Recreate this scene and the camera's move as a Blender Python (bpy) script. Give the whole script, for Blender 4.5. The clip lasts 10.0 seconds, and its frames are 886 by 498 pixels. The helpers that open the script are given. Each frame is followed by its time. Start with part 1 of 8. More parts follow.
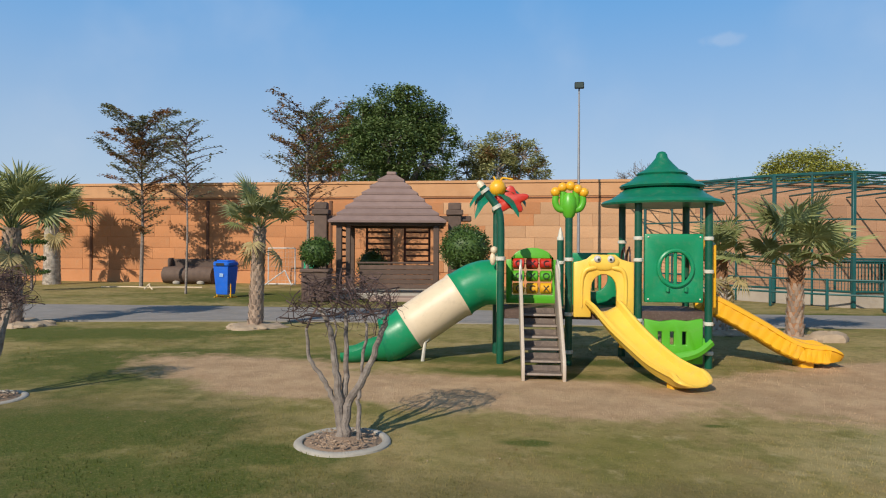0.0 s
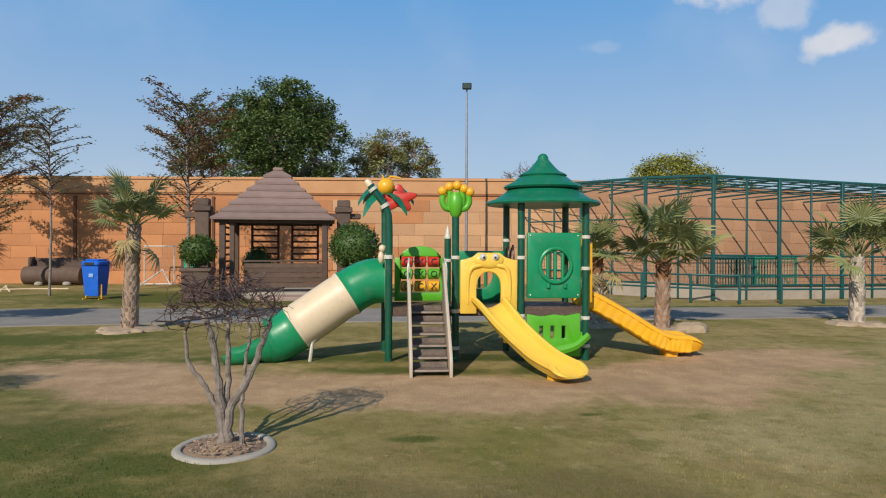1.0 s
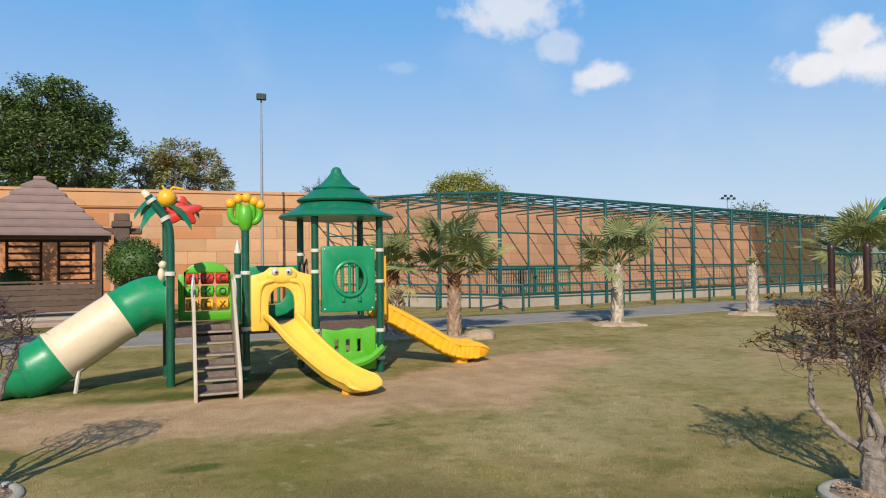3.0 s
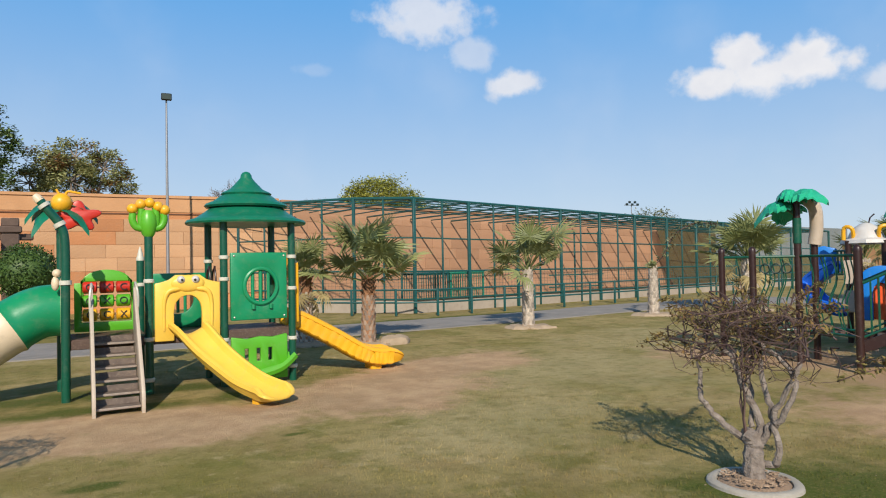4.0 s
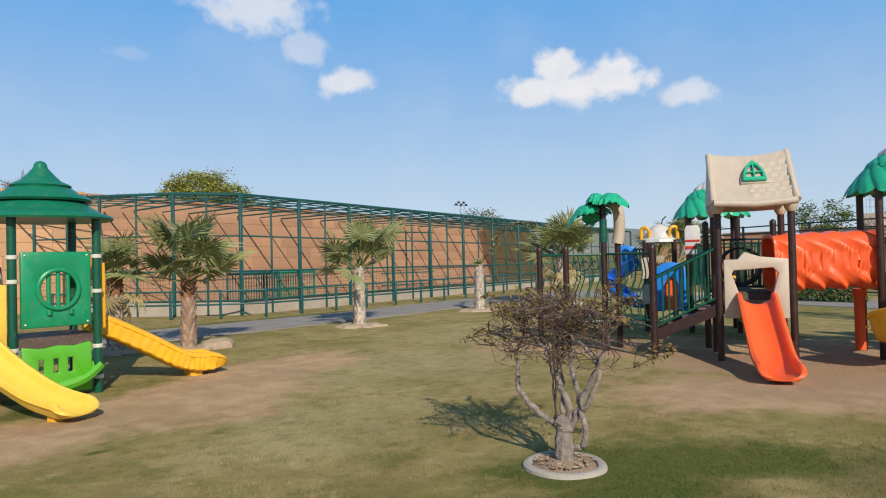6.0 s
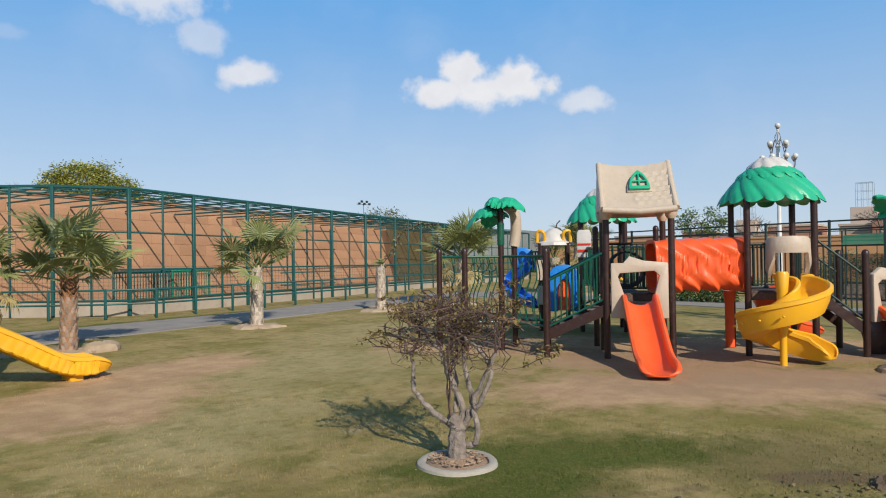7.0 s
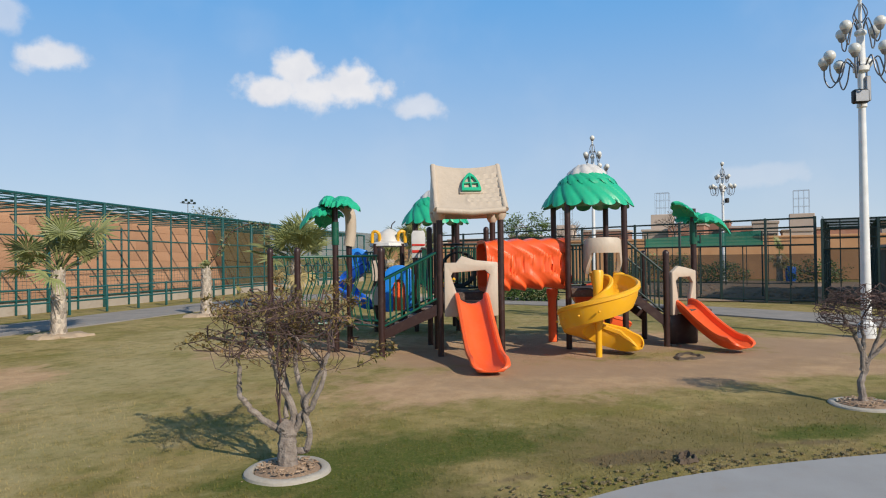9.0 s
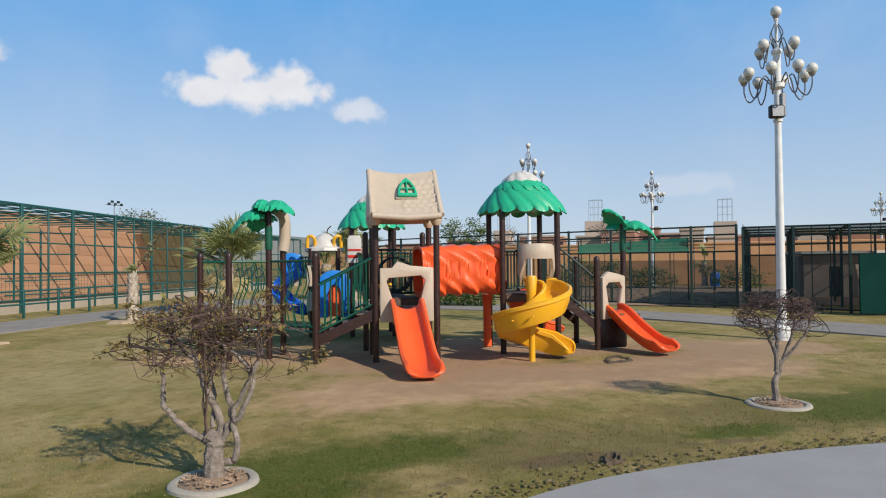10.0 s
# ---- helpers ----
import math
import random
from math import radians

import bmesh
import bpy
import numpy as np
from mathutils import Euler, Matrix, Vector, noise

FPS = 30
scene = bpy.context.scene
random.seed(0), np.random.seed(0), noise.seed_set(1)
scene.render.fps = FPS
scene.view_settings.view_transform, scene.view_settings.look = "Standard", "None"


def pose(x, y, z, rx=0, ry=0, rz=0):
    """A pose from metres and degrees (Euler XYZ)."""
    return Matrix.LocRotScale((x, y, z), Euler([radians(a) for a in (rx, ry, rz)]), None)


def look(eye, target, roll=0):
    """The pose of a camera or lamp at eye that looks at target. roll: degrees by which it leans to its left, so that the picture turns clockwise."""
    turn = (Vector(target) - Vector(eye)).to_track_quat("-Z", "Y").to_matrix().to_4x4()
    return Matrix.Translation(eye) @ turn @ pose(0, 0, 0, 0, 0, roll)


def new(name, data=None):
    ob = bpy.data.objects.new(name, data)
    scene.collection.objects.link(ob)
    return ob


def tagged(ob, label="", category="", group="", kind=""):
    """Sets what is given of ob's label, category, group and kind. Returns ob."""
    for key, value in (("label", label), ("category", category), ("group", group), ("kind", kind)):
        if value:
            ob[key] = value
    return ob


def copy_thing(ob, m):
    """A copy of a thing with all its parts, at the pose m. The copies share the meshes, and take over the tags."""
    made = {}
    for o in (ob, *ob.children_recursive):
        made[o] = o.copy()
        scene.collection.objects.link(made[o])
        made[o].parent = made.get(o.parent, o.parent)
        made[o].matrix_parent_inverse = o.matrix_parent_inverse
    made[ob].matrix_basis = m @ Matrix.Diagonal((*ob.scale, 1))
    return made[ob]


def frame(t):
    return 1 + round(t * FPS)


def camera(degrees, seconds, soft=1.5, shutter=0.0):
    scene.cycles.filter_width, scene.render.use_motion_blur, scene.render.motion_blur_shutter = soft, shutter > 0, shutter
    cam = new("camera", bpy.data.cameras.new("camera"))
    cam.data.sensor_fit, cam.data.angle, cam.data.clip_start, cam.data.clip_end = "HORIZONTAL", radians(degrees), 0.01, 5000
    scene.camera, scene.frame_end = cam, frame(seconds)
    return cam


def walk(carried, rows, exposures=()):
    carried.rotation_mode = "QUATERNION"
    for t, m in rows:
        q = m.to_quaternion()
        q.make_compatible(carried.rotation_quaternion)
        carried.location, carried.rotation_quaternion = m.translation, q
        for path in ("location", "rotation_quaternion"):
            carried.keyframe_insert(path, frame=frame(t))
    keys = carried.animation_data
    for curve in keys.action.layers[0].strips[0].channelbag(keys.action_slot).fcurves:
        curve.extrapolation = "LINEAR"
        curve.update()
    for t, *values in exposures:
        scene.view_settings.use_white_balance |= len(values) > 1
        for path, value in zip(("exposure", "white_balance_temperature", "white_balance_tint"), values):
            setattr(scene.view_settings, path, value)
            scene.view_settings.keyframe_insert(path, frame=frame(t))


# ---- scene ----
cam = camera(67.9, 10.0, soft=1.1)
PATH = [
    (0, (1.573, -2.8, 1.782), (1.268, -0.823, 1.78), 0.3),
    (0.5, (1.602, -2.811, 1.792), (1.456, -0.816, 1.786), 0.2),
    (1, (1.611, -2.841, 1.801), (1.637, -0.841, 1.792), 0.2),
    (1.5, (1.625, -2.862, 1.801), (1.823, -0.872, 1.795), 0.3),
    (2, (1.652, -2.845, 1.793), (2.009, -0.877, 1.799), 0.2),
    (2.5, (1.717, -2.804, 1.771), (2.207, -0.865, 1.793), -0.3),
    (4, (1.746, -2.91, 1.793), (2.597, -1.101, 1.837), -1.1),
    (4.5, (1.768, -2.895, 1.795), (2.733, -1.143, 1.838), -1.2),
    (5, (1.808, -2.851, 1.787), (2.877, -1.161, 1.829), -1.4),
    (5.5, (1.829, -2.857, 1.785), (2.998, -1.236, 1.822), -1.5),
    (7, (1.799, -3.004, 1.828), (3.285, -1.666, 1.849), -0.8),
    (7.5, (1.833, -2.964, 1.803), (3.414, -1.74, 1.832), -0.5),
    (8, (1.907, -2.903, 1.769), (3.566, -1.786, 1.803), -0.5),
    (8.5, (1.943, -2.885, 1.75), (3.663, -1.865, 1.783), -0.6),
    (9, (1.929, -2.916, 1.771), (3.699, -1.986, 1.794), -0.8),
    (9.5, (1.937, -2.942, 1.775), (3.748, -2.093, 1.802), -0.7),
    (10, (1.938, -2.966, 1.784), (3.787, -2.205, 1.819), -0.6),
]
walk(cam, [(t, look(eye, target, roll)) for t, eye, target, roll in PATH],
     [(0, -0.10), (0.5, -0.16), (1, -0.18), (1.5, -0.04), (2, 0.08), (2.7, 0.07), (4, 0.02), (5.5, 0.0), (10, -0.03)])

# ---- world and sun ----
SUN_EL, SUN_AZ = 33.0, 202.5          # degrees; azimuth clockwise from +y

world = bpy.data.worlds.new("world")
scene.world = world
world.use_nodes = True
wt = world.node_tree
wt.nodes.clear()


def wn(kind, **sets):
    n = wt.nodes.new(kind)
    for k, v in sets.items():
        setattr(n, k, v)
    return n


def wmath(op, a, b=None, c=None):
    n = wn("ShaderNodeMath", operation=op)
    for i, x in enumerate((a, b, c)):
        if x is None:
            continue
        if isinstance(x, (int, float)):
            n.inputs[i].default_value = x
        else:
            wt.links.new(x, n.inputs[i])
    return n.outputs[0]


def build_sky():
    sky = wn("ShaderNodeTexSky", sky_type="NISHITA", sun_disc=False)
    sky.sun_elevation, sky.sun_rotation = radians(SUN_EL), radians(SUN_AZ)
    sky.air_density, sky.dust_density, sky.ozone_density = 1.0, 0.15, 3.0
    geo = wn("ShaderNodeTexCoord")
    sep = wn("ShaderNodeSeparateXYZ")
    wt.links.new(geo.outputs["Generated"], sep.inputs[0])
    az = wmath("MULTIPLY", wmath("ARCTAN2", sep.outputs[0], sep.outputs[1]), 180 / math.pi)
    el = wmath("MULTIPLY", wmath("ARCSINE", sep.outputs[2]), 180 / math.pi)
    comb = wn("ShaderNodeCombineXYZ")
    wt.links.new(az, comb.inputs[0]), wt.links.new(el, comb.inputs[1])
    puff = wn("ShaderNodeTexNoise", noise_dimensions="3D")
    puff.inputs["Scale"].default_value, puff.inputs["Detail"].default_value, puff.inputs["Roughness"].default_value = 0.42, 6.0, 0.55
    wt.links.new(comb.outputs[0], puff.inputs["Vector"])
    wisp = wn("ShaderNodeTexNoise", noise_dimensions="3D")
    wisp.inputs["Scale"].default_value, wisp.inputs["Detail"].default_value = 0.09, 4.0
    wt.links.new(comb.outputs[0], wisp.inputs["Vector"])
    shift = wmath("MULTIPLY", wmath("SUBTRACT", puff.outputs["Fac"], 0.5), 1.7)
    cover = None
    for a0, e0, ra, re, dens in CLOUDS:
        dx = wmath("DIVIDE", wmath("SUBTRACT", az, a0), ra)
        dy = wmath("DIVIDE", wmath("SUBTRACT", el, e0), re)
        r = wmath("SQRT", wmath("ADD", wmath("MULTIPLY", dx, dx), wmath("MULTIPLY", dy, dy)))
        m = wmath("SUBTRACT", wmath("SUBTRACT", 1.0, r), shift)
        k = wn("ShaderNodeMapRange", interpolation_type="SMOOTHSTEP")
        k.inputs["From Min"].default_value, k.inputs["From Max"].default_value = 0.0, 0.6
        k.inputs["To Max"].default_value = dens
        wt.links.new(m, k.inputs["Value"])
        cover = k.outputs[0] if cover is None else wmath("MAXIMUM", cover, k.outputs[0])
    haze = wn("ShaderNodeMapRange", interpolation_type="SMOOTHSTEP")
    haze.inputs["From Min"].default_value, haze.inputs["From Max"].default_value = 0.45, 0.8
    haze.inputs["To Max"].default_value = 0.14
    wt.links.new(wisp.outputs["Fac"], haze.inputs["Value"])
    cover = wmath("MAXIMUM", cover, haze.outputs[0])
    body = wn("ShaderNodeMix", data_type="RGBA")
    body.inputs["A"].default_value = (5.2, 5.4, 6.0, 1)
    body.inputs["B"].default_value = (7.2, 7.1, 7.1, 1)
    wt.links.new(puff.outputs["Fac"], body.inputs["Factor"])
    # pale winter haze low down, deeper blue above
    lift = wn("ShaderNodeMapRange", interpolation_type="SMOOTHSTEP")
    lift.inputs["From Min"].default_value, lift.inputs["From Max"].default_value = -2.0, 27.0
    wt.links.new(el, lift.inputs["Value"])
    air = wn("ShaderNodeMix", data_type="RGBA")
    air.inputs["A"].default_value, air.inputs["B"].default_value = (4.0, 4.85, 5.85, 1), (0.78, 2.95, 6.2, 1)
    wt.links.new(lift.outputs[0], air.inputs["Factor"])
    # the clear zenith is darker than the air above the horizon
    high = wn("ShaderNodeMapRange", interpolation_type="SMOOTHSTEP")
    high.inputs["From Min"].default_value, high.inputs["From Max"].default_value = 27.0, 62.0
    wt.links.new(el, high.inputs["Value"])
    dome = wn("ShaderNodeMix", data_type="RGBA")
    dome.inputs["B"].default_value = (0.62, 0.95, 1.45, 1)
    wt.links.new(high.outputs[0], dome.inputs["Factor"]), wt.links.new(air.outputs["Result"], dome.inputs["A"])
    air = dome
    both = wn("ShaderNodeMix", data_type="RGBA")
    both.inputs["Factor"].default_value = 0.88
    wt.links.new(sky.outputs[0], both.inputs["A"]), wt.links.new(air.outputs["Result"], both.inputs["B"])
    mix = wn("ShaderNodeMix", data_type="RGBA")
    wt.links.new(cover, mix.inputs["Factor"])
    wt.links.new(both.outputs["Result"], mix.inputs["A"])
    wt.links.new(body.outputs["Result"], mix.inputs["B"])
    bg = wn("ShaderNodeBackground")
    bg.inputs["Strength"].default_value = SKY_STRENGTH
    wt.links.new(mix.outputs["Result"], bg.inputs["Color"])
    out = wn("ShaderNodeOutputWorld")
    wt.links.new(bg.outputs[0], out.inputs[0])


SKY_STRENGTH = 0.131
# azimuth, elevation, half width, half height (degrees), density
CLOUDS = [
    (24.0, 20.6, 5.6, 2.6, 0.75), (28.0, 17.6, 2.6, 1.9, 0.5), (31.4, 15.1, 2.7, 1.4, 0.85),
    (48.0, 14.0, 3.6, 1.5, 1.0), (49.8, 15.8, 2.6, 2.0, 1.0), (54.6, 14.2, 4.2, 1.7, 1.0), (51.2, 13.9, 4.0, 1.9, 1.0), (55.0, 15.2, 2.3, 1.7, 1.0), (60.4, 12.8, 2.6, 1.4, 0.7),
    (14.0, 16.4, 1.9, 0.7, 0.16), (88.0, 6.0, 5.0, 1.2, 0.3),
]
build_sky()

sun = new("sun", bpy.data.lights.new("sun", "SUN"))
sun.data.energy, sun.data.angle, sun.data.color = 4.65, radians(0.6), (1.0, 0.90, 0.76)
_a, _e = radians(SUN_AZ), radians(SUN_EL)
sun_to = Vector((math.sin(_a) * math.cos(_e), math.cos(_a) * math.cos(_e), math.sin(_e)))
sun.matrix_world = look(sun_to * 60, (0, 0, 0))


# ---- mesh and material helpers ----
class Mesh:
    """Collects faces of one part."""

    def __init__(self):
        self.v, self.f = [], []

    def add(self, verts, faces):
        n = len(self.v)
        self.v += [tuple(p) for p in verts]
        self.f += [tuple(i + n for i in f) for f in faces]
        return self

    def box(self, c, s, m=None, bev=None, rz=0.0):
        """Chamfered box: centre, full size, optional matrix."""
        hx, hy, hz = (a / 2 for a in s)
        b = min(hx, hy, hz) * 0.35 if bev is None else min(bev, min(hx, hy, hz) * 0.9)
        vs = []
        for sx in (-1, 1):
            for sy in (-1, 1):
                for sz in (-1, 1):
                    for ax in range(3):
                        p = [sx * (hx - b), sy * (hy - b), sz * (hz - b)]
                        p[ax] = (sx * hx, sy * hy, sz * hz)[ax]
                        vs.append(Vector(p))
        mm = Matrix.Translation(c) @ Matrix.Rotation(radians(rz), 4, "Z")
        if m is not None:
            mm = m @ mm
        return self.add([mm @ p for p in vs], BOX_FACES)

    def tube(self, pts, r, n=8, caps=True):
        """Tube through points; r one radius or one each."""
        pts = [Vector(p) for p in pts]
        rs = [r] * len(pts) if isinstance(r, (int, float)) else r
        vs, fs, side = [], [], None
        for i, p in enumerate(pts):
            d = (pts[min(i + 1, len(pts) - 1)] - pts[max(i - 1, 0)])
            d = d.normalized() if d.length > 1e-9 else Vector((0, 0, 1))
            if side is None:
                side = d.orthogonal().normalized()
            else:
                side = (side - d * side.dot(d))
                side = side.normalized() if side.length > 1e-6 else d.orthogonal().normalized()
            up = d.cross(side)
            for k in range(n):
                a = 2 * math.pi * k / n
                vs.append(p + (side * math.cos(a) + up * math.sin(a)) * rs[i])
        for i in range(len(pts) - 1):
            for k in range(n):
                fs.append((i * n + k, i * n + (k + 1) % n, (i + 1) * n + (k + 1) % n, (i + 1) * n + k))
        if caps:
            fs.append(tuple(range(n))[::-1])
            fs.append(tuple((len(pts) - 1) * n + k for k in range(n)))
        return self.add(vs, fs)

    def lathe(self, prof, n=24, m=None, wave=None):
        """Profile of (radius, z) turned about z. wave(angle, i) scales the radius."""
        vs, fs = [], []
        for i, (r, z) in enumerate(prof):
            for k in range(n):
                a = 2 * math.pi * k / n
                q, dz = (r, 0.0) if wave is None else wave(a, i, r)
                vs.append(Vector((q * math.cos(a), q * math.sin(a), z + dz)))
        for i in range(len(prof) - 1):
            for k in range(n):
                fs.append((i * n + k, i * n + (k + 1) % n, (i + 1) * n + (k + 1) % n, (i + 1) * n + k))
        fs.append(tuple(range(n))[::-1])
        fs.append(tuple((len(prof) - 1) * n + k for k in range(n)))
        return self.add(vs if m is None else [m @ p for p in vs], fs)

    def sweep(self, pts, prof, sides=None, caps=True, closed=True):
        """Profile of (sideways, up) carried along points; sides: horizontal right vectors."""
        pts = [Vector(p) for p in pts]
        vs, fs, n = [], [], len(prof(0) if callable(prof) else prof)
        for i, p in enumerate(pts):
            d = (pts[min(i + 1, len(pts) - 1)] - pts[max(i - 1, 0)]).normalized()
            s = Vector(sides[i]).normalized() if sides else d.cross(Vector((0, 0, 1))).normalized()
            u = s.cross(d).normalized()
            vs += [p + s * a + u * b for a, b in (prof(i) if callable(prof) else prof)]
        for i in range(len(pts) - 1):
            for k in range(n if closed else n - 1):
                fs.append((i * n + k, i * n + (k + 1) % n, (i + 1) * n + (k + 1) % n, (i + 1) * n + k))
        if caps and closed:
            fs.append(tuple(range(n))[::-1])
            fs.append(tuple((len(pts) - 1) * n + k for k in range(n)))
        return self.add(vs, fs)

    def plate(self, outer, holes, y0, y1, m=None, bev=0.012):
        """Flat panel in the xz plane with holes, from y0 to y1, chamfered rim."""
        bm = bmesh.new()
        edges = []
        for loop in (outer, *holes):
            vv = [bm.verts.new((x, y0, z)) for x, z in loop]
            edges += [bm.edges.new((vv[i], vv[(i + 1) % len(vv)])) for i in range(len(vv))]
        bmesh.ops.triangle_fill(bm, use_beauty=True, use_dissolve=True, edges=edges)
        geo = bmesh.ops.extrude_face_region(bm, geom=bm.faces[:])
        bmesh.ops.translate(bm, vec=(0, y1 - y0, 0), verts=[g for g in geo["geom"] if isinstance(g, bmesh.types.BMVert)])
        bmesh.ops.recalc_face_normals(bm, faces=bm.faces[:])
        if bev:
            rim = [e for e in bm.edges if len(e.link_faces) == 2 and e.calc_face_angle(0) > 1.2]
            bmesh.ops.bevel(bm, geom=rim, offset=bev, segments=2, profile=0.5, affect="EDGES")
        bm.verts.index_update()
        vs = [v.co.copy() for v in bm.verts]
        fs = [tuple(v.index for v in f.verts) for f in bm.faces]
        bm.free()
        return self.add(vs if m is None else [m @ p for p in vs], fs)

    def ball(self, c, r, n=14, m=4, sc=(1, 1, 1)):
        rings = max(m, n // 2)
        prof = [(r * math.sin(math.pi * (i + 0.02) / (rings + 0.04)), -r * math.cos(math.pi * (i + 0.02) / (rings + 0.04))) for i in range(rings + 1)]
        return self.lathe(prof, n, Matrix.Translation(c) @ Matrix.Diagonal((*sc, 1)))

    def mesh(self, name, mat, smooth=True, fix=True, sharp=38):
        me = bpy.data.meshes.new(name)
        me.from_pydata(self.v, [], self.f)
        if fix:
            bm = bmesh.new()
            bm.from_mesh(me)
            bmesh.ops.recalc_face_normals(bm, faces=bm.faces[:])
            bm.to_mesh(me)
            bm.free()
        for one in (mat if isinstance(mat, (list, tuple)) else (mat,)):
            me.materials.append(one)
        if smooth:
            me.polygons.foreach_set("use_smooth", [True] * len(me.polygons))
            me.set_sharp_from_angle(angle=radians(sharp))
        me.update()
        return me


def box_faces():
    fs, idx = [], lambda c, ax: 3 * (4 * c[0] + 2 * c[1] + c[2]) + ax
    for ax in range(3):
        b, c = (ax + 1) % 3, (ax + 2) % 3
        for s in (0, 1):
            loop = []
            for sb, sc in ((0, 0), (1, 0), (1, 1), (0, 1)):
                k = [0, 0, 0]
                k[ax], k[b], k[c] = s, sb, sc
                loop.append(idx(k, ax))
            fs.append(tuple(loop) if s else tuple(loop[::-1]))
        for sb in (0, 1):
            for sc in (0, 1):
                k0, k1 = [0, 0, 0], [0, 0, 0]
                k0[ax], k1[ax] = 0, 1
                k0[b] = k1[b] = sb
                k0[c] = k1[c] = sc
                fs.append((idx(k0, b), idx(k0, c), idx(k1, c), idx(k1, b)))
    for a in (0, 1):
        for b in (0, 1):
            for c in (0, 1):
                fs.append(tuple(idx((a, b, c), ax) for ax in range(3)))
    return fs


BOX_FACES = box_faces()


def thing(name, label, category, at=(0, 0, 0), rz=0.0, group="", kind=""):
    ob = new(name)
    ob.empty_display_size = 0.2
    ob.matrix_world = pose(*at, 0, 0, rz)
    return tagged(ob, label, category, group, kind)


def part(name, m, mat, parent, label="", **kw):
    ob = new(name, m.mesh(name, mat, **kw))
    ob.parent = parent
    return tagged(ob, label)


def solo(name, m, mat, label, category, kind="", group="", **kw):
    return tagged(new(name, m.mesh(name, mat, **kw)), label, category, group, kind)


def share(name, me, parent, m):
    ob = new(name, me)
    ob.parent = parent
    ob.matrix_basis = m
    return ob


def material(name, col, rough=0.6, col2=None, scale=6.0, fine=60.0, bump=0.15, metal=0.0, amount=0.5, spec=0.5, per=0.0, island=0.0, dirt=None, dirt_amt=0.0, coat=0.0, trans=0.0):
    """Two scales of colour variation, fine relief, optional dirt, per-object or per-island variation."""
    mt = bpy.data.materials.new(name)
    mt.use_nodes = True
    nt = mt.node_tree
    b = nt.nodes["Principled BSDF"]
    tc = nt.nodes.new("ShaderNodeTexCoord")
    n1, n2 = nt.nodes.new("ShaderNodeTexNoise"), nt.nodes.new("ShaderNodeTexNoise")
    for n, s, d in ((n1, scale, 4), (n2, fine, 3)):
        n.inputs["Scale"].default_value, n.inputs["Detail"].default_value = s, d
        nt.links.new(tc.outputs["Object"], n.inputs["Vector"])
    c2 = col2 or tuple(c * 0.72 for c in col)
    ramp = nt.nodes.new("ShaderNodeMapRange")
    ramp.inputs["From Min"].default_value, ramp.inputs["From Max"].default_value = 0.35, 0.68
    nt.links.new(n1.outputs["Fac"], ramp.inputs["Value"])
    mul = nt.nodes.new("ShaderNodeMath")
    mul.operation = "MULTIPLY"
    mul.inputs[1].default_value = amount
    nt.links.new(ramp.outputs[0], mul.inputs[0])
    mix = nt.nodes.new("ShaderNodeMix")
    mix.data_type = "RGBA"
    mix.inputs["A"].default_value, mix.inputs["B"].default_value = (*col, 1), (*c2, 1)
    nt.links.new(mul.outputs[0], mix.inputs["Factor"])
    out = mix.outputs["Result"]
    if dirt:
        n3 = nt.nodes.new("ShaderNodeTexNoise")
        n3.inputs["Scale"].default_value, n3.inputs["Detail"].default_value, n3.inputs["Roughness"].default_value = scale * 2.7, 7, 0.7
        nt.links.new(tc.outputs["Object"], n3.inputs["Vector"])
        k = nt.nodes.new("ShaderNodeMapRange")
        k.inputs["From Min"].default_value, k.inputs["From Max"].default_value, k.inputs["To Max"].default_value = 0.52, 0.75, dirt_amt
        nt.links.new(n3.outputs["Fac"], k.inputs["Value"])
        mx = nt.nodes.new("ShaderNodeMix")
        mx.data_type = "RGBA"
        mx.inputs["B"].default_value = (*dirt, 1)
        nt.links.new(k.outputs[0], mx.inputs["Factor"]), nt.links.new(out, mx.inputs["A"])
        out = mx.outputs["Result"]
    if per or island:
        if island:
            g = nt.nodes.new("ShaderNodeNewGeometry")
            src, amt = g.outputs["Random Per Island"], island
        else:
            g = nt.nodes.new("ShaderNodeObjectInfo")
            src, amt = g.outputs["Random"], per
        hsv = nt.nodes.new("ShaderNodeHueSaturation")
        r1 = nt.nodes.new("ShaderNodeMapRange")
        r1.inputs["To Min"].default_value, r1.inputs["To Max"].default_value = 1 - amt, 1 + amt
        nt.links.new(src, r1.inputs["Value"]), nt.links.new(r1.outputs[0], hsv.inputs["Value"])
        nt.links.new(out, hsv.inputs["Color"])
        out = hsv.outputs[0]
    nt.links.new(out, b.inputs["Base Color"])
    rr = nt.nodes.new("ShaderNodeMapRange")
    rr.inputs["To Min"].default_value, rr.inputs["To Max"].default_value = max(rough - 0.08, 0.02), min(rough + 0.12, 1)
    nt.links.new(n1.outputs["Fac"], rr.inputs["Value"]), nt.links.new(rr.outputs[0], b.inputs["Roughness"])
    b.inputs["Metallic"].default_value = metal
    b.inputs["Specular IOR Level"].default_value = spec
    b.inputs["Coat Weight"].default_value = coat
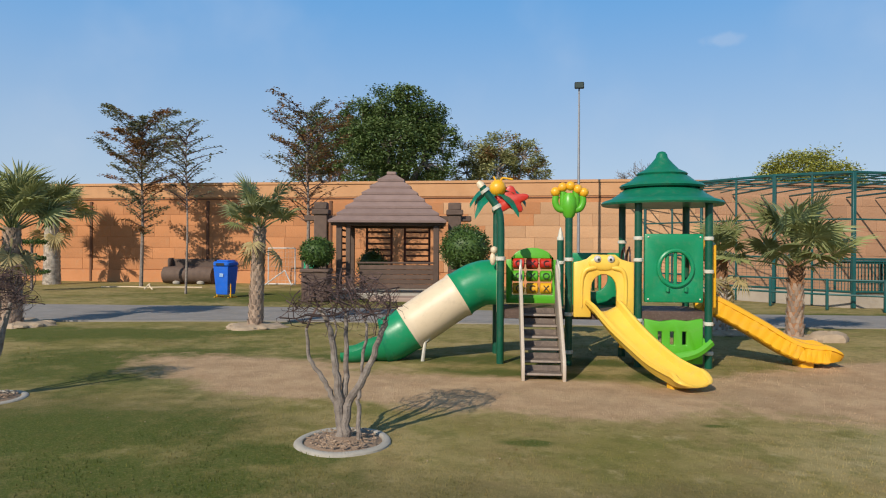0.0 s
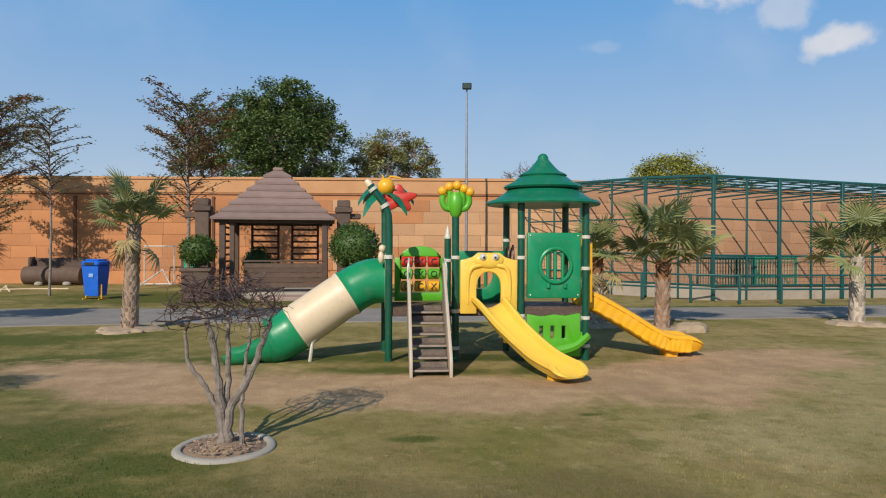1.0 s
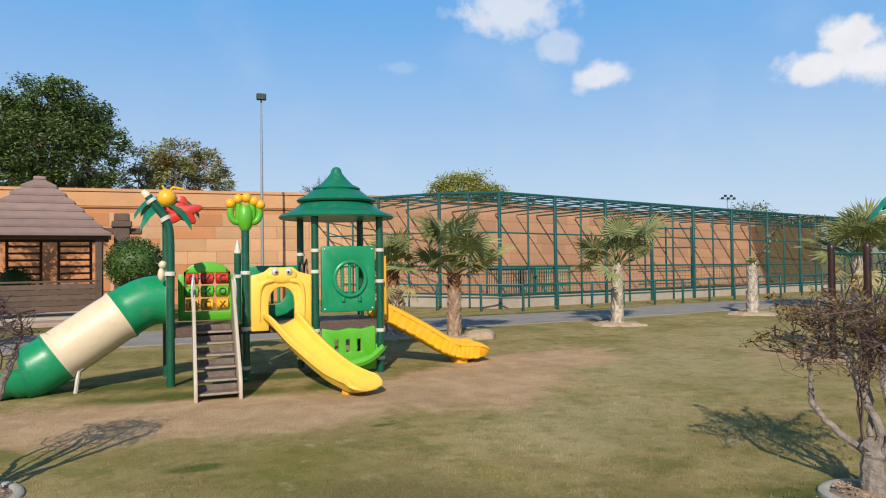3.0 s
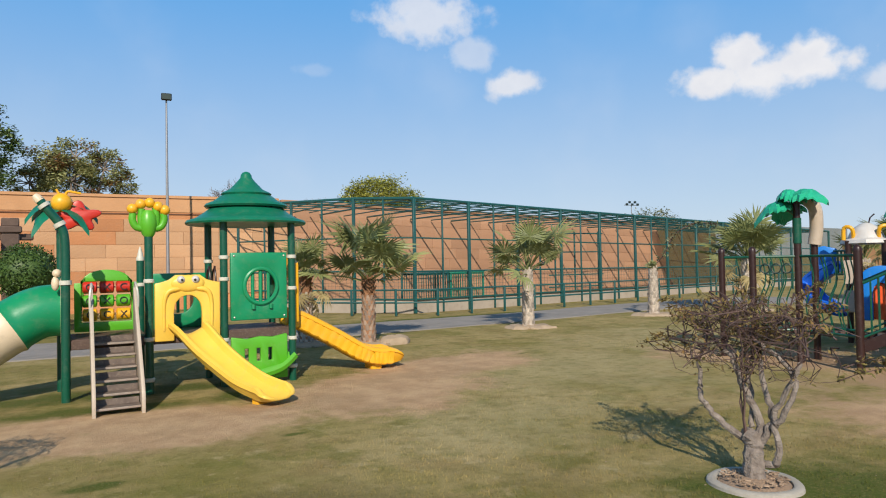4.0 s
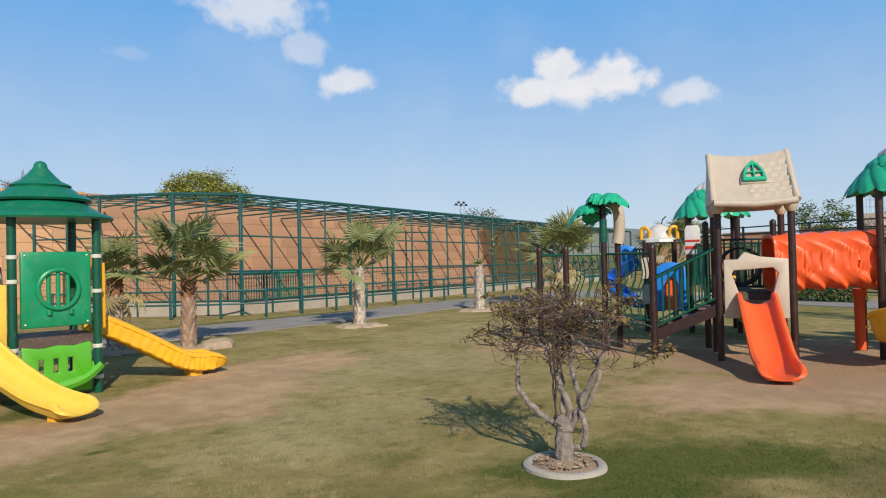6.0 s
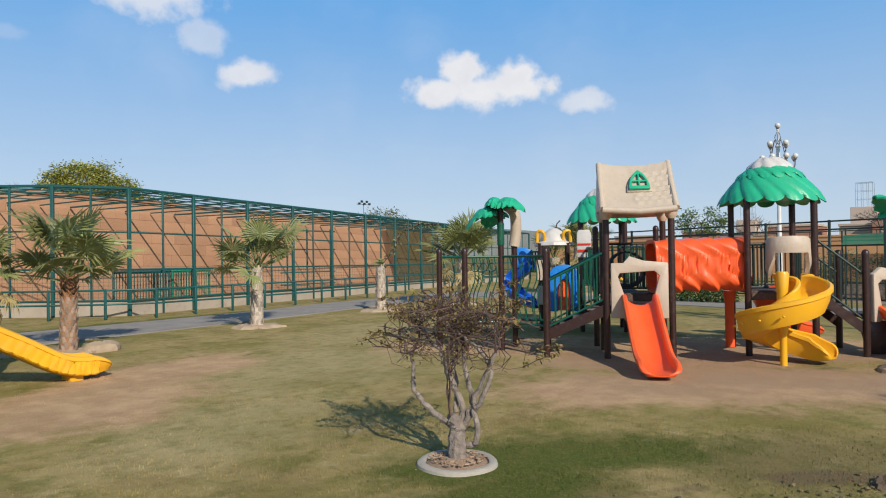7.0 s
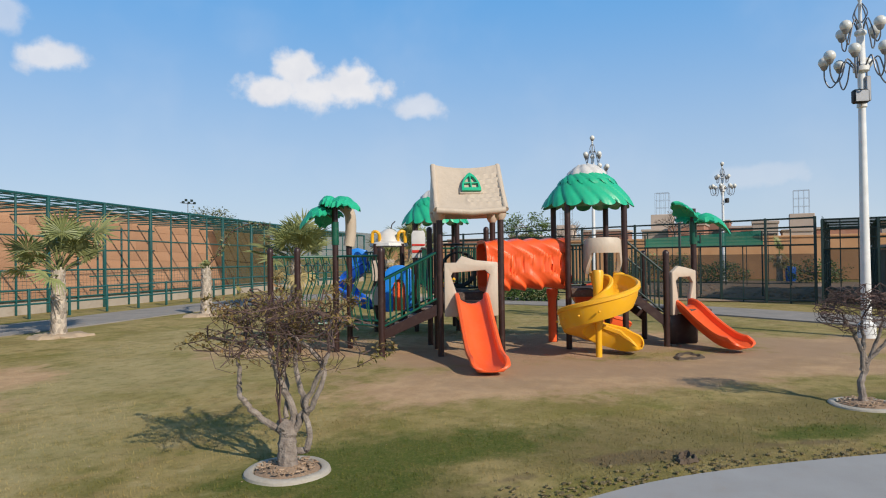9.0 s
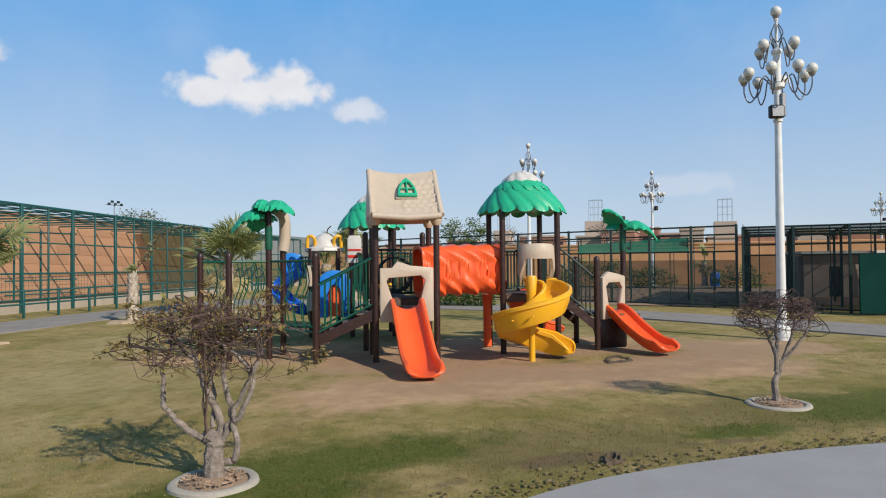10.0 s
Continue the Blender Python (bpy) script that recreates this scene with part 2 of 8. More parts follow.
    if trans:
        b.inputs["Transmission Weight"].default_value = 0.0
        add = nt.nodes.new("ShaderNodeMixShader")
        tr = nt.nodes.new("ShaderNodeBsdfTranslucent")
        nt.links.new(out, tr.inputs["Color"])
        add.inputs[0].default_value = trans
        nt.links.new(b.outputs[0], add.inputs[1]), nt.links.new(tr.outputs[0], add.inputs[2])
        nt.links.new(add.outputs[0], nt.nodes["Material Output"].inputs["Surface"])
    if bump:
        bp = nt.nodes.new("ShaderNodeBump")
        bp.inputs["Strength"].default_value, bp.inputs["Distance"].default_value = bump, 0.02
        nt.links.new(n2.outputs["Fac"], bp.inputs["Height"]), nt.links.new(bp.outputs[0], b.inputs["Normal"])
    return mt


DUST = (0.42, 0.33, 0.24)
GREEN = material("green plastic", (0.006, 0.25, 0.10), 0.34, scale=3, fine=25, bump=0.05, amount=0.35, dirt=DUST, dirt_amt=0.12)
ROOF_GREEN = material("deep green roof plastic", (0.005, 0.165, 0.088), 0.36, scale=3, fine=25, bump=0.05, amount=0.35, dirt=DUST, dirt_amt=0.12)
LIME = material("lime plastic", (0.10, 0.42, 0.02), 0.36, scale=3, fine=25, bump=0.05, amount=0.3, dirt=DUST, dirt_amt=0.1)
YELLOW = material("yellow plastic", (0.84, 0.43, 0.015), 0.36, (0.74, 0.36, 0.02), scale=3, fine=25, bump=0.05, dirt=DUST, dirt_amt=0.2)
PALE_YELLOW = material("faded yellow plastic", (0.86, 0.56, 0.08), 0.4, (0.80, 0.48, 0.05), scale=4, fine=25, bump=0.06, dirt=DUST, dirt_amt=0.2)
FLOWER_RED = material("faded red plastic", (0.58, 0.032, 0.014), 0.4, scale=3, bump=0.05)
RED = material("red plastic", (0.60, 0.03, 0.015), 0.36, scale=3, bump=0.05)
ORANGE = material("orange red plastic", (0.88, 0.12, 0.028), 0.38, (0.82, 0.10, 0.022), scale=3, bump=0.05, dirt=DUST, dirt_amt=0.12)
CREAM = material("cream plastic", (0.72, 0.58, 0.40), 0.42, (0.66, 0.52, 0.34), scale=3, bump=0.06, dirt=(0.3, 0.22, 0.14), dirt_amt=0.25)
TAUPE = material("stone grey plastic", (0.52, 0.43, 0.335), 0.5, (0.45, 0.37, 0.285), scale=4, fine=18, bump=0.25, dirt=(0.25, 0.18, 0.12), dirt_amt=0.2)
POST_GREEN = material("dark green enamel", (0.004, 0.085, 0.048), 0.32, scale=4, bump=0.04, dirt=DUST, dirt_amt=0.12)
POST_BROWN = material("dark brown enamel", (0.034, 0.014, 0.012), 0.36, scale=4, bump=0.04, dirt=DUST, dirt_amt=0.1)
CLAMP = material("white clamp plastic", (0.62, 0.60, 0.50), 0.45, scale=20, bump=0.05)
STEP_IRON = material("worn dark step coating", (0.12, 0.09, 0.075), 0.65, (0.24, 0.185, 0.145), scale=9, fine=70, bump=0.3, dirt=DUST, dirt_amt=0.5)
NOSING = material("dusty worn edge", (0.34, 0.28, 0.23), 0.8, (0.22, 0.17, 0.14), scale=14, fine=70, bump=0.3)
DECK = material("dark perforated deck coating", (0.10, 0.06, 0.045), 0.6, scale=9, fine=120, bump=0.4, dirt=DUST, dirt_amt=0.35)
CHROME = material("painted pale steel tube", (0.55, 0.52, 0.44), 0.4, scale=12, bump=0.05, metal=0.2)
BLUE = material("blue plastic", (0.012, 0.13, 0.62), 0.35, scale=4, bump=0.05, dirt=DUST, dirt_amt=0.12)
SKY_BLUE = material("bright blue plastic", (0.01, 0.22, 0.72), 0.35, scale=4, bump=0.05, dirt=DUST, dirt_amt=0.1)
PALM_GREEN = material("sea green plastic", (0.02, 0.42, 0.225), 0.38, scale=3, bump=0.05, amount=0.35, dirt=DUST, dirt_amt=0.1)
WHITE = material("white plastic", (0.60, 0.58, 0.55), 0.45, scale=4, bump=0.05, dirt=DUST, dirt_amt=0.25)
BLACK = material("black rubber", (0.02, 0.02, 0.02), 0.6, scale=8, bump=0.1)
TEAL = material("teal enamel", (0.008, 0.088, 0.085), 0.45, (0.012, 0.065, 0.062), scale=2, bump=0.05, dirt=(0.2, 0.12, 0.07), dirt_amt=0.2)
DARK_STEEL = material("dark green black steel", (0.014, 0.035, 0.03), 0.5, scale=2, bump=0.05)
LAMP_WHITE = material("white lamp enamel", (0.74, 0.74, 0.72), 0.4, scale=4, bump=0.04, dirt=DUST, dirt_amt=0.2)
GLOBE = material("opal globe", (0.66, 0.65, 0.60), 0.25, (0.58, 0.56, 0.50), scale=6, bump=0.0)
GREY_STEEL = material("galvanised steel", (0.34, 0.34, 0.35), 0.45, scale=6, bump=0.06, metal=0.5)
ARM_STEEL = material("dull dark steel", (0.16, 0.16, 0.17), 0.45, scale=6, bump=0.05, metal=0.5)
CONCRETE = material("pale concrete", (0.42, 0.38, 0.32), 0.85, (0.30, 0.27, 0.22), scale=5, fine=55, bump=0.5, dirt=(0.22, 0.17, 0.11), dirt_amt=0.4)
GAZ_WOOD = material("weathered brown wood", (0.125, 0.080, 0.058), 0.75, (0.075, 0.05, 0.04), scale=5, fine=50, bump=0.4, per=0.15)
GAZ_ROOF = material("mauve brown roof boards", (0.27, 0.185, 0.160), 0.78, (0.20, 0.135, 0.118), scale=3, fine=30, bump=0.35, per=0.12, dirt=(0.3, 0.24, 0.2), dirt_amt=0.3)
RED_WOOD = material("red brown slats", (0.115, 0.038, 0.025), 0.65, scale=6, fine=50, bump=0.3, per=0.12)
WALL = material("orange terracotta render", (0.53, 0.232, 0.098), 0.88, (0.43, 0.178, 0.072), scale=0.9, fine=14, bump=0.8, amount=0.7, per=0.12, dirt=(0.42, 0.26, 0.15), dirt_amt=0.4)
WALL_FADED = material("faded sandy render", (0.56, 0.325, 0.175), 0.88, (0.47, 0.255, 0.13), scale=0.9, fine=14, bump=0.8, amount=0.7, per=0.12, dirt=(0.46, 0.30, 0.19), dirt_amt=0.4)
WALL_CLAY = material("pinkish clay render", (0.445, 0.245, 0.142), 0.88, (0.37, 0.195, 0.108), scale=0.9, fine=14, bump=0.8, amount=0.7, per=0.12, dirt=(0.40, 0.265, 0.175), dirt_amt=0.45)
WALL_TRIM = material("sandy orange coping", (0.58, 0.31, 0.15), 0.88, (0.48, 0.24, 0.11), scale=1.2, fine=14, bump=0.4, dirt=(0.36, 0.22, 0.13), dirt_amt=0.35)
WALL_RIB = material("dark brown rib", (0.16, 0.07, 0.035), 0.8, scale=3, bump=0.3)
PLINTH = material("stained concrete plinth", (0.40, 0.34, 0.27), 0.9, (0.28, 0.23, 0.18), scale=1.5, fine=20, bump=0.4, dirt=(0.2, 0.15, 0.1), dirt_amt=0.4)
BARK = material("pale grey bark", (0.31, 0.26, 0.22), 0.9, (0.13, 0.10, 0.082), scale=14, fine=60, bump=0.8, amount=0.8)
TWIG = material("purple brown twigs", (0.115, 0.07, 0.06), 0.9, (0.06, 0.037, 0.032), scale=10, fine=60, bump=0.3, island=0.35)
DRY_LEAF = material("dry olive leaves", (0.20, 0.175, 0.05), 0.75, (0.22, 0.11, 0.045), scale=5, bump=0.1, amount=0.9, island=0.45, trans=0.25)
PALM_BARK = material("grey brown palm boots", (0.52, 0.45, 0.37), 0.92, (0.36, 0.29, 0.23), scale=10, fine=50, bump=0.7, amount=0.8, island=0.3)
PALM_BROWN = material("brown palm boots", (0.40, 0.29, 0.215), 0.92, (0.27, 0.185, 0.13), scale=10, fine=50, bump=0.7, amount=0.8, island=0.3)
PALM_RUST = material("rusty palm fibre", (0.26, 0.125, 0.06), 0.92, (0.36, 0.2, 0.11), scale=10, fine=50, bump=0.7, island=0.3)
PALM_LEAF = material("grey green fan leaf", (0.235, 0.265, 0.10), 0.45, (0.36, 0.35, 0.15), scale=3, fine=30, bump=0.1, per=0.28, trans=0.3)
PALM_DRY = material("straw fan leaf", (0.42, 0.33, 0.15), 0.7, (0.32, 0.27, 0.12), scale=3, bump=0.1, per=0.25, trans=0.3)
LEAF_DARK = material("dark broad leaves", (0.105, 0.165, 0.048), 0.5, (0.18, 0.235, 0.075), scale=1.2, bump=0.05, amount=0.8, island=0.45, trans=0.25)
LEAF_OLIVE = material("olive leaves", (0.31, 0.33, 0.125), 0.6, (0.37, 0.33, 0.15), scale=1.2, bump=0.05, amount=0.8, island=0.4, trans=0.25)
LEAF_FEATHER = material("grey green feathery leaves", (0.17, 0.20, 0.105), 0.65, (0.22, 0.20, 0.10), scale=1.0, bump=0.05, amount=0.9, island=0.4, trans=0.25)
LEAF_RUSTY = material("rusty feathery leaves", (0.27, 0.115, 0.04), 0.65, (0.17, 0.13, 0.05), scale=1.0, bump=0.05, amount=0.9, island=0.4, trans=0.25)
LEAF_YELLOW = material("yellow green leaves", (0.40, 0.38, 0.07), 0.6, (0.26, 0.28, 0.06), scale=1.2, bump=0.05, amount=0.8, island=0.4, trans=0.25)
LEAF_HEDGE = material("clipped dark leaves", (0.06, 0.115, 0.022), 0.5, (0.085, 0.14, 0.032), scale=4, bump=0.05, amount=0.8, island=0.5, trans=0.2)
BRICKISH = material("far brick", (0.36, 0.17, 0.11), 0.9, (0.28, 0.13, 0.09), scale=0.6, fine=6, bump=0.3, per=0.15, dirt=(0.4, 0.3, 0.24), dirt_amt=0.5)
FAR_PLASTER = material("far plaster", (0.50, 0.40, 0.32), 0.9, (0.40, 0.30, 0.24), scale=0.5, fine=6, bump=0.2, per=0.2)
FAR_DARK = material("dark opening", (0.03, 0.028, 0.026), 0.8, scale=2, bump=0.1)


# ---- ground ----
# worn spots: centre x, y, half sizes, turn in degrees
BARE = [
    (-2.6, 6.3, 2.05, 0.98, -12),
    (0.3, 5.2, 2.16, 0.72, -10),
    (2.5, 5.2, 1.94, 0.78, 3),
    (4.8, 5.9, 1.73, 1.1, 22),
    (6.5, 7.4, 2.2, 0.9, 28),
    (5.2, 7.0, 0.86, 0.65, 0),
    (10.6, 0.9, 2.16, 1.3, -40),
    (12.0, -0.9, 2.59, 1.3, -50),
    (13.6, -2.6, 2.38, 1.17, -45),
    (13.4, 2.4, 2.81, 2.08, -58),
    (15.4, 0.6, 2.81, 1.56, -58),
    (12.2, 5.2, 2.16, 1.04, -58),
    (16.4, -3.6, 1.73, 1.17, -50),
    (1.0, 5.7, 3.0, 0.6, -4),
    (-1.6, 5.4, 1.6, 0.7, -15)]


def ground_material():
    mt = bpy.data.materials.new("worn winter lawn")
    mt.use_nodes = True
    nt = mt.node_tree
    b = nt.nodes["Principled BSDF"]
    tc = nt.nodes.new("ShaderNodeTexCoord")
    pos = tc.outputs["Object"]

    def noise_at(scale, detail=4.0, rough=0.55):
        n = nt.nodes.new("ShaderNodeTexNoise")
        n.inputs["Scale"].default_value, n.inputs["Detail"].default_value, n.inputs["Roughness"].default_value = scale, detail, rough
        nt.links.new(pos, n.inputs["Vector"])
        return n.outputs["Fac"]

    def calc(op, a, c=0.0):
        n = nt.nodes.new("ShaderNodeMath")
        n.operation = op
        for i, x in enumerate((a, c)):
            if isinstance(x, (int, float)):
                n.inputs[i].default_value = x
            else:
                nt.links.new(x, n.inputs[i])
        return n.outputs[0]

    def ramp(x, lo, hi, top=1.0):
        n = nt.nodes.new("ShaderNodeMapRange")
        n.interpolation_type = "SMOOTHSTEP"
        n.inputs["From Min"].default_value, n.inputs["From Max"].default_value, n.inputs["To Max"].default_value = lo, hi, top
        nt.links.new(x, n.inputs["Value"])
        return n.outputs[0]

    def blend(f, a, c):
        n = nt.nodes.new("ShaderNodeMix")
        n.data_type = "RGBA"
        for key, x in (("A", a), ("B", c)):
            if isinstance(x, tuple):
                n.inputs[key].default_value = (*x, 1)
            else:
                nt.links.new(x, n.inputs[key])
        nt.links.new(f, n.inputs["Factor"])
        return n.outputs["Result"]

    wob = calc("MULTIPLY", calc("SUBTRACT", noise_at(0.7, 6, 0.62), 0.5), 2.0)
    wob = calc("ADD", wob, calc("MULTIPLY", calc("SUBTRACT", noise_at(3.6, 6, 0.68), 0.5), 1.1))

    def patches(spots):
        total = None
        for x, y, rx, ry, rz in spots:
            mp = nt.nodes.new("ShaderNodeMapping")
            mp.vector_type = "TEXTURE"
            mp.inputs["Location"].default_value, mp.inputs["Rotation"].default_value, mp.inputs["Scale"].default_value = (x, y, 0), (0, 0, radians(rz)), (rx, ry, 1)
            nt.links.new(pos, mp.inputs["Vector"])
            ln = nt.nodes.new("ShaderNodeVectorMath")
            ln.operation = "LENGTH"
            nt.links.new(mp.outputs[0], ln.inputs[0])
            m = calc("SUBTRACT", 1.25, ln.outputs["Value"])
            total = m if total is None else calc("MAXIMUM", total, m)
        return calc("ADD", total, wob)

    # centre x, y, half sizes, turn in degrees
    bare = ramp(patches(BARE), -0.15, 0.5, 0.97)
    scuffed = ramp(patches([(7.9, -1.75, 0.9, 0.22, -48), (9.0, -3.1, 0.9, 0.2, -55), (6.8, -0.9, 0.6, 0.18, -38)]), 0.45, 0.9, 0.7)
    lush = ramp(patches([(-0.9, 2.6, 0.9, 0.6, 0), (-4.5, 6.5, 3.2, 2.6, 0), (-7.5, 9.6, 4.5, 1.4, 12), (-3.0, 3.0, 2.0, 1.2, 0), (-2.6, 0.9, 2.2, 0.9, 0), (7.1, 0.1, 1.7, 0.75, -38), (6.4, 0.6, 1.2, 0.9, -30), (6.1, 0.0, 1.3, 0.6, -20), (-1.6, 1.9, 1.8, 0.9, 0), (0.0, 7.7, 1.9, 0.6, 4), (2.0, 7.8, 1.6, 0.5, 4), (-2.0, 7.5, 1.2, 0.45, 0), (1.2, 6.6, 1.5, 0.5, 0), (3.4, 6.7, 1.0, 0.5, 0), (-6.0, 20.0, 9.0, 4.0, 0), (12.0, 16.9, 9.0, 0.7, 5), (1.4, 3.3, 0.3, 0.12, 5), (9.4, -3.2, 0.9, 0.4, -50), (11.2, -4.8, 1.5, 1.2, -50), (3.3, 4.2, 0.2, 0.08, 5), (8.6, 8.2, 0.3, 0.07, 10), (7.7, 8.8, 0.25, 0.06, 20), (13.4, -0.6, 0.4, 0.2, -40)]), 0.15, 0.85, 0.92)
    tan = ramp(noise_at(0.5, 5, 0.6), 0.30, 0.62, 1.0)
    fine = noise_at(38.0, 6, 0.75)
    clump = noise_at(4.2, 8, 0.74)
    blotch = noise_at(1.6, 7, 0.66)
    grass = blend(tan, (0.205, 0.178, 0.046), (0.37, 0.285, 0.122))
    grass = blend(ramp(noise_at(1.1, 6, 0.68), 0.45, 0.66, 0.6), grass, (0.245, 0.172, 0.070))
    grass = blend(ramp(blotch, 0.50, 0.64, 0.65), grass, (0.150, 0.150, 0.032))
    grass = blend(ramp(noise_at(2.6, 7, 0.7), 0.55, 0.70, 0.7), grass, (0.44, 0.35, 0.18))
    dull = ramp(patches([(8.3, -1.6, 2.2, 0.9, -50), (10.5, -3.6, 1.8, 1.2, -55), (6.0, -0.2, 1.6, 0.8, -20), (-2.0, 1.0, 3.0, 1.2, 0), (1.5, 1.6, 3.0, 1.0, 0), (-3.5, 3.5, 2.5, 1.2, 0)]), 0.0, 0.9, 0.7)
    dry = ramp(patches([(8.6, 6.4, 3.6, 2.6, 35), (12.5, 8.6, 4.0, 2.4, 30), (5.5, 3.6, 2.0, 1.2, 30)]), 0.0, 1.0, 0.55)
    grass = blend(dry, grass, (0.43, 0.355, 0.185))
    grass = blend(dull, grass, (0.150, 0.122, 0.048))
    grass = blend(lush, grass, (0.066, 0.095, 0.013))
    grass = blend(ramp(clump, 0.44, 0.68, 0.55), grass, (0.135, 0.118, 0.030))
    grass = blend(ramp(fine, 0.45, 0.75, 0.42), grass, (0.36, 0.28, 0.115))
    soil = blend(ramp(noise_at(2.2, 7, 0.68), 0.33, 0.68), (0.545, 0.365, 0.21), (0.415, 0.262, 0.145))
    soil = blend(ramp(noise_at(0.8, 5, 0.6), 0.48, 0.66, 0.5), soil, (0.34, 0.225, 0.125))
    soil = blend(ramp(noise_at(22.0, 6, 0.75), 0.5, 0.75, 0.45), soil, (0.60, 0.45, 0.31))
    trodden = ramp(patches([(13.0, 0.4, 5.0, 2.6, -55), (15.5, -2.5, 3.5, 2.0, -50)]), 0.0, 0.9, 0.75)
    soil = blend(trodden, soil, (0.345, 0.232, 0.150))
    col = blend(bare, grass, soil)
    col = blend(scuffed, col, (0.15, 0.105, 0.06))
    nt.links.new(col, b.inputs["Base Color"])
    b.inputs["Roughness"].default_value = 0.95
    b.inputs["Specular IOR Level"].default_value = 0.15
    bp = nt.nodes.new("ShaderNodeBump")
    bp.inputs["Strength"].default_value, bp.inputs["Distance"].default_value = 0.55, 0.03
    hgt = calc("ADD", fine, calc("MULTIPLY", clump, 1.6))
    nt.links.new(hgt, bp.inputs["Height"]), nt.links.new(bp.outputs[0], b.inputs["Normal"])
    return mt


LAWN = ground_material()
ASPHALT = material("grey worn asphalt", (0.29, 0.265, 0.24), 0.88, (0.19, 0.175, 0.16), scale=1.2, fine=90, bump=0.4, dirt=(0.42, 0.36, 0.29), dirt_amt=0.6, spec=0.2)
PAVING = material("smooth grey paving", (0.33, 0.318, 0.305), 0.62, (0.27, 0.26, 0.25), scale=2.2, fine=70, bump=0.12, dirt=(0.30, 0.25, 0.20), dirt_amt=0.35, spec=0.45)


def build_ground():
    m = Mesh()
    # fine grid near the camera, coarse out to the horizon
    xs = sorted(set([-2500, -900, -300, -120, -60] + [-40 + 1.0 * i for i in range(101)] + [80, 140, 300, 900, 2500]))
    ys = sorted(set([-2500, -900, -300, -120, -60] + [-30 + 1.0 * i for i in range(81)] + [80, 140, 300, 900, 2500]))
    vs = []
    for y in ys:
        for x in xs:
            far = max(0.0, min(1.0, (math.hypot(x - 2, y + 3) - 4) / 4)) * (1 if math.hypot(x, y) < 60 else 0)
            vs.append((x, y, 0.025 * far * (noise.noise(Vector((x * 0.21, y * 0.21, 0.3)))) - 0.01))
    n = len(xs)
    fs = [(j * n + i, j * n + i + 1, (j + 1) * n + i + 1, (j + 1) * n + i) for j in range(len(ys) - 1) for i in range(n - 1)]
    m.add(vs, fs)
    solo("ground", m, LAWN, "worn winter lawn with bare sandy patches", "lawn", "structure", fix=False)


build_ground()


def strip(name, left, right, z, thick, mat, label, category):
    """A paved sheet between two edges, with a thin visible rim."""
    def dense(pts, k=6):
        out = []
        for i in range(len(pts) - 1):
            p0, p1 = Vector(pts[max(i - 1, 0)]), Vector(pts[i])
            p2, p3 = Vector(pts[i + 1]), Vector(pts[min(i + 2, len(pts) - 1)])
            for j in range(k):
                t = j / k
                out.append(0.5 * (2 * p1 + (p2 - p0) * t + (2 * p0 - 5 * p1 + 4 * p2 - p3) * t * t + (3 * p1 - p0 - 3 * p2 + p3) * t ** 3))
        return out + [Vector(pts[-1])]
    a, c = dense(left), dense(right)
    m, vs = Mesh(), []
    for p, q in zip(a, c):
        vs += [(p.x, p.y, z), (q.x, q.y, z), (p.x, p.y, z - thick), (q.x, q.y, z - thick)]
    fs = []
    for i in range(len(a) - 1):
        o = 4 * i
        fs += [(o, o + 1, o + 5, o + 4), (o, o + 4, o + 6, o + 2), (o + 1, o + 3, o + 7, o + 5)]
    m.add(vs, fs)
    return solo(name, m, mat, label, category, "structure", smooth=False)


# the loop path: along the wall, then round behind the far play set
strip("path", [(-45, 9.6), (-20, 10.6), (-10, 11.3), (-4, 12.4), (3, 12.9), (9, 13.5), (14, 14.3), (19, 15.2), (24, 15.0), (24.5, 8), (23.0, 1), (20.6, -3.8), (17.6, -8.5), (12, -14)],
      [(-45, 13.8), (-20, 14.6), (-10, 15.5), (-4, 15.8), (3, 16.0), (9, 16.4), (14, 17.0), (20, 18.2), (27.5, 17.6), (28, 9), (25.5, 0.6), (23.0, -4.6), (20.2, -9.5), (14, -16)],
      0.022, 0.08, ASPHALT, "grey asphalt path round the lawn", "path")
strip("pavement", [(-12, -1.9), (-4, -0.9), (1.5, -0.5), (4.5, -0.72), (6.6, -1.62), (7.9, -2.69), (9.38, -4.62), (10.9, -7.6), (12, -11)],
      [(-12, -8), (-4, -8), (1.5, -8), (4.5, -8), (6.0, -8), (7.0, -8.5), (8.0, -9), (8.5, -10), (9, -12)],
      0.03, 0.1, PAVING, "smooth grey paved walkway with worn edge", "pavement")


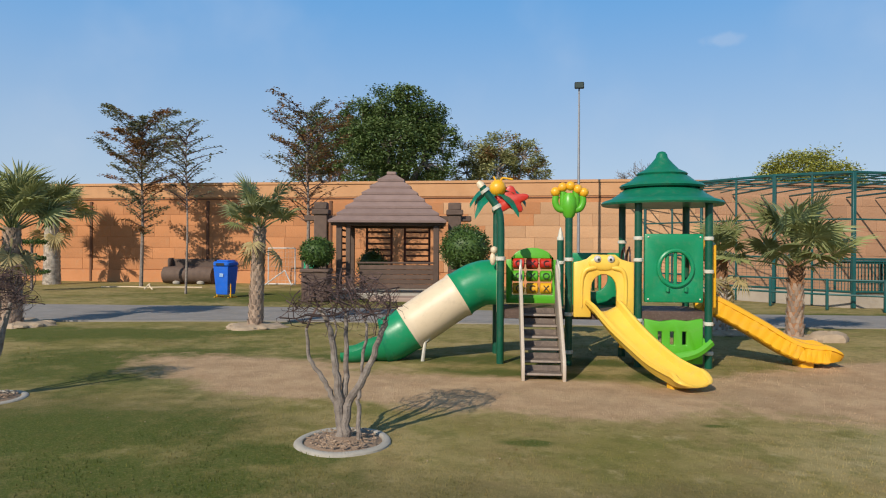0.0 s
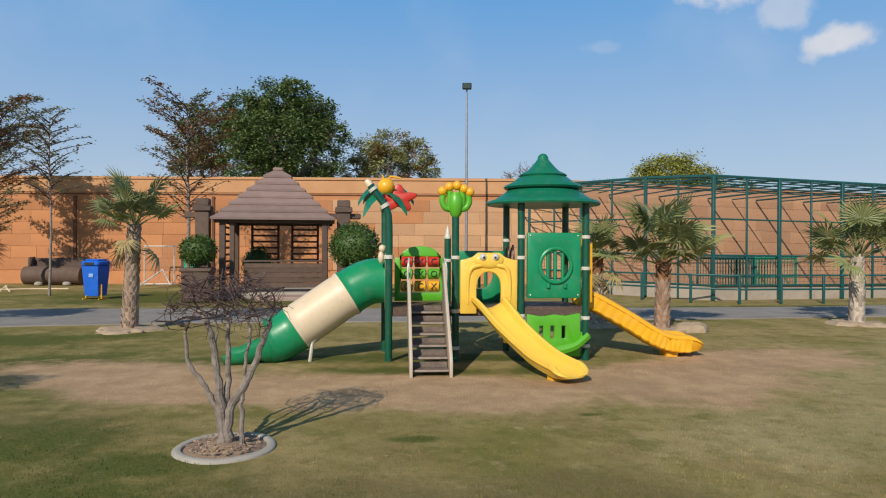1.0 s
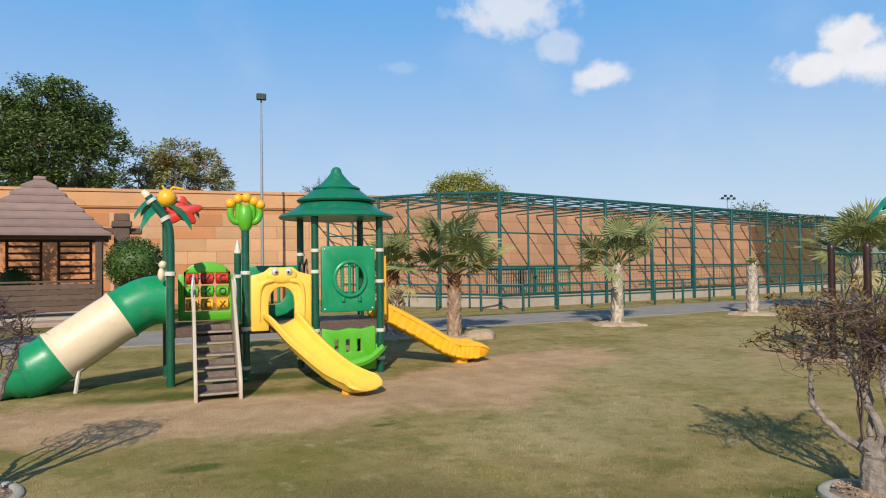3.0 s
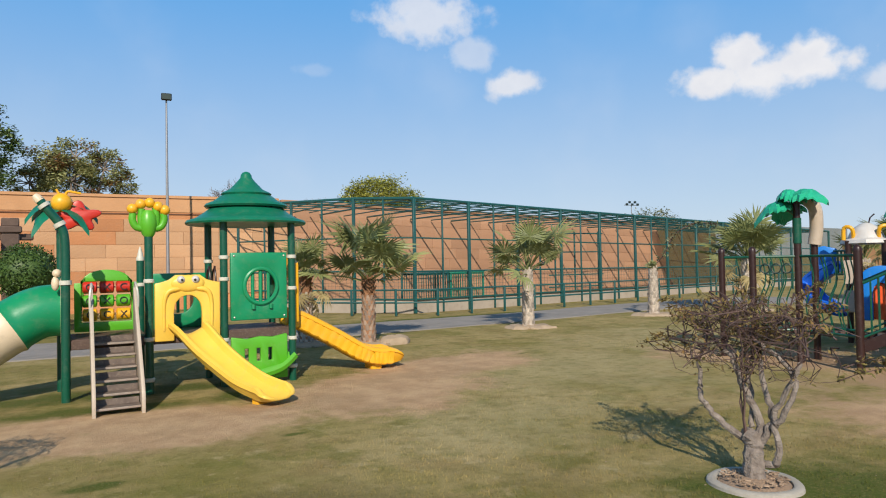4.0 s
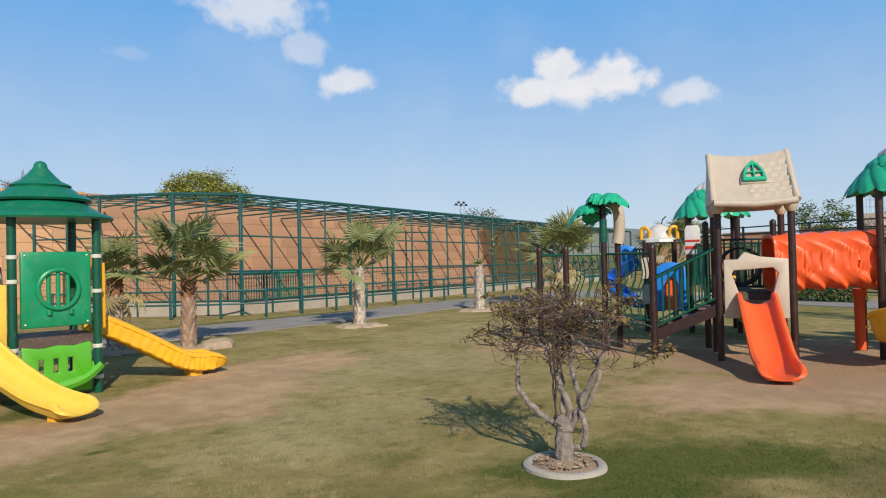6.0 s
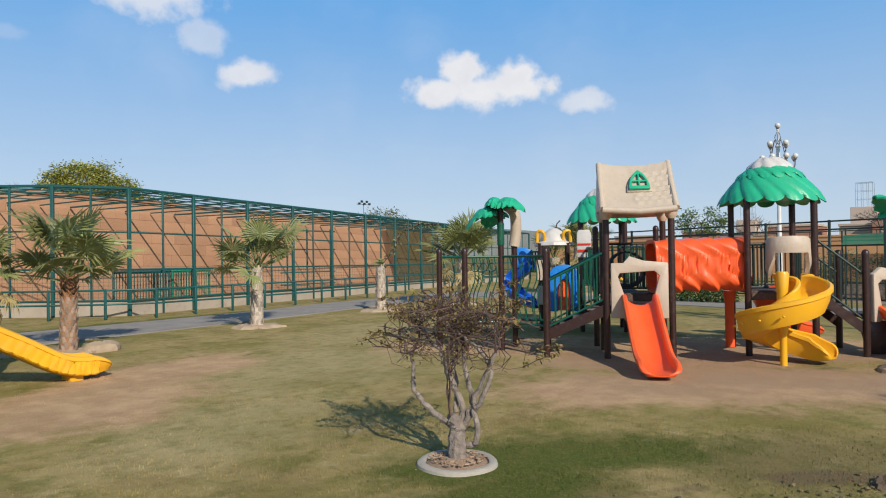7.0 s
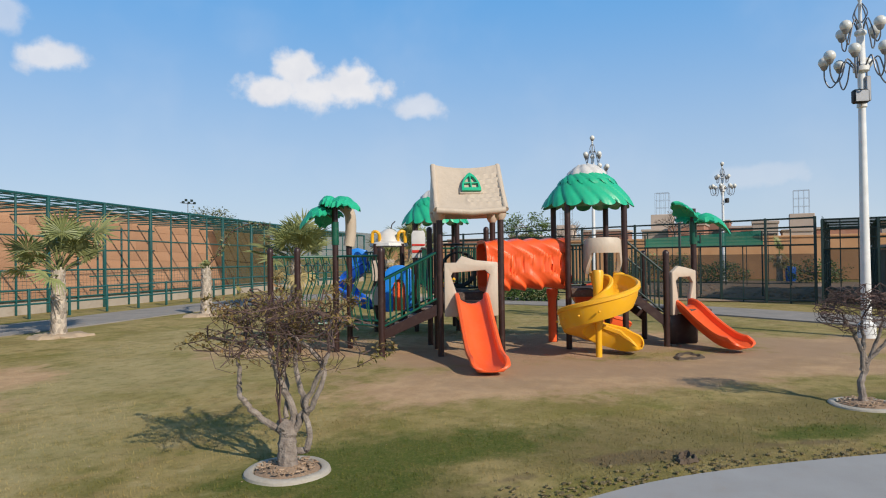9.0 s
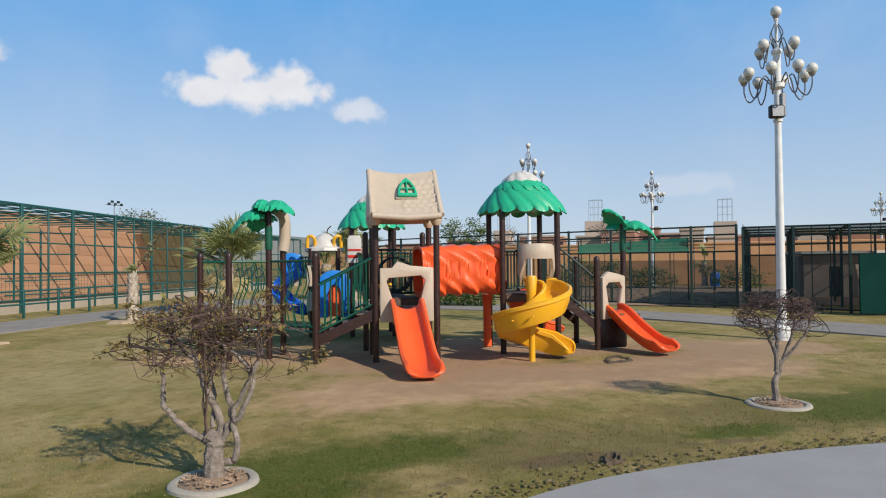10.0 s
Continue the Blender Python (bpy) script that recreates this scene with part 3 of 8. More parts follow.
# ---- perimeter wall ----
def wall_run(name, p, q, h, ribs, fall=0.0):
    """Rendered wall from p to q facing the lawn: body, coping, band, ribs. Returns the empty's child frame."""
    p, q = Vector((*p, 0)), Vector((*q, 0))
    d = (q - p)
    length = d.length
    ang = math.degrees(math.atan2(d.y, d.x))
    ob = thing(name, "tall orange rendered boundary wall with sandy coping", "wall", p, ang, kind="structure")
    ob.rotation_euler[1] = radians(fall)
    part("body", Mesh().box((length / 2, 0.16, h / 2 - 0.1), (length, 0.24, h - 0.06), bev=0.01), WALL_CLAY if fall else WALL, ob)
    part("coping", Mesh().box((length / 2, 0.14, h - 0.04), (length + 0.02, 0.36, 0.14), bev=0.02), WALL_CLAY if fall else WALL_TRIM, ob, "sandy orange coping")
    if not fall:
        part("upper_band", Mesh().box((length / 2, 0.075, h - 0.42), (length, 0.13, 0.6), bev=0.01), WALL_TRIM, ob, "smooth sandy upper band")
    if not fall:
        part("groove", Mesh().box((length / 2, 0.05, h - 0.80), (length, 0.09, 0.06), bev=0.01), WALL_RIB, ob, "dark brown groove band")
    part("plinth", Mesh().box((length / 2, 0.03, 0.28), (length, 0.12, 0.62), bev=0.015), WALL_CLAY if fall else WALL, ob)
    for x in ribs:
        part("rib", Mesh().box((x, 0.0, (h - 0.9) / 2), (0.14, 0.12, h - 0.9), bev=0.02), WALL_RIB, ob)
    return ob, length


WALL_H = 5.0
wall_a, wall_a_len = wall_run("wall_north", (-60, 27.4), (8.0, 28.6), WALL_H, [38.4 + 6.4 * k for k in range(0, 3)])
wall_b, wall_b_len = wall_run("wall_east", (8.0, 28.6), (40.0, 31.9), 4.95, [], 1.5)
wall_c, wall_c_len = wall_run("wall_west", (-60, -40), (-60, 27.4), WALL_H, [])


# ---- nets ----
def net_material(name, col, clear):
    mt = bpy.data.materials.new(name)
    mt.use_nodes = True
    nt = mt.node_tree
    b = nt.nodes["Principled BSDF"]
    b.inputs["Base Color"].default_value, b.inputs["Roughness"].default_value = (*col, 1), 0.9
    tr, mx = nt.nodes.new("ShaderNodeBsdfTransparent"), nt.nodes.new("ShaderNodeMixShader")
    tc, n = nt.nodes.new("ShaderNodeTexCoord"), nt.nodes.new("ShaderNodeTexNoise")
    n.inputs["Scale"].default_value, n.inputs["Detail"].default_value = 0.8, 5
    r = nt.nodes.new("ShaderNodeMapRange")
    r.inputs["To Min"].default_value, r.inputs["To Max"].default_value = clear - 0.12, clear + 0.12
    nt.links.new(tc.outputs["Object"], n.inputs["Vector"]), nt.links.new(n.outputs["Fac"], r.inputs["Value"])
    nt.links.new(r.outputs[0], mx.inputs[0]), nt.links.new(b.outputs[0], mx.inputs[1]), nt.links.new(tr.outputs[0], mx.inputs[2])
    nt.links.new(mx.outputs[0], nt.nodes["Material Output"].inputs["Surface"])
    return mt


NET_OLIVE = net_material("olive shade net", (0.10, 0.085, 0.035), 0.28)
NET_GREEN = net_material("green shade net", (0.01, 0.17, 0.10), 0.12)
NET_DARK = net_material("dark green mesh", (0.006, 0.028, 0.030), 0.46)
NET_ROOF = net_material("thin roof netting", (0.01, 0.07, 0.07), 0.90)
NET_COVER = net_material("dense dark green netting", (0.008, 0.06, 0.045), 0.25)
NET_FINE = net_material("fine thin mesh", (0.006, 0.032, 0.038), 0.38)


def net_sheet(name, corners, mat, label, parent=None, n=14, sag=0.05):
    a, b, c, d = (Vector(p) for p in corners)
    vs, fs = [], []
    for i in range(n + 1):
        for j in range(5):
            u, v = i / n, j / 4
            p = a.lerp(b, u).lerp(d.lerp(c, u), v)
            vs.append(p + Vector((0, 0, -sag * math.sin(math.pi * v) * (0.6 + 0.4 * math.sin(9 * u)))) + Vector((0, 0.04 * math.sin(17 * u + 3 * v), 0)))
    for i in range(n):
        for j in range(4):
            fs.append((i * 5 + j, (i + 1) * 5 + j, (i + 1) * 5 + j + 1, i * 5 + j + 1))
    m = Mesh().add(vs, fs)
    if parent:
        return part(name, m, mat, parent, label, fix=False)
    return solo(name, m, mat, label, "shade net", fix=False)


# ---- tall teal cage before the wall ----
def build_cage():
    ob = thing("aviary_cage", "teal steel tube cage with mesh roof along the boundary wall", "cage", (0, 0, 0))
    # post spacing 2.5 m along a straight front, then back round a blunt corner
    front = [(11.0 + 2.5 * k, 19.2 + 0.5 * k) for k in range(14)]
    side = [(11.0, 19.2), (9.25, 20.9), (7.35, 22.9), (5.6, 24.8)]
    back = [(x - 1.0, 28.5 + 0.103 * (x - 9.0)) for x, y in front]

    def top(x):
        return 4.20 - 0.0235 * (x - 11.0)

    def rear(x):
        return top(x) + 0.08

    def bar(name, a, c, r, n=6):
        part(name, Mesh().tube([a, c], r, n), TEAL, ob)

    RAILS = ((4.2, 0.05), (2.75, 0.028), (1.52, 0.034), (0.5, 0.03))
    for i, (x, y) in enumerate(front):
        h = top(x)
        part("post", Mesh().box((x, y, h / 2), (0.11, 0.11, h), rz=11, bev=0.012), TEAL, ob)
        bx, by = back[i]
        bar("roof_bar", (x, y, h), (bx, by, rear(x)), 0.04)
        if i < len(front) - 1:
            x2, y2 = front[i + 1]
            h2 = top(x2)
            mx, my = (x + x2) / 2, (y + y2) / 2
            part("mid_post", Mesh().box((mx, my, top(mx) / 2), (0.06, 0.06, top(mx)), rz=11, bev=0.008), TEAL, ob)
            for z, r in RAILS:
                bar("rail", (x, y, z * h / 4.2), (x2, y2, z * h2 / 4.2), r)
            bx2, by2 = back[i + 1]
            for k in (0.07, 0.15, 0.24, 0.36, 0.55):
                bar("roof_purlin", (x + (bx - x) * k, y + (by - y) * k, h + (rear(x) - h) * k), (x2 + (bx2 - x2) * k, y2 + (by2 - y2) * k, h2 + (rear(x2) - h2) * k), 0.024, 5)
            bar("roof_bar", (mx, my, top(mx)), ((bx + bx2) / 2, (by + by2) / 2, rear(mx)), 0.028)
    for i, (x, y) in enumerate(side):
        if i:
            h, h0 = 4.3, 4.2 if i == 1 else 4.3
            part("post", Mesh().box((x, y, h / 2), (0.11 if i < 2 else 0.08, 0.10, h), rz=-45, bev=0.012), TEAL, ob)
            x0, y0 = side[i - 1]
            mx, my = (x + x0) / 2, (y + y0) / 2
            part("mid_post", Mesh().box((mx, my, h / 2), (0.06, 0.06, h), rz=-45, bev=0.008), TEAL, ob)
            for z, r in RAILS:
                bar("rail", (x0, y0, z * h0 / 4.2), (x, y, z * h / 4.2), r)
            # roof bars from the slanting side to the wall
            bar("roof_bar", (x, y, h), (x - 0.6, 28.4 + 0.04 * (x - 8), 4.36), 0.035)
            bar("roof_bar", (mx, my, h), (mx - 0.7, 28.4 + 0.04 * (mx - 8), 4.36), 0.026)
            for k in (0.12, 0.26, 0.42, 0.6, 0.8):
                bar("roof_purlin", (x0 - 0.8 * k, y0 + (28.45 - y0) * k, 4.25 + 0.08 * k), (x - 0.6 * k, y + (28.4 - y) * k, 4.3 + 0.06 * k), 0.024, 5)
    # steel rack inside
    for x in (20.9, 22.1, 23.6):
        part("rack_post", Mesh().box((x, 24.6, 1.65), (0.07, 0.07, 3.3), bev=0.01), TEAL, ob)
    for z in (0.5, 1.1, 2.25, 3.2):
        part("rack_rail", Mesh().box((21.6 if z > 2 else 22.2, 24.6, z), (4.6 if z > 2 else 3.4, 0.06, 0.06), bev=0.01), TEAL, ob)
    for i in range(len(front) - 1):
        (x, y), (x2, y2), (bx, by), (bx2, by2) = front[i], front[i + 1], back[i], back[i + 1]
        net_sheet("roof_net", [(x, y, top(x) + 0.03), (x2, y2, top(x2) + 0.03), (bx2, by2, rear(x2) + 0.03), (bx, by, rear(x) + 0.03)], NET_ROOF, "thin dark roof netting", ob, 4, 0.02)
    # lower wire grid between the posts
    for (x, y), (x2, y2) in list(zip(front, front[1:]))[:9] + list(zip(side, side[1:])):
        g = Mesh()
        d = math.hypot(x2 - x, y2 - y)
        n = max(2, int(d / 0.16))
        for k in range(1, n):
            t = k / n
            px, py = x + (x2 - x) * t, y + (y2 - y) * t
            g.tube([(px, py + 0.03, 0.48), (px, py + 0.03, 1.5)], 0.005, 3, False)
        for k in range(1, 8):
            z = 0.48 + 1.02 * k / 8
            g.tube([(x, y + 0.03, z), (x2, y2 + 0.03, z)], 0.005, 3, False)
        tagged(part("wire_grid", g, TEAL, ob, "thin teal wire grid", smooth=False, fix=False), kind="stuff")
    return front, side, back


cage_front, cage_side, cage_back = build_cage()
kerb = Mesh()
for (x, y), (x2, y2) in list(zip(cage_front, cage_front[1:])) + list(zip(cage_side, cage_side[1:])):
    d = math.hypot(x2 - x, y2 - y)
    kerb.box(((x + x2) / 2, (y + y2) / 2 + 0.14, 0.23), (d + 0.02, 0.16, 0.50), rz=math.degrees(math.atan2(y2 - y, x2 - x)), bev=0.015)
solo("cage_kerb", kerb, PLINTH, "stained concrete kerb under the cage", "kerb", "structure")


def build_low_rail():
    ob = thing("low_rail_fence", "low teal tube rail fence beside the path", "fence", (0, 0, 0))
    pts = [(5.8, 22.6), (7.3, 21.0), (8.7, 19.55), (9.95, 18.45), (11.25, 17.8), (12.65, 17.95), (14.1, 18.1), (15.5, 18.25)] + [(17.0 + 1.5 * k, 18.45 + 0.3 * k) for k in range(15)]
    for i, (x, y) in enumerate(pts):
        part("post", Mesh().box((x, y, 0.47), (0.075, 0.075, 0.94), bev=0.012), TEAL, ob)
        if i:
            for z in (0.90, 0.46):
                part("rail", Mesh().tube([(*pts[i - 1], z), (x, y, z)], 0.03, 8), TEAL, ob)


build_low_rail()


# ---- slide tools ----
def spline(ctrl, n):
    """Catmull-Rom through control points."""
    c = [Vector(p) for p in ctrl]
    out = []
    for j in range(n + 1):
        s = j / n * (len(c) - 1)
        i = min(int(s), len(c) - 2)
        t = s - i
        p0, p1, p2, p3 = c[max(i - 1, 0)], c[i], c[i + 1], c[min(i + 2, len(c) - 1)]
        out.append(0.5 * (2 * p1 + (p2 - p0) * t + (2 * p0 - 5 * p1 + 4 * p2 - p3) * t * t + (3 * p1 - p0 - 3 * p2 + p3) * t ** 3))
    return out


def chute_profile(w, rim, thick):
    """Open trough with rolled rims."""
    h = w / 2
    inner = [(-h + 0.045, rim), (-h + 0.06, rim * 0.45), (-h + 0.11, 0.04), (-h + 0.19, 0.0), (0, -0.012), (h - 0.19, 0.0), (h - 0.11, 0.04), (h - 0.06, rim * 0.45), (h - 0.045, rim)]
    outer = [(h - 0.02, rim + 0.022), (h + 0.025, rim + 0.005), (h + 0.03, rim - 0.05), (h, rim - 0.07), (h - 0.02, rim * 0.3), (h - 0.08, -thick), (0, -thick - 0.02), (-h + 0.08, -thick), (-h + 0.02, rim * 0.3), (-h, rim - 0.07), (-h - 0.03, rim - 0.05), (-h - 0.025, rim + 0.005), (-h + 0.02, rim + 0.022)]
    return inner + outer


def chute(pts, w, rim, thick, sides=None):
    """Trough swept along points, with a rounded lip at its foot."""
    pts = [Vector(p) for p in pts]
    d = (pts[-1] - pts[-2]).normalized()
    d.z *= 0.3
    pts += [pts[-1] + d * k for k in (0.045, 0.08, 0.10, 0.108)]
    if sides:
        sides = list(sides) + [sides[-1]] * 4
    base, n = chute_profile(w, rim, thick), len(pts)
    lip = {n - 1: (0.50, 0.16), n - 2: (0.72, 0.26), n - 3: (0.87, 0.40), n - 4: (0.96, 0.55), n - 5: (1.0, 0.68), n - 6: (1.0, 0.80), n - 7: (1.0, 0.9)}
    return Mesh().sweep(pts, lambda i: [(a * lip.get(i, (1, 1))[0], b * lip.get(i, (1, 1))[1]) for a, b in base], sides)


def loop(cx, cz, rx, rz, n=24, a0=0.0, a1=360.0):
    full = abs(a1 - a0) >= 360
    k = n if full else n + 1
    return [(cx + rx * math.cos(radians(a0 + (a1 - a0) * i / n)), cz + rz * math.sin(radians(a0 + (a1 - a0) * i / n))) for i in range(k)]


def post(ob, x, y, h, mat, r=0.057, clamps=(), cap=True, tip=None):
    m = Mesh().tube([(x, y, -0.05), (x, y, h)], r, 16)
    p = part("post", m, mat, ob)
    if cap:
        prof = [(r * 1.05, h - 0.02), (r * 1.05, h + 0.03), (r * 0.8, h + 0.06), (r * 0.3, h + 0.08)] if tip is None else tip(h)
        part("cap", Mesh().lathe(prof, 14, Matrix.Translation((x, y, 0))), mat if tip is None else CLAMP, p)
    for z in clamps:
        part("clamp", Mesh().lathe([(r + 0.004, z - 0.03), (r + 0.016, z - 0.02), (r + 0.016, z + 0.02), (r + 0.004, z + 0.03)], 14, Matrix.Translation((x, y, 0))), CLAMP, p)
    return p


# ---- first play set (green roof) ----
def build_playset_green():
    ob = thing("green_play_set", "green and yellow plastic playground set with tube slide and pagoda roof", "playground", (0.9, 7.42, 0), 4.0)
    B, DZ = 1.045, 0.84          # bay width, deck height
    X = [0, B, 2 * B, 3 * B]
    D = 1.04
    # posts
    post(ob, X[1], 0, 2.32, POST_GREEN, clamps=(1.62, 0.78, 0.2), cap=False)
    post(ob, X[2], 0, 2.5, POST_GREEN, clamps=(1.95, 1.62, 0.70, 0.2), cap=False)
    post(ob, X[3], 0, 2.5, POST_GREEN, clamps=(1.95, 1.45, 0.66, 0.22), cap=False)
    post(ob, X[2] - 0.05, D, 2.5, POST_GREEN, clamps=(1.9,), cap=False)
    post(ob, X[3] - 0.05, D, 2.5, POST_GREEN, clamps=(1.9,), cap=False)
    post(ob, X[1] - 0.03, D, 1.95, POST_GREEN, clamps=(1.55,), tip=lambda h: [(0.06, h - 0.02), (0.06, h + 0.02), (0.045, h + 0.05), (0.03, h + 0.13), (0.008, h + 0.2)])
    post(ob, -0.07, D, 2.45, POST_GREEN, clamps=(1.6,), cap=False)
    # leaning palm-like post: straight, then bent over with a cream tip
    pts = spline([(0, 0, -0.05), (0, 0, 1.2), (0, 0, 2.15), (-0.06, 0, 2.42), (-0.2, 0, 2.62), (-0.30, 0, 2.76)], 24)
    bent = part("post", Mesh().tube(pts, 0.057, 16), POST_GREEN, ob, "dark green post bent at its head")
    part("tip", Mesh().tube([(-0.29, 0, 2.74), (-0.33, 0, 2.79), (-0.355, 0, 2.82)], [0.062, 0.055, 0.035], 14), CREAM, bent, "cream tip")
    for p, q in (((-0.05, 0, 2.40), (-0.08, 0, 2.45)), ((-0.23, 0, 2.66), (-0.26, 0, 2.70)), ((0, 0, 1.60), (0, 0, 1.66))):
        part("clamp", Mesh().tube([p, q], 0.078, 14), CLAMP, bent)
    # decks
    for i in range(3):
        d = Mesh().box((X[i] + B / 2, D / 2, DZ - 0.03), (B - 0.04, D - 0.02, 0.06), bev=0.01)
        for yy in (0.03, D - 0.03):
            d.box((X[i] + B / 2, yy, DZ - 0.08), (B - 0.10, 0.05, 0.12), bev=0.01)
        part("deck", d, DECK, ob, "dark coated deck")
    # stairs in the first bay
    run = 1.24
    n, SX = 6, B / 2 + 0.06
    for k in range(n):
        z = DZ * (k + 1) / (n + 0.0) - 0.06
        y = -run + run * (k + 0.5) / n
        st = part("step", Mesh().box((SX, y, z), (0.50, run / n + 0.05, 0.035), bev=0.006).box((SX, y + run / n / 2, z + 0.045), (0.49, 0.015, 0.09), bev=0.003), STEP_IRON, ob, "worn dark metal step")
        part("nosing", Mesh().box((SX, y - run / n / 2 - 0.012, z + 0.002), (0.505, 0.035, 0.03), bev=0.006), NOSING, st, "dusty worn step edge")
    for s in (-1, 1):
        x = SX + s * 0.275
        m = Mesh()
        prof = [(-run - 0.10, 0.0), (-run - 0.02, 0.0), (-run + 0.10, 0.02), (0.0, DZ - 0.14), (0.0, DZ + 0.62), (-0.06, DZ + 0.70), (-0.16, DZ + 0.62), (-run - 0.06, 0.30), (-run - 0.10, 0.22)]
        m.plate(prof, [], -0.022, 0.022, Matrix.Translation((x, 0, 0)) @ Matrix.Rotation(radians(90), 4, "Z"), bev=0.008)
        part("stair_side", m, TAUPE, ob, "beige side panel")
        hr = spline([(x, 0.02, DZ + 0.05), (x, 0.0, DZ + 0.5), (x, -0.06, DZ + 0.74), (x, -0.26, DZ + 0.74), (x + 0.02 * s, -0.32, DZ + 0.55), (x, -0.30, DZ + 0.1)], 18)
        part("handrail", Mesh().tube(hr, 0.017, 8), CHROME, ob, "pale steel hand rail")
    # rear panel with turning letter cylinders
    out = [(0.10, DZ + 0.02), (0.98, DZ + 0.02), (0.98, DZ + 0.76)] + loop(0.54, DZ + 0.76, 0.34, 0.20, 12, 0, 180) + [(0.10, DZ + 0.76)]
    hole = [(0.2, DZ + 0.16), (0.88, DZ + 0.16), (0.88, DZ + 0.78), (0.2, DZ + 0.78)]
    pan = part("game_panel", Mesh().plate(out, [hole], D - 0.05, D + 0.03), LIME, ob, "lime panel with arched top")
    for r, mat in enumerate((YELLOW, LIME, RED)):
        z = DZ + 0.27 + 0.21 * r
        part("rod", Mesh().tube([(0.18, D - 0.01, z), (0.9, D - 0.01, z)], 0.012, 6), CHROME, pan)
        for c in range(3):
            x = 0.31 + 0.23 * c
            part("cylinder", Mesh().tube([(x - 0.10, D - 0.01, z), (x - 0.085, D - 0.01, z), (x + 0.085, D - 0.01, z), (x + 0.10, D - 0.01, z)], [0.07, 0.095, 0.095, 0.07], 14), mat, pan)
            fo = bpy.data.curves.new("letter", "FONT")
            fo.body, fo.size, fo.extrude, fo.align_x, fo.align_y = ("C", "C", "X")[c] if r == 0 else (("O", "X", "O")[c] if r == 1 else ("O", "X", "C")[c]), 0.15, 0.002, "CENTER", "CENTER"
            lt = new("letter", fo)
            fo.materials.append(BLACK)
            lt.parent = pan
            lt.matrix_basis = Matrix.Translation((x, D - 0.112, z)) @ Matrix.Rotation(radians(90), 4, "X")
    # rear round-hole panel of the second bay
    pan = part("rear_panel", Mesh().plate([(X[1] + 0.08, DZ), (X[2] - 0.1, DZ), (X[2] - 0.1, DZ + 0.88), (X[1] + 0.08, DZ + 0.88)], [loop(X[1] + 0.52, DZ + 0.46, 0.24, 0.24)], D - 0.04, D + 0.04), GREEN, ob)
    for k in (-0.11, 0, 0.11):
        part("bar", Mesh().tube([(X[1] + 0.52 + k, D, DZ + 0.24), (X[1] + 0.52 + k, D, DZ + 0.68)], 0.025, 8), GREEN, pan)
    # yellow arch panel with two googly eyes over the front slide
    x0, x1 = X[1] + 0.07, X[2] - 0.07
    cx = (x0 + x1) / 2
    arch = [(cx + 0.19, DZ - 0.1), (cx + 0.195, DZ + 0.30)] + loop(cx, DZ + 0.34, 0.19, 0.22, 14, 0, 180)[1:-1] + [(cx - 0.195, DZ + 0.30), (cx - 0.19, DZ - 0.1)]
    bumpy = [(x1, DZ - 0.1), (x1, DZ + 0.74), (x1 - 0.10, DZ + 0.76), (cx + 0.26, DZ + 0.79), (cx + 0.17, DZ + 0.86), (cx + 0.06, DZ + 0.86), (cx, DZ + 0.83), (cx - 0.06, DZ + 0.86), (cx - 0.17, DZ + 0.86), (cx - 0.26, DZ + 0.79), (x0 + 0.10, DZ + 0.76), (x0, DZ + 0.74), (x0, DZ - 0.1)]
    pan = part("arch_panel", Mesh().plate(bumpy + arch[::-1], [], -0.06, 0.03, bev=0.018), PALE_YELLOW, ob, "faded yellow arch panel")
    horn = Mesh().ball((cx, -0.055, DZ + 0.735), 0.24, 20, sc=(1.0, 0.22, 0.52))
    for s in (-1, 1):
        horn.tube(spline([(cx + s * 0.12, -0.062, DZ + 0.66), (cx + s * 0.27, -0.062, DZ + 0.62), (cx + s * 0.33, -0.060, DZ + 0.44), (cx + s * 0.33, -0.055, DZ + 0.05)], 12), [0.03, 0.036, 0.04, 0.04, 0.038, 0.036, 0.034, 0.03, 0.028, 0.026, 0.024, 0.022, 0.018], 10)
    part("relief", horn, PALE_YELLOW, pan)
    for s in (-1, 1):
        eye = part("ball", Mesh().ball((cx + s * 0.1, -0.085, DZ + 0.79), 0.058), WHITE, pan, "white round ball")
        part("dot", Mesh().ball((cx + s * 0.09, -0.136, DZ + 0.785), 0.02, 10), BLACK, eye)
    # front yellow slide, bending to the right
    ctrl = [(cx, 0.02, DZ + 0.0), (cx + 0.02, -0.22, DZ - 0.03), (cx + 0.22, -0.70, 0.52), (cx + 0.52, -1.22, 0.22), (cx + 0.72, -1.58, 0.11), (cx + 0.82, -1.80, 0.09)]
    sl = part("slide", chute(spline(ctrl, 30), 0.50, 0.15, 0.035), PALE_YELLOW, ob, "faded yellow curved slide")
    part("foot", Mesh().box((cx + 0.70, -1.55, 0.03), (0.24, 0.14, 0.12), rz=20), YELLOW, sl)
    part("foot", Mesh().box((cx + 0.18, -0.66, 0.42), (0.10, 0.08, 0.10), rz=20), YELLOW, sl)
    # right-hand yellow slide
    ctrl = [(X[3] + 0.0, D * 0.5, DZ + 0.02), (X[3] + 0.18, D * 0.5, DZ - 0.01), (X[3] + 0.75, D * 0.46, 0.52), (X[3] + 1.25, D * 0.42, 0.22), (X[3] + 1.6, D * 0.38, 0.12), (X[3] + 1.95, D * 0.35, 0.13)]
    sl = part("slide", chute(spline(ctrl, 30), 0.54, 0.22, 0.06), YELLOW, ob, "yellow straight slide")
    path = spline(ctrl, 260)[22:238]
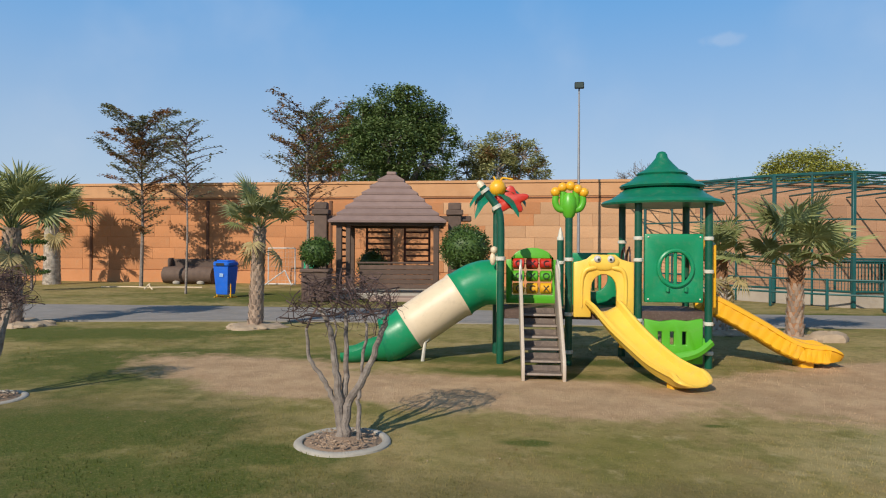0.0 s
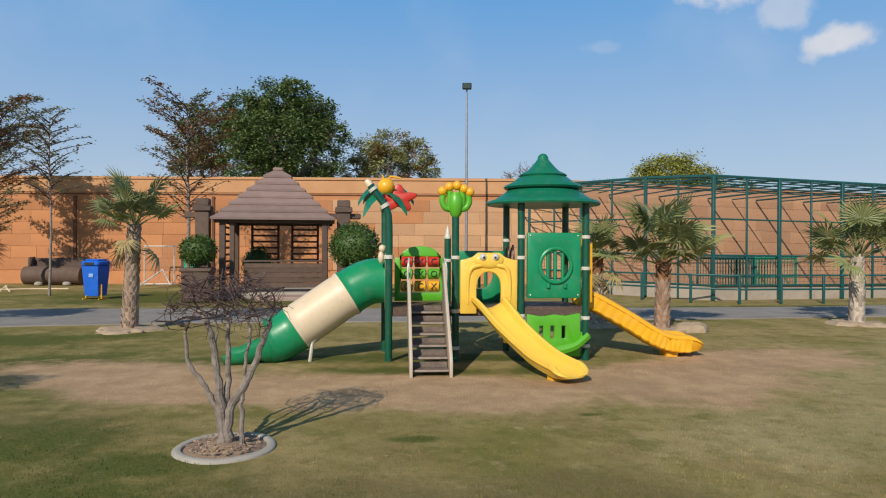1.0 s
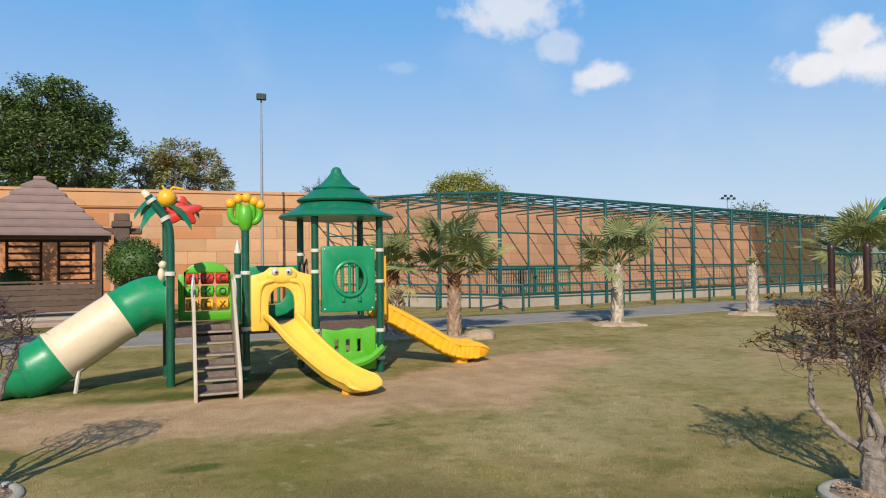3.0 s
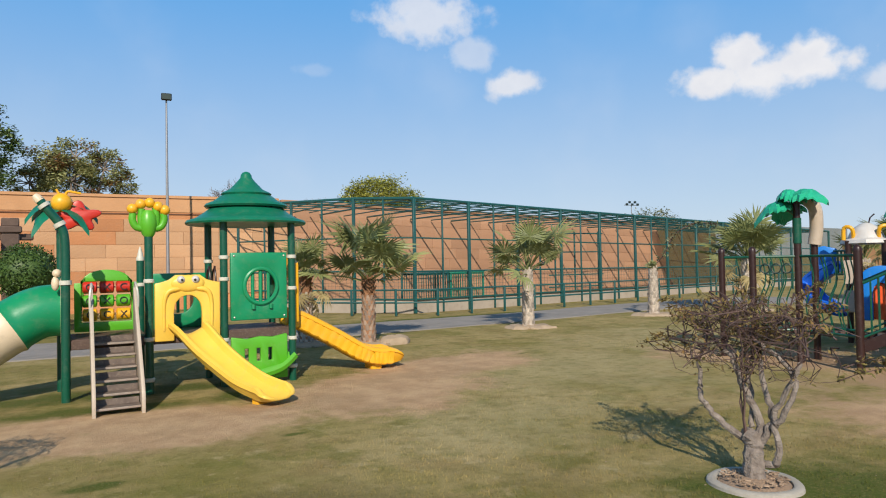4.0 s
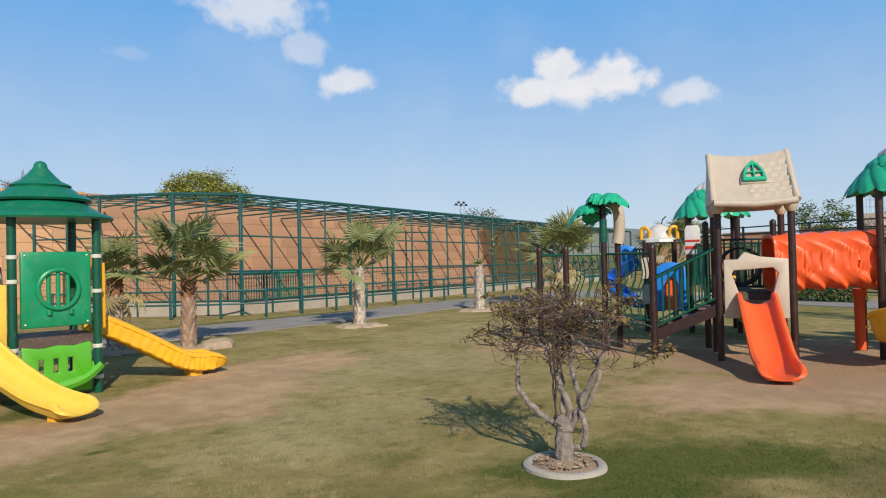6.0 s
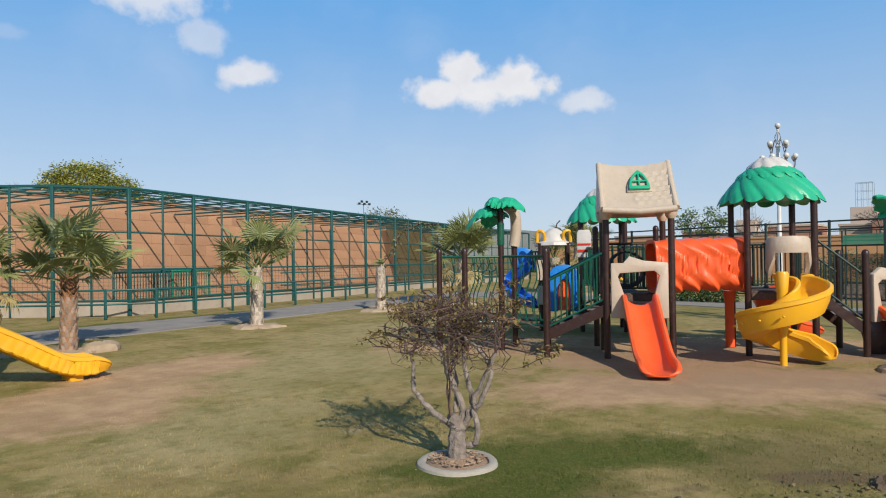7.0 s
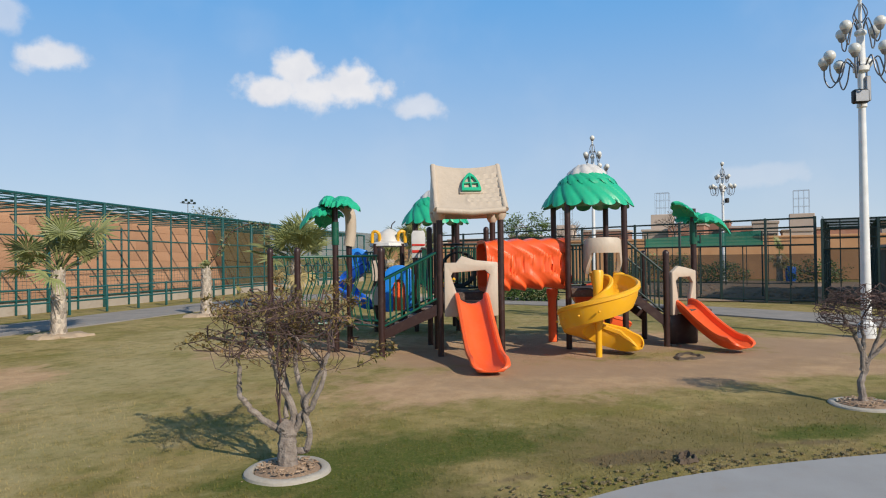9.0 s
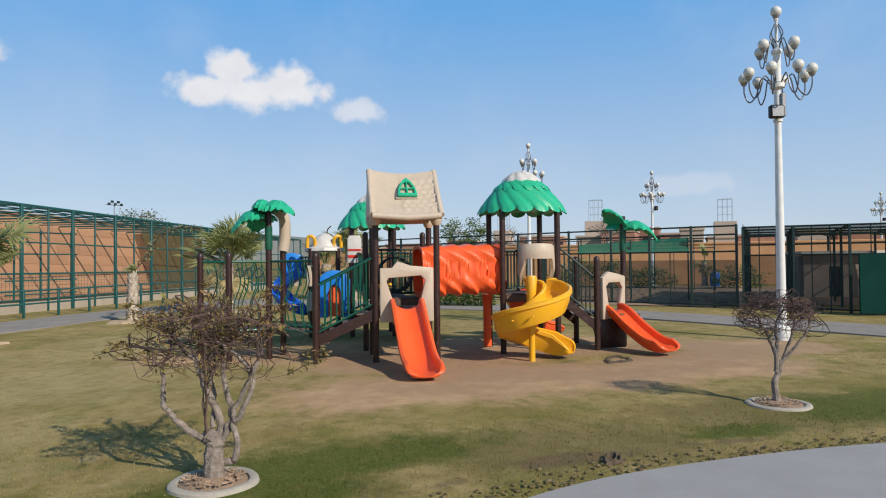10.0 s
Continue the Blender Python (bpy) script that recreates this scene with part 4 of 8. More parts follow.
    part("ruffle", Mesh().sweep([p + Vector((0, -0.268 - 0.004 * math.sin(k * 0.55), 0.06 + 0.006 * math.sin(k * 0.42))) for k, p in enumerate(path)], [(-0.02, 0.10), (-0.02, -0.09), (0.0, -0.11), (0.022, -0.09), (0.022, 0.10)]), YELLOW, sl, "ruffled side wall")
    part("foot", Mesh().box((X[3] + 1.55, D * 0.38, 0.02), (0.2, 0.34, 0.14)), YELLOW, sl)
    # yellow side panel seen edge-on at the right-hand slide
    m = Mesh()
    prof = [(0.05, DZ), (0.2, DZ), (0.2, DZ + 0.5), (0.3, DZ + 0.7), (0.72, DZ + 0.7), (0.82, DZ + 0.5), (0.82, DZ), (0.98, DZ), (0.98, DZ + 0.95), (0.7, DZ + 1.05), (0.3, DZ + 1.05), (0.05, DZ + 0.95)]
    m.plate(prof, [], -0.06, 0.05, Matrix.Translation((X[3] + 0.07, 0, 0.06)) @ Matrix.Rotation(radians(90), 4, "Z"), bev=0.015)
    part("side_arch_panel", m, YELLOW, ob)
    # square green panel with the round barred window
    x0, x1 = X[2] + 0.09, X[3] - 0.09
    cx2 = (x0 + x1) / 2
    pan = part("window_panel", Mesh().plate([(x0, DZ + 0.14), (x1, DZ + 0.14), (x1, DZ + 1.18), (x0, DZ + 1.18)], [loop(cx2 + 0.02, DZ + 0.66, 0.24, 0.26)], -0.05, 0.03, bev=0.02), GREEN, ob)
    ring = [(cx2 + 0.02 + 0.25 * math.cos(a), -0.06, DZ + 0.66 + 0.27 * math.sin(a)) for a in [2 * math.pi * k / 28 for k in range(29)]]
    part("window_ring", Mesh().tube(ring, 0.032, 8, False), GREEN, pan)
    for k in (-0.12, 0.0, 0.12):
        part("bar", Mesh().tube([(cx2 + 0.02 + k, -0.03, DZ + 0.42), (cx2 + 0.02 + k, -0.03, DZ + 0.90)], 0.028, 8), GREEN, pan)
    part("knob", Mesh().tube([(cx2 - 0.10, -0.07, DZ + 0.38), (cx2 - 0.10, -0.07, DZ + 0.31)], 0.03, 8), GREEN, pan)
    part("knob", Mesh().tube([(cx2 + 0.17, -0.07, DZ + 0.38), (cx2 + 0.17, -0.07, DZ + 0.31)], 0.03, 8), GREEN, pan)
    for k in range(4):
        bx, bz = ((x0 + 0.05, DZ + 0.19), (x1 - 0.05, DZ + 0.19), (x0 + 0.05, DZ + 1.13), (x1 - 0.05, DZ + 1.13))[k]
        part("bolt", Mesh().ball((bx, -0.052, bz), 0.016, 8), CHROME, pan)
    # lower lime panel with a scooped seat
    low = [(x0, 0.05), (x1, 0.05), (x1, 0.72), (x1 - 0.02, 0.74), (cx2 + 0.2, 0.70), (cx2, 0.72), (cx2 - 0.2, 0.69), (x0, 0.73)]
    slots = [[(cx2 + k - 0.03, 0.34), (cx2 + k + 0.03, 0.34), (cx2 + k + 0.03, 0.54), (cx2 + k - 0.03, 0.54)] for k in (-0.2, -0.02, 0.16)]
    pan = part("lower_panel", Mesh().plate(low, slots, -0.04, 0.03, bev=0.015), LIME, ob, "lime lower panel")
    sc = Mesh().sweep(spline([(x0, -0.10, 0.22), (cx2 - 0.1, -0.14, 0.17), (cx2 + 0.25, -0.14, 0.24), (x1 + 0.06, -0.10, 0.42)], 14), [(-0.11, 0.05), (-0.09, -0.02), (0, -0.06), (0.09, -0.02), (0.11, 0.05), (0.13, 0.0), (0.11, -0.06), (0, -0.1), (-0.11, -0.06), (-0.13, 0.0)])
    part("scoop", sc, LIME, pan)
    part("brace", Mesh().tube(spline([(x0 + 0.05, 0.1, DZ - 0.05), (x0 + 0.15, 0.1, DZ - 0.2), (x0 - 0.02, 0.1, DZ - 0.32)], 8), 0.045, 8), POST_GREEN, ob)
    # barrier on the deck behind, dark loop handles
    for xx in (X[1] + 0.85, X[1] + 0.93):
        part("handrail", Mesh().tube(spline([(xx, 0.3, DZ), (xx, 0.3, DZ + 0.8), (xx + 0.02, 0.22, DZ + 0.95), (xx, 0.1, DZ + 0.95), (xx, 0.02, DZ + 0.75), (xx, 0.02, DZ)], 18), 0.016, 8), POST_BROWN, ob)
    # three-tier pagoda roof
    rx, ry = (X[2] + X[3]) / 2 - 0.055, D / 2
    T = Matrix.Translation((rx, ry, 0.165)) @ Matrix.Diagonal((0.925, 0.925, 0.94, 1))
    roof = part("roof", Mesh().lathe([(0.9, 2.47), (1.0, 2.46), (1.02, 2.49), (0.99, 2.53), (0.86, 2.57), (0.72, 2.66), (0.62, 2.74), (0.55, 2.76), (0.5, 2.72)], 40, T), ROOF_GREEN, ob, "green pagoda roof")
    part("roof_tier", Mesh().lathe([(0.55, 2.745), (0.68, 2.75), (0.71, 2.78), (0.68, 2.815), (0.55, 2.87), (0.45, 2.95), (0.38, 2.98), (0.3, 2.97)], 40, T), ROOF_GREEN, roof)
    part("roof_tier", Mesh().lathe([(0.30, 2.96), (0.41, 2.97), (0.43, 2.995), (0.40, 3.02), (0.29, 3.07), (0.2, 3.16), (0.13, 3.24), (0.10, 3.28), (0.09, 3.33), (0.06, 3.37), (0.02, 3.385)], 40, T), ROOF_GREEN, roof)
    # tube slide to the left: flange, elbow, cream middle, scooped end
    z0 = DZ + 0.40
    part("flange", Mesh().plate([(-0.45, -0.45), (0.45, -0.45), (0.45, 0.45), (-0.45, 0.45)], [loop(0, 0, 0.34, 0.34)], -0.03, 0.03, Matrix.Translation((-0.03, D / 2 - 0.02, z0)) @ Matrix.Rotation(radians(90), 4, "Z")), CREAM, ob)
    axis = spline([(-0.02, D / 2 - 0.05, z0), (-0.34, D / 2 - 0.08, z0 - 0.03), (-0.72, D / 2 - 0.14, z0 - 0.24), (-1.28, D / 2 - 0.24, z0 - 0.62), (-1.72, D / 2 - 0.32, z0 - 0.90), (-2.05, D / 2 - 0.38, 0.25)], 40)

    def pipe_plain(a, c, mat, label):
        pts = axis[a:c + 1]
        m = Mesh()
        rr = 0.365
        vs, fs, n = [], [], 30
        for i, p in enumerate(pts):
            d = (axis[min(a + i + 1, len(axis) - 1)] - axis[max(a + i - 1, 0)]).normalized()
            s = d.cross(Vector((0, 0, 1))).normalized()
            u = s.cross(d)
            lip = 1.06 if i in (0, len(pts) - 1) else 1.0
            for r in (rr * lip, rr - 0.03):
                for k in range(n):
                    an = 2 * math.pi * k / n
                    vs.append(p + (s * math.cos(an) + u * math.sin(an)) * r)
        for i in range(len(pts) - 1):
            for k in range(n):
                o, o2, k2 = i * 2 * n, (i + 1) * 2 * n, (k + 1) % n
                fs.append((o + k, o + k2, o2 + k2, o2 + k))
                fs.append((o + n + k2, o + n + k, o2 + n + k, o2 + n + k2))
        for i in (0, len(pts) - 1):
            for k in range(n):
                o, k2 = i * 2 * n, (k + 1) % n
                fs.append((o + k, o + k2, o + n + k2, o + n + k))
        m.add(vs, fs)
        return part("tube_section", m, mat, ob, label)
    pipe_plain(0, 15, GREEN, "green tube elbow")
    pipe_plain(15, 27, CREAM, "cream tube section")
    pipe_plain(27, 35, GREEN, "green tube end")
    ex = [axis[33], axis[36], axis[40], axis[40] + Vector((-0.25, -0.05, -0.10)), axis[40] + Vector((-0.45, -0.08, -0.11))]
    prof = [(0.37 * math.cos(radians(a)), 0.37 * math.sin(radians(a)) + 0.0) for a in range(170, 371, 20)] + [(0.335 * math.cos(radians(a)), 0.335 * math.sin(radians(a))) for a in range(370, 169, -20)]
    m = Mesh()
    pts = spline(ex, 16)
    vs, fs, n = [], [], len(prof)
    for i, p in enumerate(pts):
        d = (pts[min(i + 1, 16)] - pts[max(i - 1, 0)]).normalized()
        s = d.cross(Vector((0, 0, 1))).normalized()
        u = s.cross(d)
        f = 1 - 0.55 * i / 16
        vs += [p + s * a + u * (b * f) for a, b in prof]
    for i in range(16):
        fs += [(i * n + k, i * n + (k + 1) % n, (i + 1) * n + (k + 1) % n, (i + 1) * n + k) for k in range(n)]
    fs += [tuple(range(n))[::-1], tuple(16 * n + k for k in range(n))]
    part("slide_exit", m.add(vs, fs), GREEN, ob, "green scooped tube exit")
    part("tube_leg", Mesh().tube([(-1.22, D / 2 - 0.45, -0.03), (-1.18, D / 2 - 0.42, 0.30), (-1.12, D / 2 - 0.40, 0.36)], 0.03, 8), CHROME, ob, "pale steel support leg")
    # head decorations
    deco = part("palm_head", Mesh().tube([(-0.07, D, 2.4), (-0.07, D, 2.72)], 0.075, 12), GREEN, ob, "green palm head")
    for k, (az, tilt, ln) in enumerate(((190, 10, 0.46), (215, -30, 0.44), (-8, 14, 0.50), (-35, -25, 0.46), (20, 20, 0.40), (90, 20, 0.34), (160, 20, 0.40))):
        m = Mesh()
        a = radians(az)
        d = Vector((math.cos(a), math.sin(a), 0))
        s = Vector((-d.y, d.x, 0))
        vs, fs = [], []
        N = 9
        for i in range(N):
            t = i / (N - 1)
            p = Vector((-0.07, D, 2.72)) + d * (ln * t) + Vector((0, 0, 0.13 * math.sin(t * 2.4) - 0.34 * t * t + 0.1 * t * (tilt / 20)))
            w = 0.17 * math.sin(math.pi * min(1, 0.15 + t * 0.85)) * (1 + 0.25 * (i % 2))
            vs += [p - s * w - Vector((0, 0, 0.05)), p + Vector((0, 0, 0.03)), p + s * w - Vector((0, 0, 0.05)), p - Vector((0, 0, 0.04))]
        for i in range(N - 1):
            for k2 in range(4):
                fs.append((4 * i + k2, 4 * i + (k2 + 1) % 4, 4 * i + 4 + (k2 + 1) % 4, 4 * i + 4 + k2))
        part("palm_leaf", m.add(vs, fs + [(0, 1, 2, 3), tuple(4 * (N - 1) + q for q in (3, 2, 1, 0))]), ROOF_GREEN, deco)
    part("red_flower", Mesh().plate([(0.16 + (0.215 + 0.06 * math.cos(5 * a)) * math.cos(a + 0.3) * 1.2, 2.60 + (0.19 + 0.055 * math.cos(5 * a)) * math.sin(a + 0.3)) for a in [2 * math.pi * q / 40 for q in range(40)]], [], D - 0.20, D - 0.10, bev=0.03), FLOWER_RED, deco, "red orange moulded flower")
    yb = part("yellow_ball", Mesh().ball((-0.05, D - 0.16, 2.80), 0.145, 20), YELLOW, deco, "round yellow ball head")
    part("stalk", Mesh().tube(spline([(0.0, D - 0.16, 2.92), (0.03, D - 0.18, 2.97), (0.10, D - 0.2, 2.96), (0.20, D - 0.2, 2.94)], 8), 0.018, 8).tube([(-0.08, D - 0.16, 2.92), (-0.12, D - 0.16, 3.0)], 0.016, 8), YELLOW, yb)
    cac = Mesh().lathe([(0.06, 2.26), (0.09, 2.30), (0.12, 2.42), (0.115, 2.56), (0.07, 2.64)], 14, Matrix.Translation((X[1], 0, 0)))
    for s, hgt in ((-1, 2.60), (1, 2.60), (-0.45, 2.66), (0.5, 2.68)):
        cac.tube(spline([(X[1] + 0.05 * s, 0, 2.38), (X[1] + 0.16 * s, 0, 2.40), (X[1] + 0.21 * s, 0, 2.50), (X[1] + 0.20 * s, 0, hgt)], 10), 0.052, 10)
    cc = part("cactus_head", cac, LIME, ob, "lime cactus head")
    for x, z in ((-0.21, 2.66), (-0.10, 2.73), (0.02, 2.75), (0.13, 2.70), (0.22, 2.65)):
        part("ball", Mesh().ball((X[1] + x, -0.02, z), 0.075, 14), YELLOW, cc, "yellow ball")
    # flat snail-like cream relief beside the tube
    part("cream_relief", Mesh().ball((-0.12, 0.06, DZ + 0.78), 0.1, 12, sc=(0.5, 0.5, 1.0)).ball((-0.10, 0.06, DZ + 0.92), 0.06, 10), CREAM, ob, "cream moulded relief")


build_playset_green()


# ---- second play set (brown posts, house roof, palm domes) ----
def leaf_plate(base, out, side, length, width, droop, lift, n=9, thick=0.03, lobes=5):
    """A moulded broad leaf: arched, ribbed, with a scalloped rim."""
    base, out, side = Vector(base), Vector(out).normalized(), Vector(side).normalized()
    vs, fs, w = [], [], 2 * lobes
    for i in range(n):
        t = i / (n - 1)
        mid = base + out * (length * t) + Vector((0, 0, lift * math.sin(t * math.pi * 0.8) - droop * t * t))
        half = width * math.sin(math.pi * (0.14 + 0.80 * t) ** 0.9) * (1.0 + 0.12 * math.cos(i * math.pi))
        for k in range(w + 1):
            s = -1 + 2 * k / w
            vs.append(mid + side * (half * s) + Vector((0, 0, -0.45 * half * s * s + 0.018 * math.cos(k * math.pi + i))))
    m = w + 1
    top = len(vs)
    vs += [p - Vector((0, 0, thick)) for p in vs]
    for i in range(n - 1):
        for k in range(w):
            a, b, c, d = i * m + k, i * m + k + 1, (i + 1) * m + k + 1, (i + 1) * m + k
            fs += [(a, b, c, d), (top + d, top + c, top + b, top + a)]
    rim = [k for k in range(m)] + [i * m + w for i in range(1, n)] + [(n - 1) * m + k for k in range(w - 1, -1, -1)] + [i * m for i in range(n - 2, 0, -1)]
    for i, a in enumerate(rim):
        b = rim[(i + 1) % len(rim)]
        fs.append((a, top + a, top + b, b))
    return vs, fs


def railing(ob, a, c, h0, h1, n, mat, r=0.014):
    """Guard rail from a to c: top and bottom tubes with upright bars."""
    a, c = Vector(a), Vector(c)
    rail = part("guard_rail", Mesh().tube([a + Vector((0, 0, h1)), c + Vector((0, 0, h1))], 0.022, 8), mat, ob)
    part("bottom_rail", Mesh().tube([a + Vector((0, 0, h0)), c + Vector((0, 0, h0))], 0.018, 8), mat, rail)
    for k in range(1, n):
        p = a + (c - a) * (k / n)
        part("bar", Mesh().tube([p + Vector((0, 0, h0)), p + Vector((0, 0, h1))], r, 6), mat, rail)
    return rail


def dome_roof(ob, cx, cy, z0, h, r):
    """Leafy dome: two overlapping rings of swirled, ribbed leaves under a white feathered cap."""
    lobes, base = 16, None
    T = Matrix.Translation((cx, cy, 0))
    for k, (t0, t1, grow) in enumerate(((0.0, 0.74, 1.0), (0.57, 0.86, 1.05))):
        N = 14
        prof = []
        for i in range(N + 1):
            t = t0 + (t1 - t0) * i / N
            prof.append((r * (1 - t) ** 0.55 * (1 + (grow - 1) * (1 - i / N)), z0 + h * t))

        def wave(a, i, q, k=k, N=N):
            u = (a * lobes / (2 * math.pi) + 0.5 * k + 0.085 * i + 0.004 * i * i) % 1.0
            cushion = math.sin(math.pi * u) ** 0.55
            rib = 0.024 * math.exp(-((u - 0.5) / 0.06) ** 2)
            fade = 1 - 0.55 * i / N
            return q * (0.915 + 0.10 * cushion * fade - rib), -(0.10 if i == 0 else 0.07 * max(0.0, 1 - i / 3)) * (cushion - 0.35)
        p = part("dome" if k == 0 else "leaf_ring", Mesh().lathe(prof, lobes * 12, T, wave), PALM_GREEN, ob if k == 0 else base, "sea green leafy dome" if k == 0 else "", sharp=50)
        base = base or p
    prof = [(r * 0.455, z0 + h * 0.765), (r * 0.41, z0 + h * 0.81), (r * 0.345, z0 + h * 0.88), (r * 0.27, z0 + h * 0.95), (r * 0.21, z0 + h * 1.0), (r * 0.1, z0 + h * 1.03), (r * 0.02, z0 + h * 1.035)]

    def feather(a, i, q):
        u = (a * 9 / (2 * math.pi) + 0.16 * i) % 1.0
        cushion = math.sin(math.pi * u) ** 0.6
        return q * (0.92 + 0.11 * cushion), (-0.07 * cushion if i == 0 else 0.02 * cushion)
    part("dome_cap", Mesh().lathe(prof, 108, T, feather), WHITE, base, "white feathered cap of the dome", sharp=50)
    return base


def build_playset_brown():
    ob = thing("brown_play_set", "large play set with dark brown posts, orange slides and leafy domes", "playground", (12.3, 2.6, 0), -58.2)
    H, W = 0.92, 1.1
    # house tower
    for x, y, h in ((0, 0, 2.58), (W, 0, 2.58), (0, 1.0, 2.58), (W, 1.0, 2.58)):
        post(ob, x, y, h, POST_BROWN, cap=False)
    for x, y in ((-0.1, 1.62), (W, 1.9)):
        post(ob, x, y, 2.3, POST_BROWN)
    deck = Mesh().box((W / 2, 0.5, H - 0.03), (W - 0.1, 1.0, 0.06), bev=0.01).box((W / 2, 0.02, H - 0.09), (W - 0.12, 0.05, 0.14), bev=0.01)
    part("deck", deck, DECK, ob)
    part("deck", Mesh().box((W / 2, 1.5, H + 0.12), (W - 0.1, 0.9, 0.06), bev=0.01).box((W / 2, 1.03, H + 0.02), (W - 0.1, 0.03, 0.22), bev=0.01), DECK, ob)
    # roof: two sagging slopes with end boards
    ridge_y, eave_z, top_z, x0, x1 = 0.5, 2.58, 3.41, -0.075, W + 0.03
    roof = None
    for s in (-1, 1):
        vs, fs, NX, NY = [], [], 33, 19
        for i in range(NX):
            x = x0 + (x1 - x0) * i / (NX - 1)
            flare = 0.05 * (2 * i / (NX - 1) - 1) ** 2
            for j in range(NY):
                t = j / (NY - 1)
                y = ridge_y + s * (0.86 * (1 - t) ** 1.0 + 0.05)
                z = eave_z + (top_z - eave_z) * (t ** 0.92) - 0.09 * math.sin(math.pi * t) + flare * (0.4 + t)
                row = j // 2
                tile = (0.013 * (j % 2) + (0.009 if (i // 2 + row) % 2 else 0.0)) * (1.0 if i > 14 and 1 < j < 17 else 0.2)
                vs.append(Vector((x, y + s * tile, z + tile)))
        n0 = len(vs)
        vs += [p + Vector((0, -s * 0.09, -0.07)) for p in vs]
        for i in range(NX - 1):
            for j in range(NY - 1):
                a, b, c, d = i * NY + j, (i + 1) * NY + j, (i + 1) * NY + j + 1, i * NY + j + 1
                fs += [(a, b, c, d), (n0 + d, n0 + c, n0 + b, n0 + a)]
        rim = [j for j in range(NY)] + [i * NY + NY - 1 for i in range(1, NX)] + [(NX - 1) * NY + j for j in range(NY - 2, -1, -1)] + [i * NY for i in range(NX - 2, 0, -1)]
        for i, a in enumerate(rim):
            b = rim[(i + 1) % len(rim)]
            fs.append((a, b, n0 + b, n0 + a))
        p = part("house_roof" if roof is None else "rear_slope", Mesh().add(vs, fs), TAUPE, ob if roof is None else roof, "stone-beige moulded shingle roof" if roof is None else "", sharp=25)
        roof = roof or p
    part("eave_roll", Mesh().tube([(x0, ridge_y - 0.93, eave_z - 0.01), (W / 2, ridge_y - 0.93, eave_z - 0.05), (x1, ridge_y - 0.93, eave_z - 0.01)], 0.06, 10), TAUPE, roof)
    for x in (x0, x1):
        part("gable_end", Mesh().plate([(-0.86, eave_z + 0.02), (0.86, eave_z + 0.02), (0.84, eave_z + 0.14), (0.04, top_z + 0.02), (-0.04, top_z + 0.02), (-0.84, eave_z + 0.14)], [], -0.03, 0.03, Matrix.Translation((x, ridge_y, 0)) @ Matrix.Rotation(radians(90), 4, "Z"), bev=0.012), TAUPE, roof)
        part("verge_roll", Mesh().tube([(x, ridge_y - 0.92, eave_z), (x, ridge_y - 0.5, eave_z + 0.36), (x, ridge_y, top_z + 0.05)], 0.055, 10), TAUPE, roof)
    for x, y in ((0, 0), (W, 0), (0, 1.0), (W, 1.0)):
        part("post_collar", Mesh().lathe([(0.065, 2.42), (0.10, 2.48), (0.12, 2.58), (0.10, 2.62)], 14, Matrix.Translation((x, y, 0))), TAUPE, roof)
    # arched green window on the front slope
    slope = Matrix.Translation((W / 2 + 0.03, ridge_y - 0.52, 2.92)) @ Matrix.Rotation(radians(-45), 4, "X")
    half = [(0.175 * (1 - (k / 10) ** 2.1) ** 0.75, -0.04 + 0.50 * k / 10) for k in range(10)]
    arch = half + [(0.0, 0.47)] + [(-x, z) for x, z in half[::-1]]
    dorm = part("dormer", Mesh().plate([(x * 1.22, z * 1.10 - 0.01) for x, z in arch], [], -0.03, 0.08, slope), TAUPE, roof)
    qs = [[(-0.125, 0.035), (-0.012, 0.035), (-0.012, 0.16), (-0.125, 0.16)], [(0.012, 0.035), (0.125, 0.035), (0.125, 0.16), (0.012, 0.16)],
          [(-0.12, 0.185), (-0.012, 0.185), (-0.012, 0.37), (-0.06, 0.32)], [(0.012, 0.185), (0.12, 0.185), (0.06, 0.32), (0.012, 0.37)]]
    part("window_frame", Mesh().plate(arch, qs, -0.085, -0.045, slope, bev=0.006), PALM_GREEN, dorm, "green arched window frame")
    # front arch panel and orange slide
    outer = [(0.07, H - 0.22), (0.33, H - 0.22), (0.30, H + 0.16), (0.19, H + 0.50), (0.22, H + 0.56), (0.80, H + 0.60), (0.88, H + 0.52), (0.78, H + 0.1), (0.77, H - 0.22), (1.03, H - 0.22), (1.03, H + 0.74), (0.62, H + 0.78), (0.38, H + 0.86), (0.28, H + 0.74), (0.07, H + 0.74)]
    part("arch_panel", Mesh().plate(outer, [], -0.09, 0.0, bev=0.02), TAUPE, ob, "stone-beige arch panel")
    ctrl = [(0.55, 0.0, H), (0.55, -0.16, H - 0.01), (0.56, -0.72, 0.56), (0.58, -1.28, 0.20), (0.59, -1.68, 0.09), (0.60, -2.04, 0.08)]
    part("slide", chute(spline(ctrl, 30), 0.54, 0.17, 0.04), ORANGE, ob, "orange red straight slide")
    # stairs on the house tower's flank
    post(ob, -1.05, 0.0, 1.88, POST_BROWN)
    post(ob, -1.05, 1.0, 1.88, POST_BROWN)
